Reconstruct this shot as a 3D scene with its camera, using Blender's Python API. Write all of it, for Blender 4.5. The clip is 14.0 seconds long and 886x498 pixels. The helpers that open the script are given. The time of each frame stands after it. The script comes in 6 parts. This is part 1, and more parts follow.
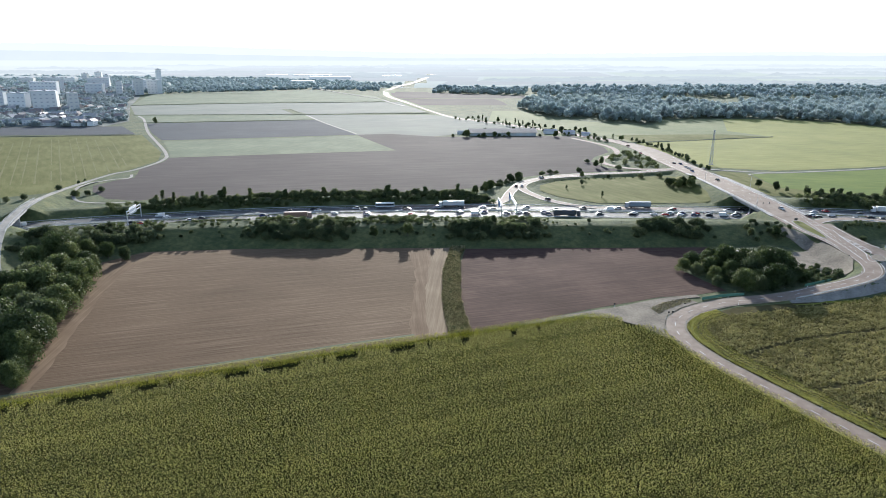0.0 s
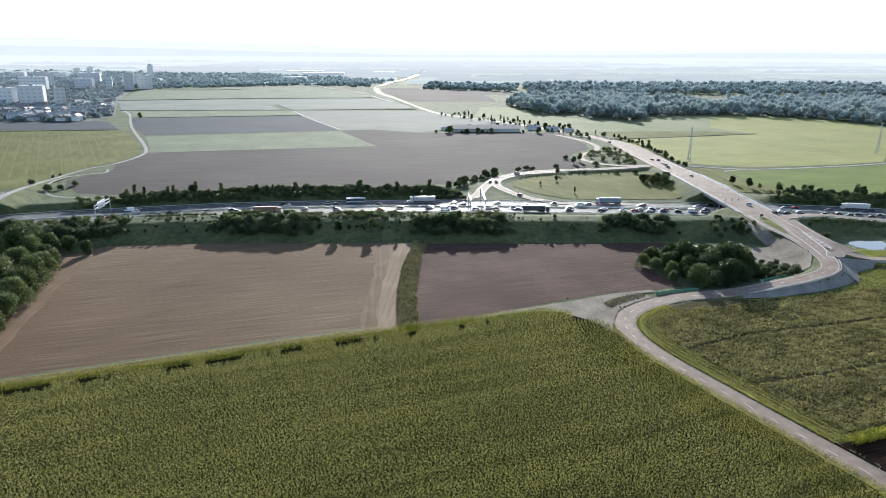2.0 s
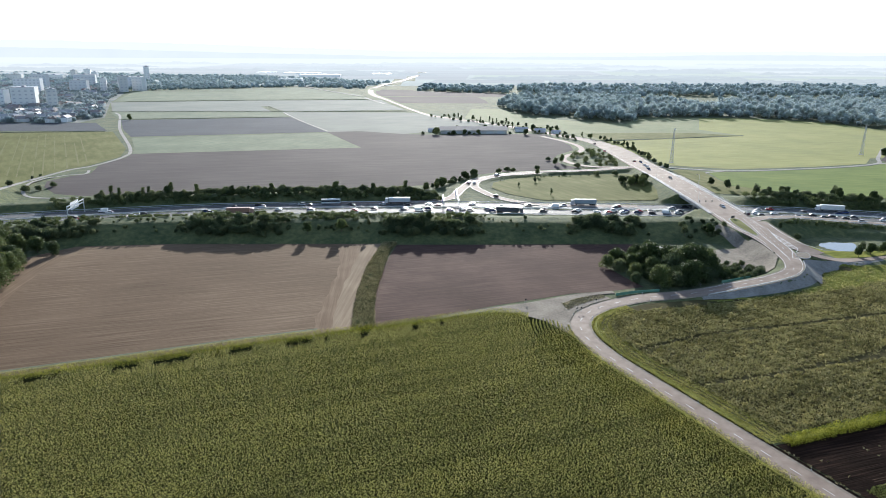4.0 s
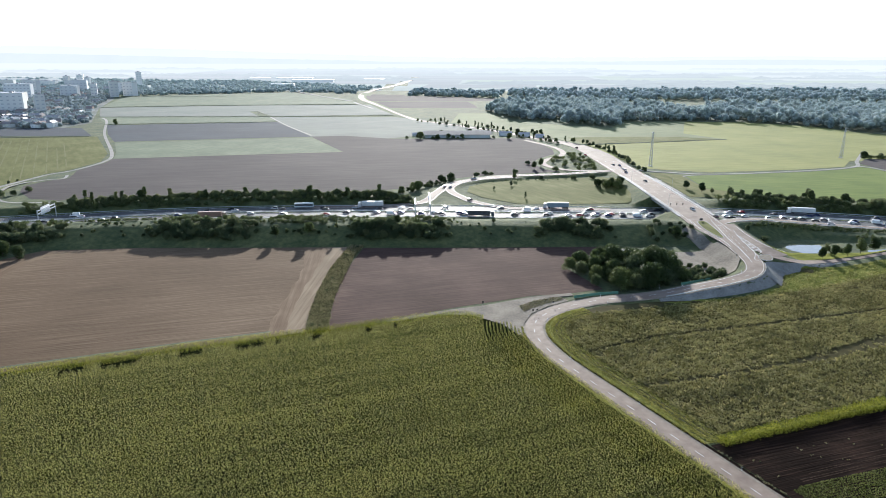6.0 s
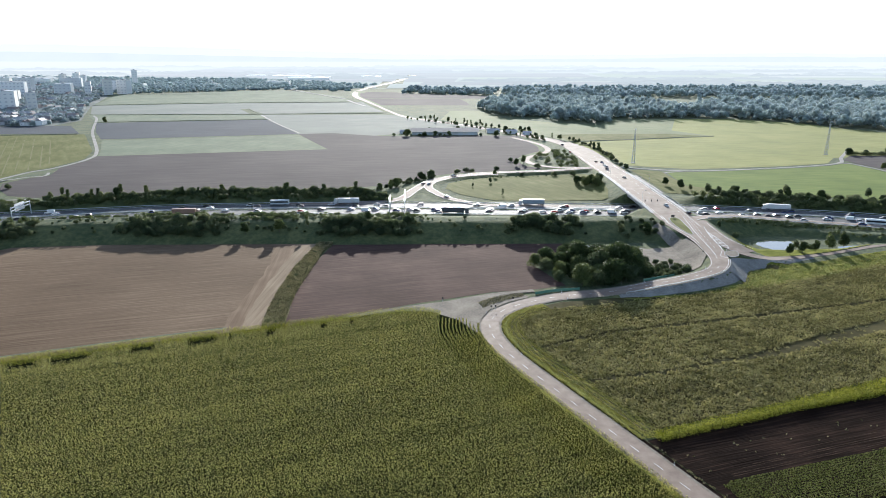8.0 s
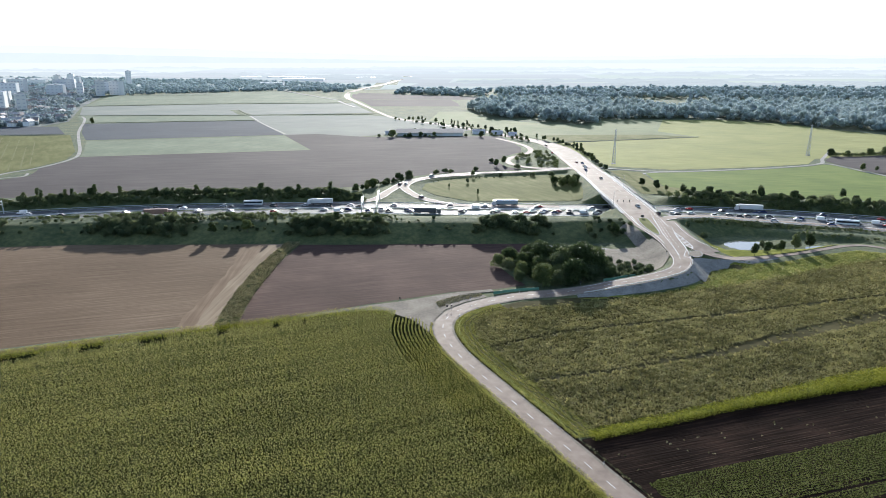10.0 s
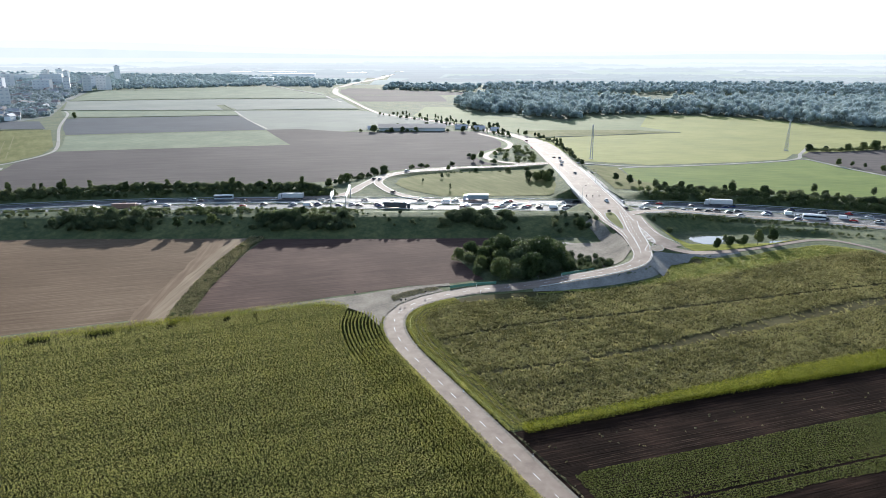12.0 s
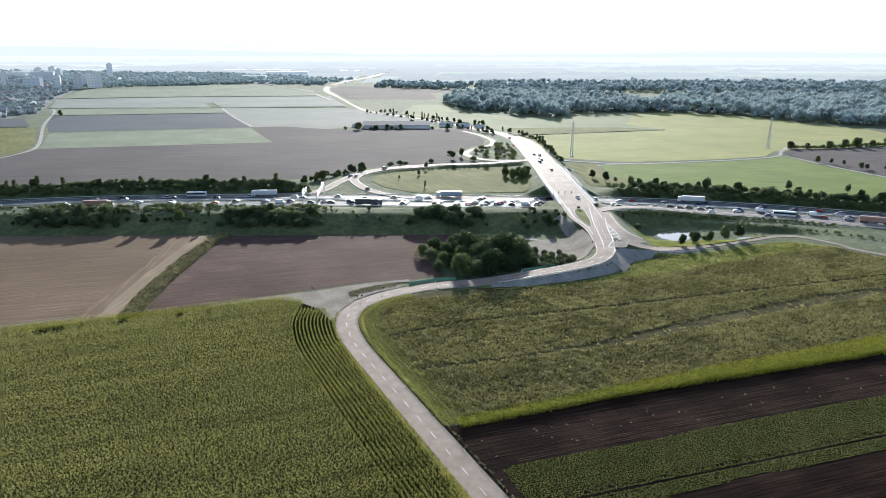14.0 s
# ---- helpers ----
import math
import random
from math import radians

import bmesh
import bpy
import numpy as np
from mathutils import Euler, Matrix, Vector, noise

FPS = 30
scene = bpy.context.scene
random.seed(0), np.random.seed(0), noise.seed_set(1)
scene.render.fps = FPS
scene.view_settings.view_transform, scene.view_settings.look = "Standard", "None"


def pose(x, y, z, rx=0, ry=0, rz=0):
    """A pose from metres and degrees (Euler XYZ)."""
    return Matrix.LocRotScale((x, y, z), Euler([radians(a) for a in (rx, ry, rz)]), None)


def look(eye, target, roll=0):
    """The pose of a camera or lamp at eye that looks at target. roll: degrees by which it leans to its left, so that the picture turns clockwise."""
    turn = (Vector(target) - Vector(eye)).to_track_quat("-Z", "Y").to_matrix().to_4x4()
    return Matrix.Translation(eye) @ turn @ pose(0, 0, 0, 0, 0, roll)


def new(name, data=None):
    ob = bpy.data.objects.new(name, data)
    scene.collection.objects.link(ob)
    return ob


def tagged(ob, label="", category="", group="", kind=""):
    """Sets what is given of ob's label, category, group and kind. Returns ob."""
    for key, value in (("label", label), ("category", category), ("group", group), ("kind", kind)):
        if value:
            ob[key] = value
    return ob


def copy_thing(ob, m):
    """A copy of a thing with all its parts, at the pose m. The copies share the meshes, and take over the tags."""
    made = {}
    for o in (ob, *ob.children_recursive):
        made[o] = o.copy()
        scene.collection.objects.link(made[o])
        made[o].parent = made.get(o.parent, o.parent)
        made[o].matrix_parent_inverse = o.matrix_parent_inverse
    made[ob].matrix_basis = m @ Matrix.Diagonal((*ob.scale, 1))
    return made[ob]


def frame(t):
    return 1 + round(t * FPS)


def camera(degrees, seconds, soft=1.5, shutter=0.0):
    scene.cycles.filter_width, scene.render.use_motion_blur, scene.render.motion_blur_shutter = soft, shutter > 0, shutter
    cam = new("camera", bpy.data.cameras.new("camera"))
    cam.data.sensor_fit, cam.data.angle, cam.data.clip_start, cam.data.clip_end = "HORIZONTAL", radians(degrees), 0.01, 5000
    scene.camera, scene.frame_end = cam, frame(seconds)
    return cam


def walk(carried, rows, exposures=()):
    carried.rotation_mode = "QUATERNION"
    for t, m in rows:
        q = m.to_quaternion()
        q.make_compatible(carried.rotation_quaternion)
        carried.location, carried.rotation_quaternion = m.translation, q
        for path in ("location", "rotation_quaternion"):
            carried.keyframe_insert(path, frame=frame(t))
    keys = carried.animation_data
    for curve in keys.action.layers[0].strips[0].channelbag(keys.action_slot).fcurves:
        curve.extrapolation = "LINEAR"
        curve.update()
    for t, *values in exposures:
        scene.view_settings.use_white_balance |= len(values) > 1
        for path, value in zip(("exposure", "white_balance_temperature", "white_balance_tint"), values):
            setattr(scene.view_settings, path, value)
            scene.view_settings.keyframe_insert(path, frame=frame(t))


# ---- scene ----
cam = camera(66.2, 14.0, soft=0.85)
PATH = [
    (0, (-0.06, -0.014, 99.904), (0.016, 1.9, 99.327), 0.1),
    (0.5, (4.273, -0.482, 99.792), (4.352, 1.431, 99.215), 0.1),
    (1, (8.779, -0.83, 99.713), (8.859, 1.081, 99.129), 0.2),
    (1.5, (13.183, -1.191, 99.529), (13.263, 0.72, 98.945), 0.3),
    (2, (17.727, -1.658, 99.279), (17.807, 0.253, 98.693), 0.3),
    (2.5, (22.173, -1.916, 99.137), (22.248, -0.005, 98.55), 0.3),
    (3, (26.58, -2.103, 99.055), (26.653, -0.192, 98.469), 0.3),
    (5.5, (47.387, -3.424, 98.541), (47.464, -1.509, 97.972), 0.3),
    (6, (51.468, -3.971, 98.362), (51.546, -2.054, 97.795), 0.2),
    (6.5, (55.471, -4.391, 98.122), (55.547, -2.475, 97.556), 0.2),
    (7, (59.708, -4.592, 97.944), (59.783, -2.677, 97.372), 0.1),
    (7.5, (63.949, -4.745, 97.894), (64.021, -2.829, 97.323), 0.1),
    (8, (68.326, -4.968, 97.859), (68.398, -3.053, 97.286), 0.1),
    (10.5, (89.663, -6.225, 97.341), (89.734, -4.309, 96.772), 0.1),
    (11, (93.766, -6.419, 97.276), (93.841, -4.503, 96.706), 0.1),
    (11.5, (97.68, -6.532, 97.078), (97.758, -4.618, 96.503), 0.2),
    (12, (101.756, -6.754, 96.695), (101.838, -4.842, 96.114), 0.2),
    (12.5, (105.751, -6.931, 96.289), (105.834, -5.021, 95.704), 0.2),
    (13, (109.905, -7.082, 96.022), (109.991, -5.172, 95.434), 0.2),
    (13.5, (114.011, -7.242, 95.877), (114.097, -5.332, 95.29), 0.2),
    (14, (118.38, -7.583, 95.725), (118.464, -5.673, 95.14), 0.2),
]
walk(cam, [(t, look(eye, target, roll)) for t, eye, target, roll in PATH], [(0.0, 1.25, 5720.0, 10.0), (14.0, 1.32, 5720.0, 10.0)])


# ---- world, sun ----
world = bpy.data.worlds.new("sky_world")
scene.world = world
world.use_nodes = True
_n, _l = world.node_tree.nodes, world.node_tree.links
SUN_EL, SUN_AZ = 17.0, 3.6
_sky = _n.new("ShaderNodeTexSky")
_sky.sky_type = "NISHITA"
_sky.sun_disc = False
_sky.sun_elevation, _sky.sun_rotation = radians(SUN_EL), radians(SUN_AZ)
_sky.air_density, _sky.dust_density, _sky.ozone_density = 1.0, 0.8, 1.5
_bg = _n["Background"]
_bg.inputs["Strength"].default_value = 0.11
_hs = _n.new("ShaderNodeHueSaturation")
_hs.inputs["Saturation"].default_value = 0.8
_l.new(_sky.outputs["Color"], _hs.inputs["Color"])
_l.new(_hs.outputs["Color"], _bg.inputs["Color"])
sun = new("sun", bpy.data.lights.new("sun", "SUN"))
sun.data.energy, sun.data.angle, sun.data.color = 4.5, radians(0.6), (1.0, 0.91, 0.76)
sun.matrix_world = pose(0, 0, 400, -(90 - SUN_EL), 0, -SUN_AZ)

# ---- materials ----
def mat(name, cols, scale=1.0, rough=0.8, bump=0.0, bump_scale=None, sheen=0.0, trans=0.0, spec=0.5, metal=0.0,
        stretch=(1, 1, 1), turn=0.0, island=False, objrand=False, big=0.0, detail=6.0, vary=0.5, tint=(0.8, 0.9, 1.0)):
    """Noise-graded surface: cols are 2 to 4 linear colours; a second, larger noise (big metres) shifts between them."""
    m = bpy.data.materials.new(name)
    m.use_nodes = True
    nt = m.node_tree
    N, L = nt.nodes, nt.links
    p = N["Principled BSDF"]
    out = N["Material Output"]
    tc = N.new("ShaderNodeTexCoord")
    mp = N.new("ShaderNodeMapping")
    mp.vector_type = "TEXTURE"
    mp.inputs["Rotation"].default_value = (0, 0, radians(turn))
    mp.inputs["Scale"].default_value = [1.0 / q for q in stretch]
    geo = N.new("ShaderNodeNewGeometry")
    L.new(geo.outputs["Position"] if not objrand else tc.outputs["Object"], mp.inputs["Vector"])
    nz = N.new("ShaderNodeTexNoise")
    nz.inputs["Scale"].default_value, nz.inputs["Detail"].default_value, nz.inputs["Roughness"].default_value = scale, detail, 0.65
    L.new(mp.outputs["Vector"], nz.inputs["Vector"])
    fac = nz.outputs["Fac"]
    if big:
        n2 = N.new("ShaderNodeTexNoise")
        n2.inputs["Scale"].default_value, n2.inputs["Detail"].default_value = 1.0 / big, 3.0
        L.new(geo.outputs["Position"], n2.inputs["Vector"])
        mx = N.new("ShaderNodeMath"); mx.operation = "MULTIPLY_ADD"
        L.new(n2.outputs["Fac"], mx.inputs[0]); mx.inputs[1].default_value = 0.7
        sb = N.new("ShaderNodeMath"); sb.operation = "SUBTRACT"
        L.new(fac, sb.inputs[0]); sb.inputs[1].default_value = 0.35
        L.new(sb.outputs[0], mx.inputs[2])
        fac = mx.outputs[0]
    if island or objrand:
        ad = N.new("ShaderNodeMath"); ad.operation = "MULTIPLY_ADD"
        if island:
            L.new(geo.outputs["Random Per Island"], ad.inputs[0])
        else:
            oi = N.new("ShaderNodeObjectInfo")
            L.new(oi.outputs["Random"], ad.inputs[0])
        ad.inputs[1].default_value = vary
        sb = N.new("ShaderNodeMath"); sb.operation = "SUBTRACT"
        L.new(fac, sb.inputs[0]); sb.inputs[1].default_value = vary / 2
        L.new(sb.outputs[0], ad.inputs[2])
        fac = ad.outputs[0]
    cr = N.new("ShaderNodeValToRGB")
    el = cr.color_ramp.elements
    el[0].position, el[1].position = 0.3, 0.7
    while len(el) < len(cols):
        el.new(0.5)
    for k, c in enumerate(cols):
        el[k].position = 0.3 + 0.4 * k / max(1, len(cols) - 1)
        el[k].color = (*c, 1)
    L.new(fac, cr.inputs["Fac"])
    L.new(cr.outputs["Color"], p.inputs["Base Color"])
    p.inputs["Roughness"].default_value = rough
    p.inputs["Metallic"].default_value = metal
    p.inputs["Specular IOR Level"].default_value = spec
    # Blue-tinted sheen veils grass, far fields and woods as painted haze.
    if sheen:
        p.inputs["Sheen Weight"].default_value = sheen
        p.inputs["Sheen Roughness"].default_value = 0.5
        p.inputs["Sheen Tint"].default_value = (*tint, 1)
    if bump:
        b = N.new("ShaderNodeBump")
        b.inputs["Strength"].default_value = 1.0
        b.inputs["Distance"].default_value = bump
        nb = nz
        if bump_scale:
            nb = N.new("ShaderNodeTexNoise")
            nb.inputs["Scale"].default_value, nb.inputs["Detail"].default_value = bump_scale, 4.0
            L.new(mp.outputs["Vector"], nb.inputs["Vector"])
        L.new(nb.outputs["Fac"], b.inputs["Height"])
        L.new(b.outputs["Normal"], p.inputs["Normal"])
    if trans:
        tr = N.new("ShaderNodeBsdfTranslucent")
        L.new(cr.outputs["Color"], tr.inputs["Color"])
        ms = N.new("ShaderNodeMixShader")
        ms.inputs["Fac"].default_value = trans
        L.new(p.outputs["BSDF"], ms.inputs[1])
        L.new(tr.outputs["BSDF"], ms.inputs[2])
        L.new(ms.outputs["Shader"], out.inputs["Surface"])
    return m


def plain(name, col, rough=0.5, metal=0.0, spec=0.5, emit=0.0):
    return_mat = mat(name, [tuple(c * 0.85 for c in col), col], scale=3.0, rough=rough, metal=metal, spec=spec)
    if emit:
        p = return_mat.node_tree.nodes["Principled BSDF"]
        p.inputs["Emission Color"].default_value = (*col, 1)
        p.inputs["Emission Strength"].default_value = emit
    return return_mat


M_GRASS = mat("grass", [(0.044, 0.056, 0.022), (0.072, 0.083, 0.032), (0.115, 0.117, 0.046)], 0.35, 0.95, 0.3, 1.6, big=14, spec=0.09, sheen=0.04, tint=(0.72, 0.86, 1.0))
M_SOIL1 = mat("harrowed_soil", [(0.078, 0.052, 0.031), (0.115, 0.079, 0.049), (0.174, 0.126, 0.082)], 1.5, 0.95, 0.12, 3.5, stretch=(0.022, 1, 1), turn=14, big=130, spec=0.06, detail=12)
M_SOIL1B = mat("harrowed_soil_headland", [(0.145, 0.106, 0.069), (0.182, 0.136, 0.089), (0.23, 0.176, 0.118)], 0.9, 0.95, 0.10, 2.5, stretch=(1, 0.03, 1), turn=-6, big=25, spec=0.07)
M_SOIL2 = mat("dark_soil", [(0.046, 0.028, 0.022), (0.069, 0.043, 0.034), (0.102, 0.066, 0.052)], 1.1, 0.95, 0.12, 2.8, stretch=(0.04, 1, 1), turn=14, big=34, spec=0.05, detail=10)
M_SOIL1C = mat("compacted_soil", [(0.118, 0.080, 0.050), (0.142, 0.099, 0.063), (0.176, 0.127, 0.083)], 0.8, 0.95, 0.10, 2.5, stretch=(1, 0.03, 1), turn=2, big=14, spec=0.06)
# Far ploughland: bluish sheen painted on as distance haze.
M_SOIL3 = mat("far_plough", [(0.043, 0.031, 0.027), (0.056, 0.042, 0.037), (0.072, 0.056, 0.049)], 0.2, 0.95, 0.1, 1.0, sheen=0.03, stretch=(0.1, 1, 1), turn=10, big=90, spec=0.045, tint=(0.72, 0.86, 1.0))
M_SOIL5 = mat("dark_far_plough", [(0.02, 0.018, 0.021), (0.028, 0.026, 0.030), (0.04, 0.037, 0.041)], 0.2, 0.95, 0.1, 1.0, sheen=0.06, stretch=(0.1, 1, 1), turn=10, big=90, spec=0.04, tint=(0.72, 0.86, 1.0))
M_SOIL4 = mat("plough_brown", [(0.0065, 0.004, 0.003), (0.012, 0.0076, 0.0058), (0.030, 0.018, 0.013)], 1.6, 1.0, 0.15, 2.4, stretch=(0.035, 1, 1), turn=15, big=14, spec=0.015)
M_FURROW = mat("crumbly_soil", [(0.018, 0.0115, 0.0085), (0.034, 0.0225, 0.016), (0.058, 0.039, 0.028)], 1.4, 1.0, 0.1, 3.0, big=5, spec=0.02)
M_CORNSOIL = mat("corn_soil", [(0.010, 0.012, 0.005), (0.02, 0.022, 0.01)], 0.8, 1.0, 0.1, spec=0.0)
M_MEADOW = mat("bright_meadow", [(0.130, 0.132, 0.014), (0.163, 0.163, 0.021), (0.198, 0.191, 0.034)], 0.25, 0.95, 0.08, 1.5, sheen=0.05, stretch=(0.15, 1, 1), turn=8, big=60, spec=0.09)
M_MEADOW_G = mat("lush_meadow", [(0.072, 0.104, 0.008), (0.094, 0.128, 0.012), (0.12, 0.148, 0.02)], 0.25, 0.95, 0.08, 1.5, sheen=0.03, stretch=(0.15, 1, 1), turn=-14, big=45, spec=0.06)
# Far meadows and stubble: greyed colours and bluish sheen paint in the haze.
M_MEADOW4 = mat("hazed_meadow", [(0.098, 0.108, 0.026), (0.122, 0.13, 0.036), (0.148, 0.152, 0.052)], 0.25, 0.95, 0.08, 1.5, sheen=0.06, stretch=(0.15, 1, 1), turn=8, big=70, spec=0.08, tint=(0.72, 0.86, 1.0))
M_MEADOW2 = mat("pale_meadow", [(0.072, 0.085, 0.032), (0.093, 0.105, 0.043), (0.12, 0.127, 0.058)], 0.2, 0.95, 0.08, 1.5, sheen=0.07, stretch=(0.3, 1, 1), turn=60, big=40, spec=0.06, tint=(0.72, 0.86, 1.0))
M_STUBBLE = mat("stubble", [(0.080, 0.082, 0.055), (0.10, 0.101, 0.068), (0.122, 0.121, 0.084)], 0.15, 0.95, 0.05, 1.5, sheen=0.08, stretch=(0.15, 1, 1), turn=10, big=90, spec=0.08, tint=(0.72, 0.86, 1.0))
M_VERGE = mat("mown_verge", [(0.17, 0.182, 0.04), (0.25, 0.256, 0.065), (0.33, 0.32, 0.10)], 0.8, 0.9, 0.15, 3.0, stretch=(1, 1, 1), big=9, spec=0.2)
M_SWATH = mat("dry_swath", [(0.135, 0.132, 0.06), (0.165, 0.157, 0.075)], 0.6, 0.9, 0.1, 2.0, spec=0.04)
M_VERGEGRASS = mat("verge_grass_blade", [(0.26, 0.25, 0.05), (0.46, 0.43, 0.095), (0.62, 0.56, 0.18)], 0.5, 0.7, trans=0.5, island=True, spec=0.12, big=5, vary=0.6)
M_TRACK = mat("pale_track", [(0.20, 0.188, 0.165), (0.255, 0.24, 0.212), (0.31, 0.293, 0.26)], 0.8, 0.95, 0.02, 6, big=10, spec=0.12)
M_WEEDSOIL = mat("weedy_ground", [(0.046, 0.041, 0.018), (0.066, 0.058, 0.026), (0.092, 0.080, 0.037)], 0.12, 0.95, 0.2, 1.2, stretch=(0.25, 1, 1), turn=13, big=16, spec=0.02)
M_MARGIN = mat("margin_grass", [(0.075, 0.088, 0.05), (0.11, 0.12, 0.07)], 0.4, 0.9, 0.2, 1.0, spec=0.2)
# Dark green of the wood floor, with the crowns' shade painted in.
M_WOODSHADE = mat("field_margin", [(0.04, 0.05, 0.022), (0.07, 0.08, 0.035)], 0.4, 0.9, 0.2, 1.0, spec=0.2)
M_ASPHALT = mat("asphalt", [(0.148, 0.111, 0.087), (0.180, 0.139, 0.110), (0.216, 0.170, 0.137)], 0.35, 0.82, 0.004, 40, big=9, spec=0.16)
M_ASPHALT2 = mat("motorway_asphalt", [(0.05, 0.05, 0.05), (0.07, 0.07, 0.069), (0.092, 0.091, 0.089)], 0.3, 0.75, 0.003, 40, stretch=(0.1, 1, 1), big=20, spec=0.2)
M_GRAVEL = mat("gravel", [(0.115, 0.098, 0.077), (0.165, 0.143, 0.113), (0.22, 0.192, 0.152)], 1.2, 0.95, 0.05, 6, big=8, spec=0.12)
M_BANK = mat("bank_stone", [(0.135, 0.127, 0.115), (0.19, 0.18, 0.164), (0.25, 0.238, 0.216)], 1.4, 0.95, 0.06, 5, big=6, spec=0.1)
M_CONC = mat("concrete", [(0.18, 0.178, 0.172), (0.25, 0.245, 0.235), (0.32, 0.315, 0.30)], 1.0, 0.85, 0.01, 12, big=6, spec=0.3)
M_PAINT = mat("road_paint", [(0.42, 0.42, 0.40), (0.6, 0.6, 0.58)], 2.0, 0.7)
M_WATER = mat("pond_water", [(0.03, 0.036, 0.036), (0.045, 0.05, 0.048)], 0.3, 0.03, 0.004, 2.0)
M_STEEL = mat("galvanised_steel", [(0.34, 0.35, 0.36), (0.48, 0.49, 0.50)], 3.0, 0.6, metal=0.5)
M_LEAF = mat("leaves", [(0.034, 0.050, 0.018), (0.062, 0.084, 0.029), (0.112, 0.132, 0.047)], 0.5, 0.6, trans=0.36, objrand=True, spec=0.12)
M_LEAF2 = mat("leaves_willow", [(0.052, 0.070, 0.034), (0.086, 0.106, 0.048), (0.135, 0.150, 0.070)], 0.5, 0.7, trans=0.45, objrand=True, spec=0.12)
# Far foliage paled to blue-grey: distance haze painted into leaf colour and sheen.
M_FOREST = mat("hazed_forest_leaves", [(0.235, 0.29, 0.275), (0.29, 0.345, 0.33), (0.35, 0.405, 0.385)], 0.05, 0.9, sheen=0.6, trans=0.5, island=True, spec=0.05, vary=0.08, tint=(0.72, 0.86, 1.0))
M_TOWNLEAF = mat("hazed_town_leaves", [(0.20, 0.235, 0.225), (0.26, 0.295, 0.28), (0.33, 0.365, 0.345)], 0.05, 0.9, sheen=0.7, trans=0.5, island=True, spec=0.05, vary=0.25, tint=(0.72, 0.86, 1.0))
M_BARK = mat("bark", [(0.05, 0.04, 0.03), (0.10, 0.08, 0.06)], 4.0, 0.9, 0.01)
M_CORN = mat("corn_leaf", [(0.088, 0.097, 0.020), (0.29, 0.285, 0.062), (0.62, 0.57, 0.17)], 0.3, 0.62, trans=0.5, island=True, spec=0.14, vary=0.65, stretch=(0.05, 1, 1), turn=19)
# Brighter, yellower maize leaf: sunlight painted into the outer rows and the strip.
M_CORNSUN = mat("sunlit_corn_leaf", [(0.13, 0.142, 0.010), (0.30, 0.302, 0.024), (0.52, 0.49, 0.06)], 0.5, 0.7, trans=0.4, island=True, spec=0.06)
M_TASSEL = mat("corn_tassel", [(0.32, 0.27, 0.10), (0.48, 0.41, 0.18)], 2.0, 0.7, trans=0.4, island=True)
M_WEED = mat("weeds", [(0.150, 0.134, 0.046), (0.295, 0.268, 0.095), (0.46, 0.405, 0.17)], 0.35, 0.7, trans=0.5, island=True, big=20, spec=0.08, vary=0.5, stretch=(0.3, 1, 1), turn=14)
M_WEED3 = mat("fallow_grass", [(0.11, 0.118, 0.022), (0.26, 0.26, 0.06), (0.50, 0.46, 0.15)], 0.35, 0.65, trans=0.5, island=True, big=12, spec=0.15, vary=0.6, stretch=(0.25, 1, 1), turn=14)
M_BANDSOIL = mat("worn_soil", [(0.058, 0.038, 0.021), (0.085, 0.057, 0.032), (0.118, 0.083, 0.048)], 0.6, 0.95, 0.15, 2.0, stretch=(0.2, 1, 1), turn=20, spec=0.03)
M_FALLOW = mat("fallow_turf", [(0.095, 0.106, 0.017), (0.140, 0.150, 0.028), (0.195, 0.195, 0.045)], 0.5, 0.95, 0.1, 2.0, stretch=(0.3, 1, 1), turn=14, big=14, spec=0.02)
M_BEET = mat("beet_leaf", [(0.080, 0.094, 0.014), (0.175, 0.192, 0.034), (0.31, 0.31, 0.08)], 0.5, 0.7, trans=0.45, island=True, spec=0.1, vary=0.6)
M_GLASS = plain("car_glass", (0.02, 0.025, 0.03), 0.08)
M_TYRE = plain("tyre_rubber", (0.02, 0.02, 0.02), 0.8)
M_LAMP = plain("headlamp", (0.9, 0.9, 0.85), 0.2)
M_TAIL = plain("tail_lamp", (0.4, 0.02, 0.02), 0.3)
M_WHITE = plain("white_sheet", (0.75, 0.75, 0.74), 0.45)
M_BLACK = plain("black_plastic", (0.025, 0.025, 0.025), 0.5)
M_SIGNBLUE = plain("sign_blue", (0.03, 0.10, 0.36), 0.4)
M_FENCE = plain("green_fence_mesh", (0.10, 0.22, 0.15), 0.6)
M_MEADOW3 = mat("yellowish_meadow", [(0.088, 0.094, 0.028), (0.115, 0.118, 0.04), (0.15, 0.147, 0.058)], 0.2, 0.95, 0.08, 1.5, stretch=(1, 0.2, 1), turn=27, big=40, spec=0.05)
M_WEED2 = mat("tall_weeds", [(0.095, 0.094, 0.042), (0.23, 0.212, 0.098), (0.46, 0.40, 0.22)], 0.45, 0.8, trans=0.52, island=True, big=4, spec=0.06, vary=0.75)
# Garden greens greyed towards blue, painting in the haze over the town.
M_GARDEN = mat("gardens", [(0.085, 0.10, 0.085), (0.115, 0.13, 0.115), (0.18, 0.185, 0.17)], 0.06, 0.95, spec=0.1, big=60)
M_THICKET = mat("thicket_leaves", [(0.050, 0.068, 0.026), (0.088, 0.112, 0.042), (0.148, 0.168, 0.068)], 0.5, 0.6, trans=0.45, island=True, spec=0.12, big=6, vary=0.5)
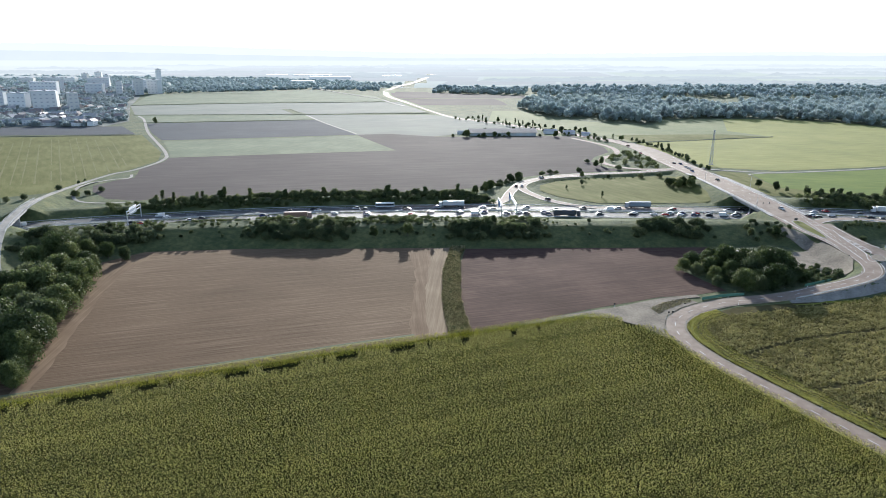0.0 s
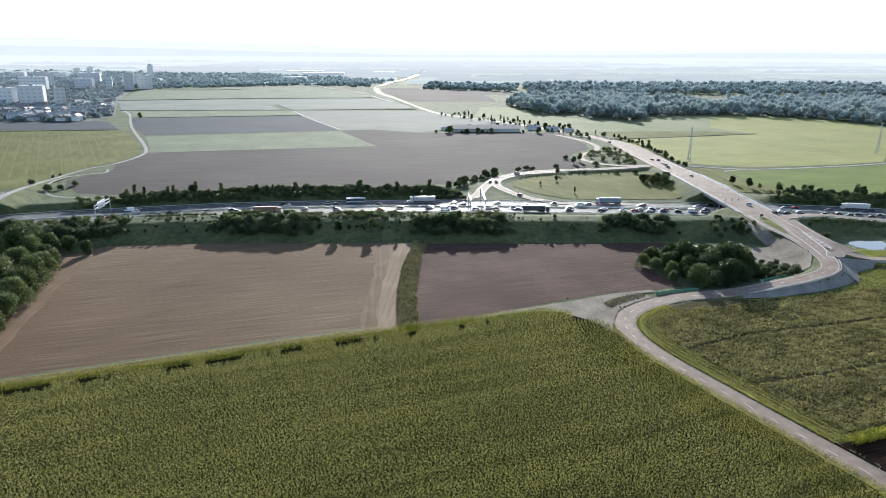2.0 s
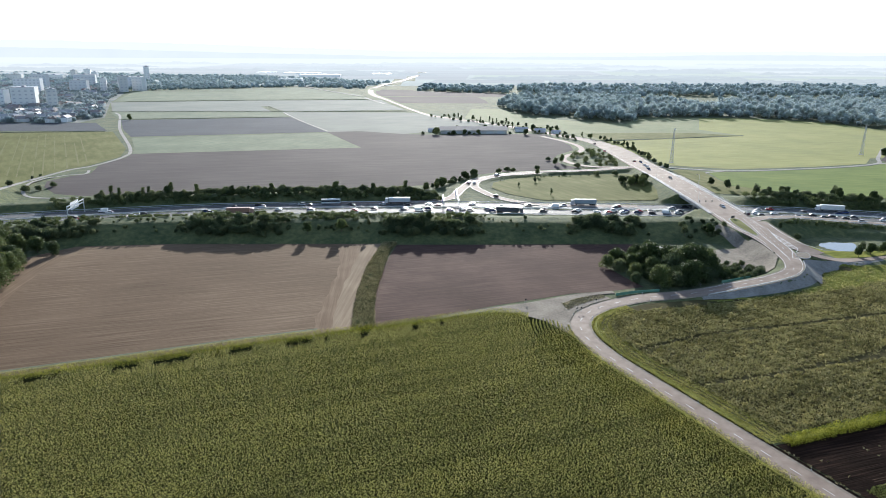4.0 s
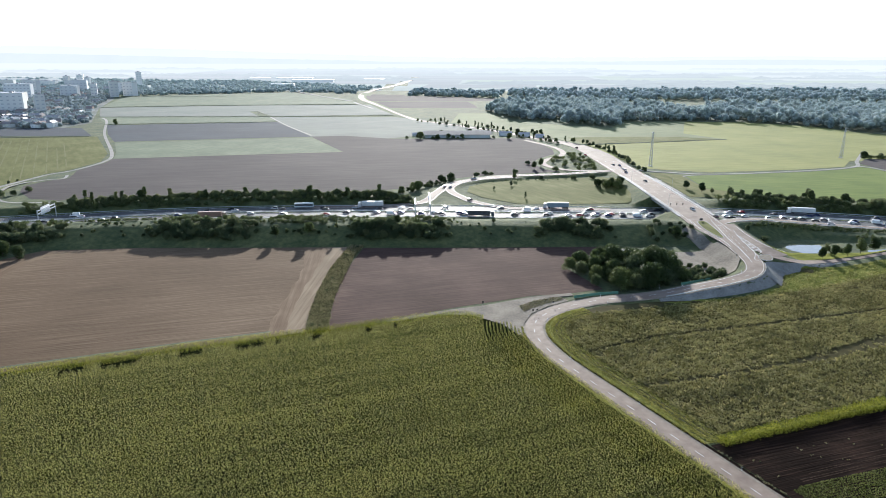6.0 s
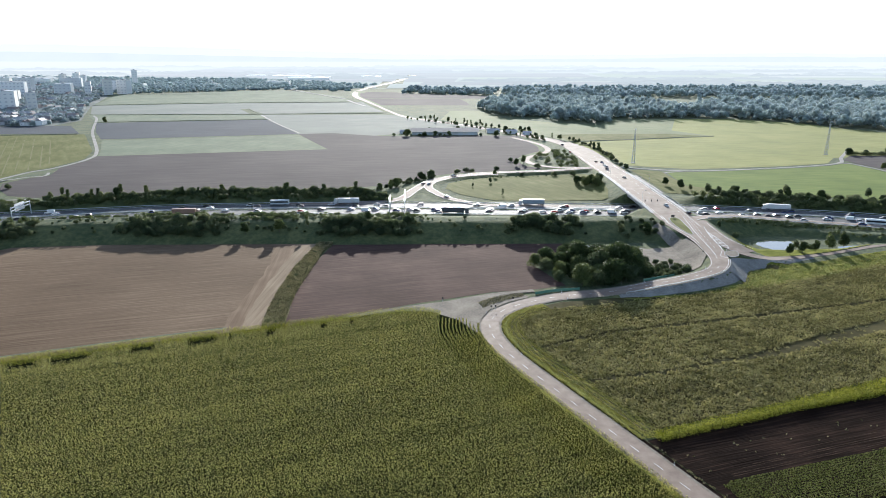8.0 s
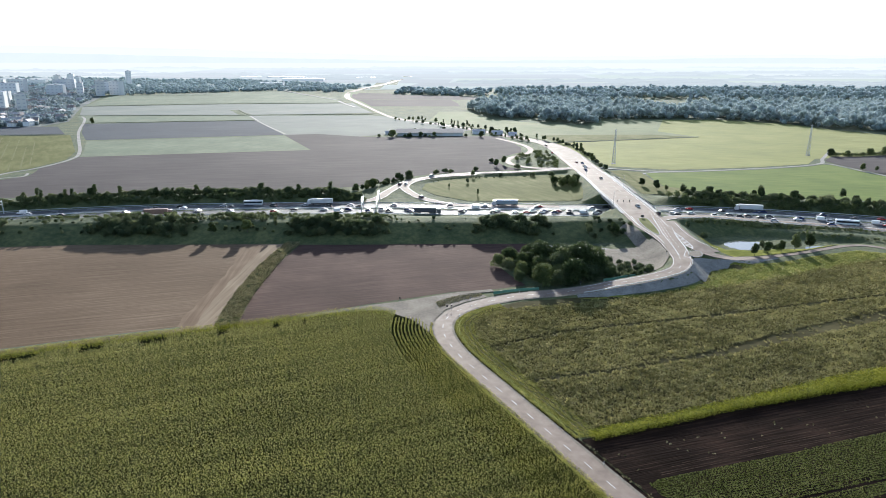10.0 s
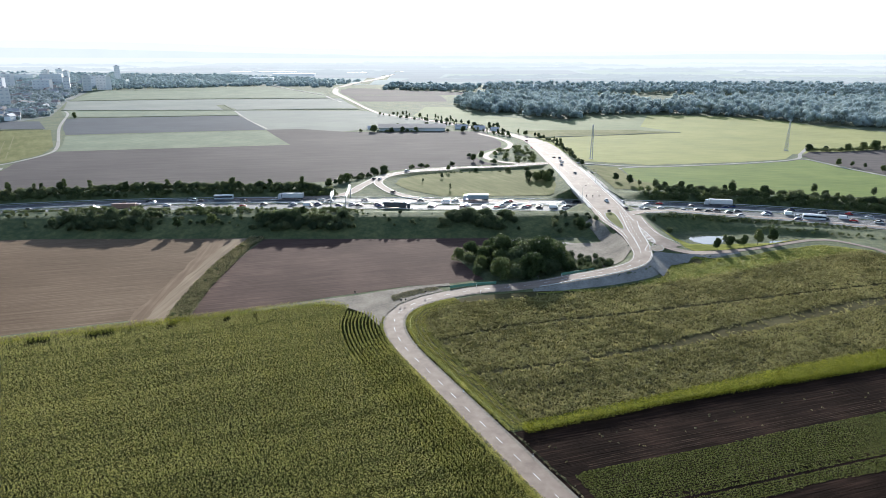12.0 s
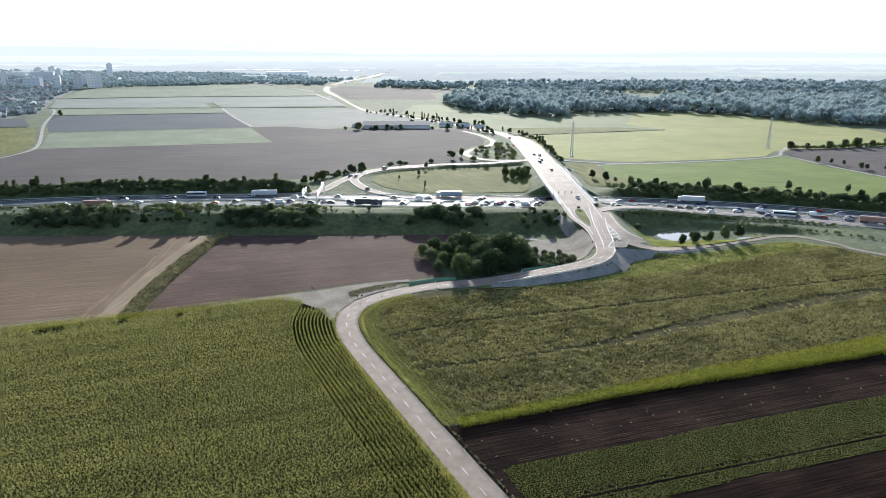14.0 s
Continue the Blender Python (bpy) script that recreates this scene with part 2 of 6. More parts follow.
M_WALLS = [plain("plaster_a", (0.62, 0.62, 0.61), 0.9), plain("plaster_b", (0.57, 0.56, 0.54), 0.9), plain("plaster_c", (0.68, 0.68, 0.68), 0.9), plain("panel_grey", (0.56, 0.57, 0.575), 0.85)]
M_ROOFS = [plain("roof_tile_pale", (0.24, 0.19, 0.17), 0.5), plain("roof_tile_brown", (0.20, 0.175, 0.165), 0.5), plain("roof_grey", (0.30, 0.30, 0.31), 0.45)]
# Glass colour lifted close to the walls, as painted haze.
M_WINDOW = plain("hazed_window_glass", (0.42, 0.44, 0.46), 0.25)
M_BARNROOF = mat("barn_roof_sheet", [(0.13, 0.125, 0.125), (0.18, 0.175, 0.175)], 0.3, 0.85, stretch=(4, 1, 1), big=10, spec=0.15)


# Distance with painted haze: the colours glow over a near-black base.
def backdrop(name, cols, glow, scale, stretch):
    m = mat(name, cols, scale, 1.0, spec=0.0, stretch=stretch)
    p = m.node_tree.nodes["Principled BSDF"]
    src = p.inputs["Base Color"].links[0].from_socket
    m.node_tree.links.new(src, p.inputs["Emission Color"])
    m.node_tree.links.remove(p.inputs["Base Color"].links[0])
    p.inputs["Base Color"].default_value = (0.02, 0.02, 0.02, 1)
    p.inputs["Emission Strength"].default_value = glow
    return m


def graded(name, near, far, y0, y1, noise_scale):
    """Glowing distance: painted haze that pales with the way from the near edge y0 to the far edge y1."""
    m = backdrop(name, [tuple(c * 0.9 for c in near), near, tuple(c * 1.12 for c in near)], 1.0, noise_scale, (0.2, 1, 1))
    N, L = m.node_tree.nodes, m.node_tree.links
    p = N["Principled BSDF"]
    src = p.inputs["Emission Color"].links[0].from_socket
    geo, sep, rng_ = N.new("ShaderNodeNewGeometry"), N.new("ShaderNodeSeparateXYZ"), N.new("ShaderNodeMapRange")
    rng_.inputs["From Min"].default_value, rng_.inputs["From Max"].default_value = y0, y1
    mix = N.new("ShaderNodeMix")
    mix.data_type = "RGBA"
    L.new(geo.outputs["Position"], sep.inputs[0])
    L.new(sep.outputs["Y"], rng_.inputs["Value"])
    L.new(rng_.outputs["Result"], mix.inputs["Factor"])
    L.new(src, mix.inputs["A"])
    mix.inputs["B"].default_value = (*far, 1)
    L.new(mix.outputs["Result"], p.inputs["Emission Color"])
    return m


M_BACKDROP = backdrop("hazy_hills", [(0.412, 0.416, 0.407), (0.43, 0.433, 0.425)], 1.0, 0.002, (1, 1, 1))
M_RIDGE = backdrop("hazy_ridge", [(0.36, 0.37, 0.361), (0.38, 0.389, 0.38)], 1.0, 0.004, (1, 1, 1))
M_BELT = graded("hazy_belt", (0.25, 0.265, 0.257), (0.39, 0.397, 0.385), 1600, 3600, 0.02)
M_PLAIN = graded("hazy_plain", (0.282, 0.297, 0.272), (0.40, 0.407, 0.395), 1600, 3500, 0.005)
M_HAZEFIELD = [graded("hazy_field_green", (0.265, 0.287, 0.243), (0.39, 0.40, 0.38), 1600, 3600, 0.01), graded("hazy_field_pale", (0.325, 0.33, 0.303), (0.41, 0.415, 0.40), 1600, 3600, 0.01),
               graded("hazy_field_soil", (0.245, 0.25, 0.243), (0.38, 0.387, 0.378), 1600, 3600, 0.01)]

# ---- helpers for building ----
def np_mesh(name, V, F, material=None, smooth=False):
    """A mesh from arrays: V (n, 3), F (m, k) with k corners a face."""
    V, F = np.asarray(V, np.float32), np.asarray(F, np.int32)
    me = bpy.data.meshes.new(name)
    me.vertices.add(len(V))
    me.vertices.foreach_set("co", V.ravel())
    me.loops.add(F.size)
    me.loops.foreach_set("vertex_index", F.ravel())
    me.polygons.add(len(F))
    me.polygons.foreach_set("loop_start", np.arange(0, F.size, F.shape[1], dtype=np.int32))
    me.polygons.foreach_set("use_smooth", np.full(len(F), smooth))
    me.update(calc_edges=True)
    me.validate()
    if material:
        me.materials.append(material)
    return me


def bm_mesh(name, bm, material=None):
    bmesh.ops.recalc_face_normals(bm, faces=bm.faces)
    me = bpy.data.meshes.new(name)
    bm.to_mesh(me)
    bm.free()
    if material:
        me.materials.append(material)
    return me


def part(name, data, material, parent, label="", m=None):
    """One mesh object under a thing or a part; data is a bmesh or a mesh."""
    me = bm_mesh(name, data, material) if isinstance(data, bmesh.types.BMesh) else data
    ob = new(name, me)
    ob.parent = parent
    if m is not None:
        ob.matrix_basis = m
    if label:
        ob["label"] = label
    return ob


def box(bm, x0, x1, y0, y1, z0, z1, bevel=0.0, m=None):
    r = bmesh.ops.create_cube(bm, size=1.0)
    vs = r["verts"]
    bmesh.ops.transform(bm, matrix=Matrix.Translation(((x0 + x1) / 2, (y0 + y1) / 2, (z0 + z1) / 2)) @ Matrix.Diagonal((x1 - x0, y1 - y0, z1 - z0, 1)), verts=vs)
    if bevel:
        es = list({e for v in vs for e in v.link_edges})
        g = bmesh.ops.bevel(bm, geom=es, offset=bevel, segments=1, affect="EDGES")
        vs = list({v for f in g["faces"] for v in f.verts} | {v for v in vs if v.is_valid})
    if m is not None:
        bmesh.ops.transform(bm, matrix=m, verts=vs)
    return bm


def boxes(*specs, bevel=0.0):
    bm = bmesh.new()
    for s in specs:
        box(bm, *s, bevel=bevel)
    return bm


def tube(bm, a, b, r0, r1=None, seg=7):
    a, b = Vector(a), Vector(b)
    d = b - a
    m = Matrix.Translation((a + b) / 2) @ d.to_track_quat("Z", "Y").to_matrix().to_4x4()
    bmesh.ops.create_cone(bm, cap_ends=True, segments=seg, radius1=r0, radius2=r0 if r1 is None else r1, depth=d.length, matrix=m)
    return bm


def spline(pts, step=3.0):
    """A smooth line through pts (Catmull-Rom), sampled about every step metres."""
    P = np.array(pts, float)
    P = np.vstack([2 * P[0] - P[1], P, 2 * P[-1] - P[-2]])
    out = []
    for i in range(1, len(P) - 2):
        n = max(1, int(np.linalg.norm(P[i + 1] - P[i]) / step))
        for k in range(n):
            t = k / n
            a, b, c, d = P[i - 1:i + 3]
            out.append(0.5 * (2 * b + (c - a) * t + (2 * a - 5 * b + 4 * c - d) * t ** 2 + (3 * b - a - 3 * c + d) * t ** 3))
    out.append(P[-2])
    return np.array(out)


def normals2(P):
    T = np.gradient(P[:, :2], axis=0)
    T /= np.linalg.norm(T, axis=1)[:, None] + 1e-9
    return np.c_[-T[:, 1], T[:, 0]]


def offset_line(P, d):
    n = normals2(P)
    Q = P.copy()
    Q[:, :2] += n * (np.asarray(d).reshape(-1, 1) if np.ndim(d) else d)
    return Q


def resample(P, step):
    d = np.r_[0, np.cumsum(np.linalg.norm(np.diff(P[:, :2], axis=0), axis=1))]
    s = np.arange(0, d[-1], step)
    return np.c_[[np.interp(s, d, P[:, k]) for k in range(3)]].T


def ribbon(name, P, left, right, material, top=0.06, depth=0.5):
    """A road slab along P: from left to right of its line (metres, left positive), with sides."""
    A, B = offset_line(P, left), offset_line(P, right)
    n = len(P)
    V = np.vstack([A + [0, 0, top], B + [0, 0, top], A + [0, 0, top - depth], B + [0, 0, top - depth]])
    i = np.arange(n - 1)
    F = np.vstack([np.c_[i + n, i + n + 1, i + 1, i], np.c_[i, i + 1, i + 1 + 2 * n, i + 2 * n], np.c_[i + 3 * n, i + 1 + 3 * n, i + 1 + n, i + n]])
    return np_mesh(name, V, F, material)


def structure(name, me, label, category):
    return tagged(new(name, me), label, category, kind="structure")


def inside(poly, X, Y):
    poly = np.asarray(poly, float)
    c = np.zeros(np.shape(X), bool)
    j = len(poly) - 1
    for i in range(len(poly)):
        (xi, yi), (xj, yj) = poly[i], poly[j]
        c ^= ((yi > Y) != (yj > Y)) & (X < (xj - xi) * (Y - yi) / (yj - yi + 1e-12) + xi)
        j = i
    return c


# ---- lines of the plan: x, y, z ----
MWAY = spline([(-700, 80, 0), (-500, 215, 0), (-330, 318, 0), (-226, 376, 0), (-151, 397, 0), (-85, 409, 0), (-14, 413, 0), (55, 412.5, 0), (106, 409, 0),
               (194, 402.5, 0), (253, 396, 0), (317, 380, 0), (375, 357, 0), (460, 316, 0), (600, 240, 0), (900, 60, 0)], 5)
LOCAL = spline([(176, 30, 0), (147, 90, 0), (134.2, 118, 0), (122.2, 144.8, 0), (108.2, 176.3, 0), (101.1, 192.4, 0), (97.7, 201, 0), (94.9, 211.4, 0), (93.9, 220, 0),
                (95, 228.6, 0), (99, 236.5, 0), (106.3, 243.5, 0), (115.2, 248.5, 0.1), (124.4, 251.5, 0.5), (133.5, 252.6, 1.0), (145, 253.3, 1.6), (157, 256, 2.2),
                (167.5, 260, 2.6), (178, 263.4, 3.0), (189.5, 268.3, 3.4), (199.3, 274.6, 3.8), (205.2, 284.5, 4.2), (208, 296, 4.6), (209.6, 310, 5.1), (210.5, 322, 5.5), (210.7, 332, 5.8), (211, 340, 6.0)], 2.5)
MAIN = spline([(211, 340, 6.0), (211.8, 356, 6.3), (212.6, 372, 6.5), (213.5, 390, 6.5), (214.2, 411, 6.45), (215, 434, 6.3), (217.2, 462, 5.6), (219.4, 494, 4.5), (222.5, 538, 2.5), (225, 581, 1.05), (227.3, 629, 0.3), (226.6, 676, 0.1), (221, 708, 0.1), (210, 737, 0.1), (194, 764, 0.1), (165, 819, 0.1), (125, 882, 0.1), (87, 931, 0.1), (52, 982, 0.1), (26, 1068, 0.1), (1, 1170, 0.1), (-28, 1285, 0.1), (-50, 1370, 0.1), (-62, 1460, 0.1), (-64, 1560, 0.3), (-44, 1688, 1.3), (-20, 1800, 1.3), (2, 1910, 1.3), (25, 2100, 1.3), (60, 2400, 1.3)], 4)
LOOP_OUT = spline([(-20, 426, 0.05), (20, 427.5, 0.1), (54, 436, 0.3), (66, 466, 0.8), (79, 497, 1.2), (104, 518, 1.5), (131, 527.5, 1.6), (172, 533, 1.8), (206, 543, 2.1), (219, 549, 2.1)], 3)
LOOP_IN = spline([(175, 415, 0.05), (125, 417.5, 0.15), (106.5, 422.5, 0.3), (91, 436, 0.5), (82, 452, 0.8), (75.7, 474, 1.0), (81, 495, 1.2), (100, 513, 1.5), (131, 522, 1.6)], 3)
RAMP2 = spline([(211, 546, 2.0), (183, 552, 1.2), (169, 571, 0.5), (165, 595, 0.1), (173, 618, 0.1), (187, 635, 0.1), (196, 657, 0.1), (197, 685, 0.1), (189, 716, 0.1), (174, 752, 0.1)], 3)
RAMP_R = spline([(214, 350, 6.2), (222, 357, 6.1), (231, 362, 5.7), (242, 365.3, 5.1), (256, 367.5, 4.2), (289, 364.5, 1.9), (317, 359.5, 0.9), (351, 346, 0.35), (400, 325, 0.1), (460, 297, 0.1), (560, 242, 0.1)], 3)
BRANCH = spline([(218, 346, 6.0), (218.6, 328, 5.6), (218.3, 314, 5.1), (220, 303.5, 4.3), (225, 297, 3.3), (232.5, 294.6, 2.3), (241, 297, 1.4), (250, 299.6, 0.9), (257.6, 302.7, 0.55), (272, 307.4, 0.4), (288, 314, 0.4), (304.5, 320, 0.4), (317, 318.7, 0.35), (327.7, 305.6, 0.3), (340, 288, 0.2), (420, 225, 0.1), (560, 140, 0.1)], 3)
APRON = spline([(222, 352, 6.1), (221.0, 338, 5.8), (220.6, 322, 5.3), (222.0, 310, 4.6), (226.5, 300.5, 3.3)], 2)
OVERPASS = spline([(-150, 250, 0.1), (-186, 292, 2.0), (-214, 345, 6.6), (-228, 387, 7.2), (-235, 416, 7.0), (-241, 446, 5.0), (-246, 478, 2.6), (-247, 512, 0.8), (-243, 548, 0.1),
                   (-233, 566, 0.1), (-227, 612, 0.1), (-241, 662, 0.1), (-314, 816, 0.1), (-374, 962, 0.1), (-400, 1010, 0.1)], 4)
ROAD_R = spline([(238, 556, 0.6), (254, 549, 0.2), (296, 538, 0.1), (375, 551, 0.1), (420, 564, 0.1), (438, 573, 0.1), (446, 568, 0.1), (449.5, 550, 0.1), (452.5, 529, 0.1), (458, 511, 0.1), (469, 476, 0.1), (490, 430, 0.1), (530, 370, 0.1), (620, 290, 0.1)], 4)
SPUR = spline([(432, 570, 0.1), (441, 577, 0.1), (446, 584, 0.1), (453, 597, 0.1), (467, 616, 0.1), (500, 660, 0.1)], 4)
TRACK_F = spline([(40, 233.6, 0), (50, 237.6, 0), (66, 243.5, 0), (80, 248, 0), (99, 256, 0.1), (116, 259.6, 0.3)], 3)

mw_x, mw_y = MWAY[:, 0], MWAY[:, 1]
mw_slope = np.gradient(mw_y, mw_x)


def mway_off(X, Y):
    """Distance beyond the motorway's centre line (positive: the far side)."""
    s = np.interp(X, mw_x, mw_slope)
    return (Y - np.interp(X, mw_x, mw_y)) / np.sqrt(1 + s * s)


FOOT = np.array([(-700, 30), (-330, 270), (-200, 318), (-131, 333), (-92, 337), (-29, 336), (15, 335), (73, 333), (114, 332), (160, 332), (192, 334)], float)
CREST = np.array([(-700, 60), (-330, 295), (-210, 340), (-136, 361), (-78, 367), (16, 366), (79, 360), (141, 358), (192, 357)], float)


def berm_h(X, Y):
    f, c = np.interp(X, FOOT[:, 0], FOOT[:, 1]), np.interp(X, CREST[:, 0], CREST[:, 1])
    e = np.interp(X, mw_x, mw_y) - 19.0
    k = f + 18.0
    h = np.where(Y < f, 0, np.where(Y < k, (Y - f) / 18.0 * 6.7, np.where(Y < c, 6.7 + 0.5 * (Y - k) / np.maximum(c - k, 1), np.where(Y < e, 7.2 * (e - Y) / np.maximum(e - c, 1), 0))))
    ditch = -0.7 * np.exp(-((Y - f + 2.0) / 1.6) ** 2)
    return (h + ditch) * np.clip((206 - X) / 10, 0, 1)


ROADS = [(LOCAL, 4.2), (MAIN, 11.6), (LOOP_OUT, 4.5), (LOOP_IN, 4.0), (RAMP2, 3.6), (RAMP_R, 4.2), (BRANCH, 3.2), (APRON, 4.0), (OVERPASS, 3.2)]


def road_dist(P, X, Y):
    """Distance to the line P and its height there."""
    d, z = np.full(X.shape, 1e9), np.zeros(X.shape)
    for i in range(len(P) - 1):
        a, b = P[i], P[i + 1]
        v = b[:2] - a[:2]
        near = (X > min(a[0], b[0]) - 45) & (X < max(a[0], b[0]) + 45) & (Y > min(a[1], b[1]) - 45) & (Y < max(a[1], b[1]) + 45)
        if not near.any():
            continue
        x, y = X[near], Y[near]
        t = np.clip(((x - a[0]) * v[0] + (y - a[1]) * v[1]) / (v @ v + 1e-9), 0, 1)
        q = np.hypot(x - a[0] - t * v[0], y - a[1] - t * v[1])
        better = q < d[near]
        dn, zn = d[near], z[near]
        dn[better], zn[better] = q[better], (a[2] + t * (b[2] - a[2]))[better]
        d[near], z[near] = dn, zn
    return d, z


def terrain_h(X, Y):
    Z = berm_h(X, Y)
    off = mway_off(X, Y)
    where = np.clip((42 - X) / 15, 0, 1) + np.clip((X - 236) / 15, 0, 1)
    Z += where * np.where(off > 17, 3.6 * np.clip((off - 17) / 8, 0, 1) * np.clip((46 - off) / 14, 0, 1), 0)
    # basin of the pond, right of the junction
    Z -= 2.6 * np.clip((X - 232) / 8, 0, 1) * np.clip((335 - X) / 15, 0, 1) * np.clip((Y - 316) / 7, 0, 1) * np.clip((356 - Y - 0.3 * np.maximum(X - 270, 0)) / 6, 0, 1)
    low = np.full(X.shape, 1e9)
    for P, w in ROADS:
        if P[:, 2].max() < 0.5:
            continue
        d, z = road_dist(P, X, Y)
        over = (np.abs(off) < 18.5) & (z > 4)
        bank = np.where(over, -9, z - 0.12 - np.maximum(d - w - 0.6, 0) * 0.55)
        Z = np.where((d < 40) & ~over, np.maximum(Z, bank), Z)
        low = np.where((d < w + 0.8) & ~over, np.minimum(low, z - 0.14), low)
    Z = np.minimum(Z, low)
    Z = np.where(np.abs(off) < 16.5, np.minimum(Z, -0.1), Z)
    return Z


def axis(fine0, fine1, step, lo, hi):
    a = [fine0]
    while a[-1] < fine1:
        a.append(a[-1] + step)
    s = step
    while a[-1] < hi:
        s *= 1.18
        a.append(a[-1] + s)
    b, s = [fine0], step
    while b[-1] > lo:
        s *= 1.18
        b.append(b[-1] - s)
    return np.array(b[:0:-1] + a)


GX, GY = axis(-300, 400, 2.2, -5200, 5200), axis(60, 570, 2.2, -3000, 4950)
_X, _Y = np.meshgrid(GX, GY)
GZ = terrain_h(_X, _Y)


def ground_z(x, y):
    i = int(np.clip(np.searchsorted(GX, x) - 1, 0, len(GX) - 2))
    j = int(np.clip(np.searchsorted(GY, y) - 1, 0, len(GY) - 2))
    u, v = (x - GX[i]) / (GX[i + 1] - GX[i]), (y - GY[j]) / (GY[j + 1] - GY[j])
    return float(GZ[j, i] * (1 - u) * (1 - v) + GZ[j, i + 1] * u * (1 - v) + GZ[j + 1, i] * (1 - u) * v + GZ[j + 1, i + 1] * u * v)


_nx, _ny = len(GX), len(GY)
_i, _j = np.meshgrid(np.arange(_nx - 1), np.arange(_ny - 1))
_k = (_j * _nx + _i).ravel()
structure("ground", np_mesh("ground", np.c_[_X.ravel(), _Y.ravel(), GZ.ravel()], np.c_[_k, _k + 1, _k + 1 + _nx, _k + _nx], M_GRASS, smooth=True),
          "rough green grassland with banks beside the motorway", "ground")


_layer = [0]


def field(name, poly, material, label, z=0.05, drape=False, step=3.0, ragged=0.0):
    """A field as a thin slab with its own outline; drape: follows the ground."""
    _layer[0] += 1
    if ragged:
        fine = []
        for (x0, y0), (x1, y1) in zip(poly, list(poly[1:]) + [poly[0]]):
            n = max(1, int(math.hypot(x1 - x0, y1 - y0) / 2.5))
            for k in range(n):
                x, y = x0 + (x1 - x0) * k / n, y0 + (y1 - y0) * k / n
                fine.append((x + ragged * noise.noise((x * 0.09, y * 0.09, 3.1)), y + ragged * noise.noise((x * 0.09, y * 0.09, 8.7))))
        poly = fine
    z += 0.006 * _layer[0]
    bm = bmesh.new()
    f = bm.faces.new([bm.verts.new((x, y, 0)) for x, y in poly])
    if drape:
        xs, ys = [p[0] for p in poly], [p[1] for p in poly]
        for ax, lo, hi in ((0, min(xs), max(xs)), (1, min(ys), max(ys))):
            c = lo + step
            while c < hi:
                co, no = [0, 0, 0], [0, 0, 0]
                co[ax], no[ax] = c, 1
                bmesh.ops.bisect_plane(bm, geom=bm.verts[:] + bm.edges[:] + bm.faces[:], plane_co=co, plane_no=no)
                c += step
        for v in bm.verts:
            v.co.z = ground_z(v.co.x, v.co.y) + z
        bmesh.ops.triangulate(bm, faces=bm.faces)
    else:
        for v in bm.verts:
            v.co.z = z
        bmesh.ops.triangulate(bm, faces=bm.faces)
    bmesh.ops.recalc_face_normals(bm, faces=bm.faces)
    for f in bm.faces:
        if f.normal.z < 0:
            f.normal_flip()
    me = bpy.data.meshes.new(name)
    bm.to_mesh(me)
    bm.free()
    me.materials.append(material)
    return structure(name, me, label, "field")


# ---- fields ----
field("field_1", [(-127, 179.5), (-93, 190.3), (-62, 200.8), (-27, 212.6), (6, 222.4), (6, 240), (5, 268), (6, 300), (8, 333), (-29, 333.5), (-92, 334.5), (-136, 331), (-152, 312), (-146, 277), (-136, 226)],
      M_SOIL1, "light brown harrowed soil with fine streaks")
field("field_headland", [(-121, 182.5), (-128, 226), (-137.5, 277), (-144, 309), (-133, 326), (-130, 322), (-134, 300), (-131, 270), (-123, 226), (-116, 187)], M_SOIL1C, "pale compacted headland beside the wood", 0.045, ragged=1.6)
field("field_2", [(-4, 219.6), (11, 223.8), (11, 242), (11, 268), (12.5, 300), (18, 333), (-6, 333), (-1, 300), (-2, 268), (-3, 240)], M_SOIL1C, "pale headland beside the weed strip", 0.06, ragged=1.6)
field("field_tracks", [(3.5, 221.4), (11, 223.8), (10.5, 242), (10.5, 262), (12.3, 296), (18, 333), (8.5, 333), (5, 296), (3, 262), (3.5, 240)], M_SOIL1B, "pale wheel tracks along the headland", 0.065, ragged=1.0)
field("field_3", [(19, 226.4), (30, 230.2), (46, 237.2), (66, 246.5), (99, 259), (116, 261.5), (131, 266), (126, 280), (121, 297), (140, 318), (150, 329.5), (80, 330.5), (24.5, 331), (21, 310), (18.3, 281), (17.6, 255)], M_SOIL2, "dark reddish brown bare soil")
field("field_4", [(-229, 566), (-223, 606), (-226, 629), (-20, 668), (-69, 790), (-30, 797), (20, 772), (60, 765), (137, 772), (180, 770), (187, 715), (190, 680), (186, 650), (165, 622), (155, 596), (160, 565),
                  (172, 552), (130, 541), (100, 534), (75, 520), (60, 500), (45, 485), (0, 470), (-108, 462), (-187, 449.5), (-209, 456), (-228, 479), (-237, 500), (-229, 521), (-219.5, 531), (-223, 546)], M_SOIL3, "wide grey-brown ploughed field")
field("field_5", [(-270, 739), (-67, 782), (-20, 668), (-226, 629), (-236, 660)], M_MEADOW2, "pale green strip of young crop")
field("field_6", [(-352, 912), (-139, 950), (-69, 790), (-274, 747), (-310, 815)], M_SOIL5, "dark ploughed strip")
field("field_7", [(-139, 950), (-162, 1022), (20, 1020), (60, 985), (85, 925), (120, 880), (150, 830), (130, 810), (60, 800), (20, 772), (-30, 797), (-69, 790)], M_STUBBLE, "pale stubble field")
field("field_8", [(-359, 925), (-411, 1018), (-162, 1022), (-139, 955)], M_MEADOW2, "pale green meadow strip")
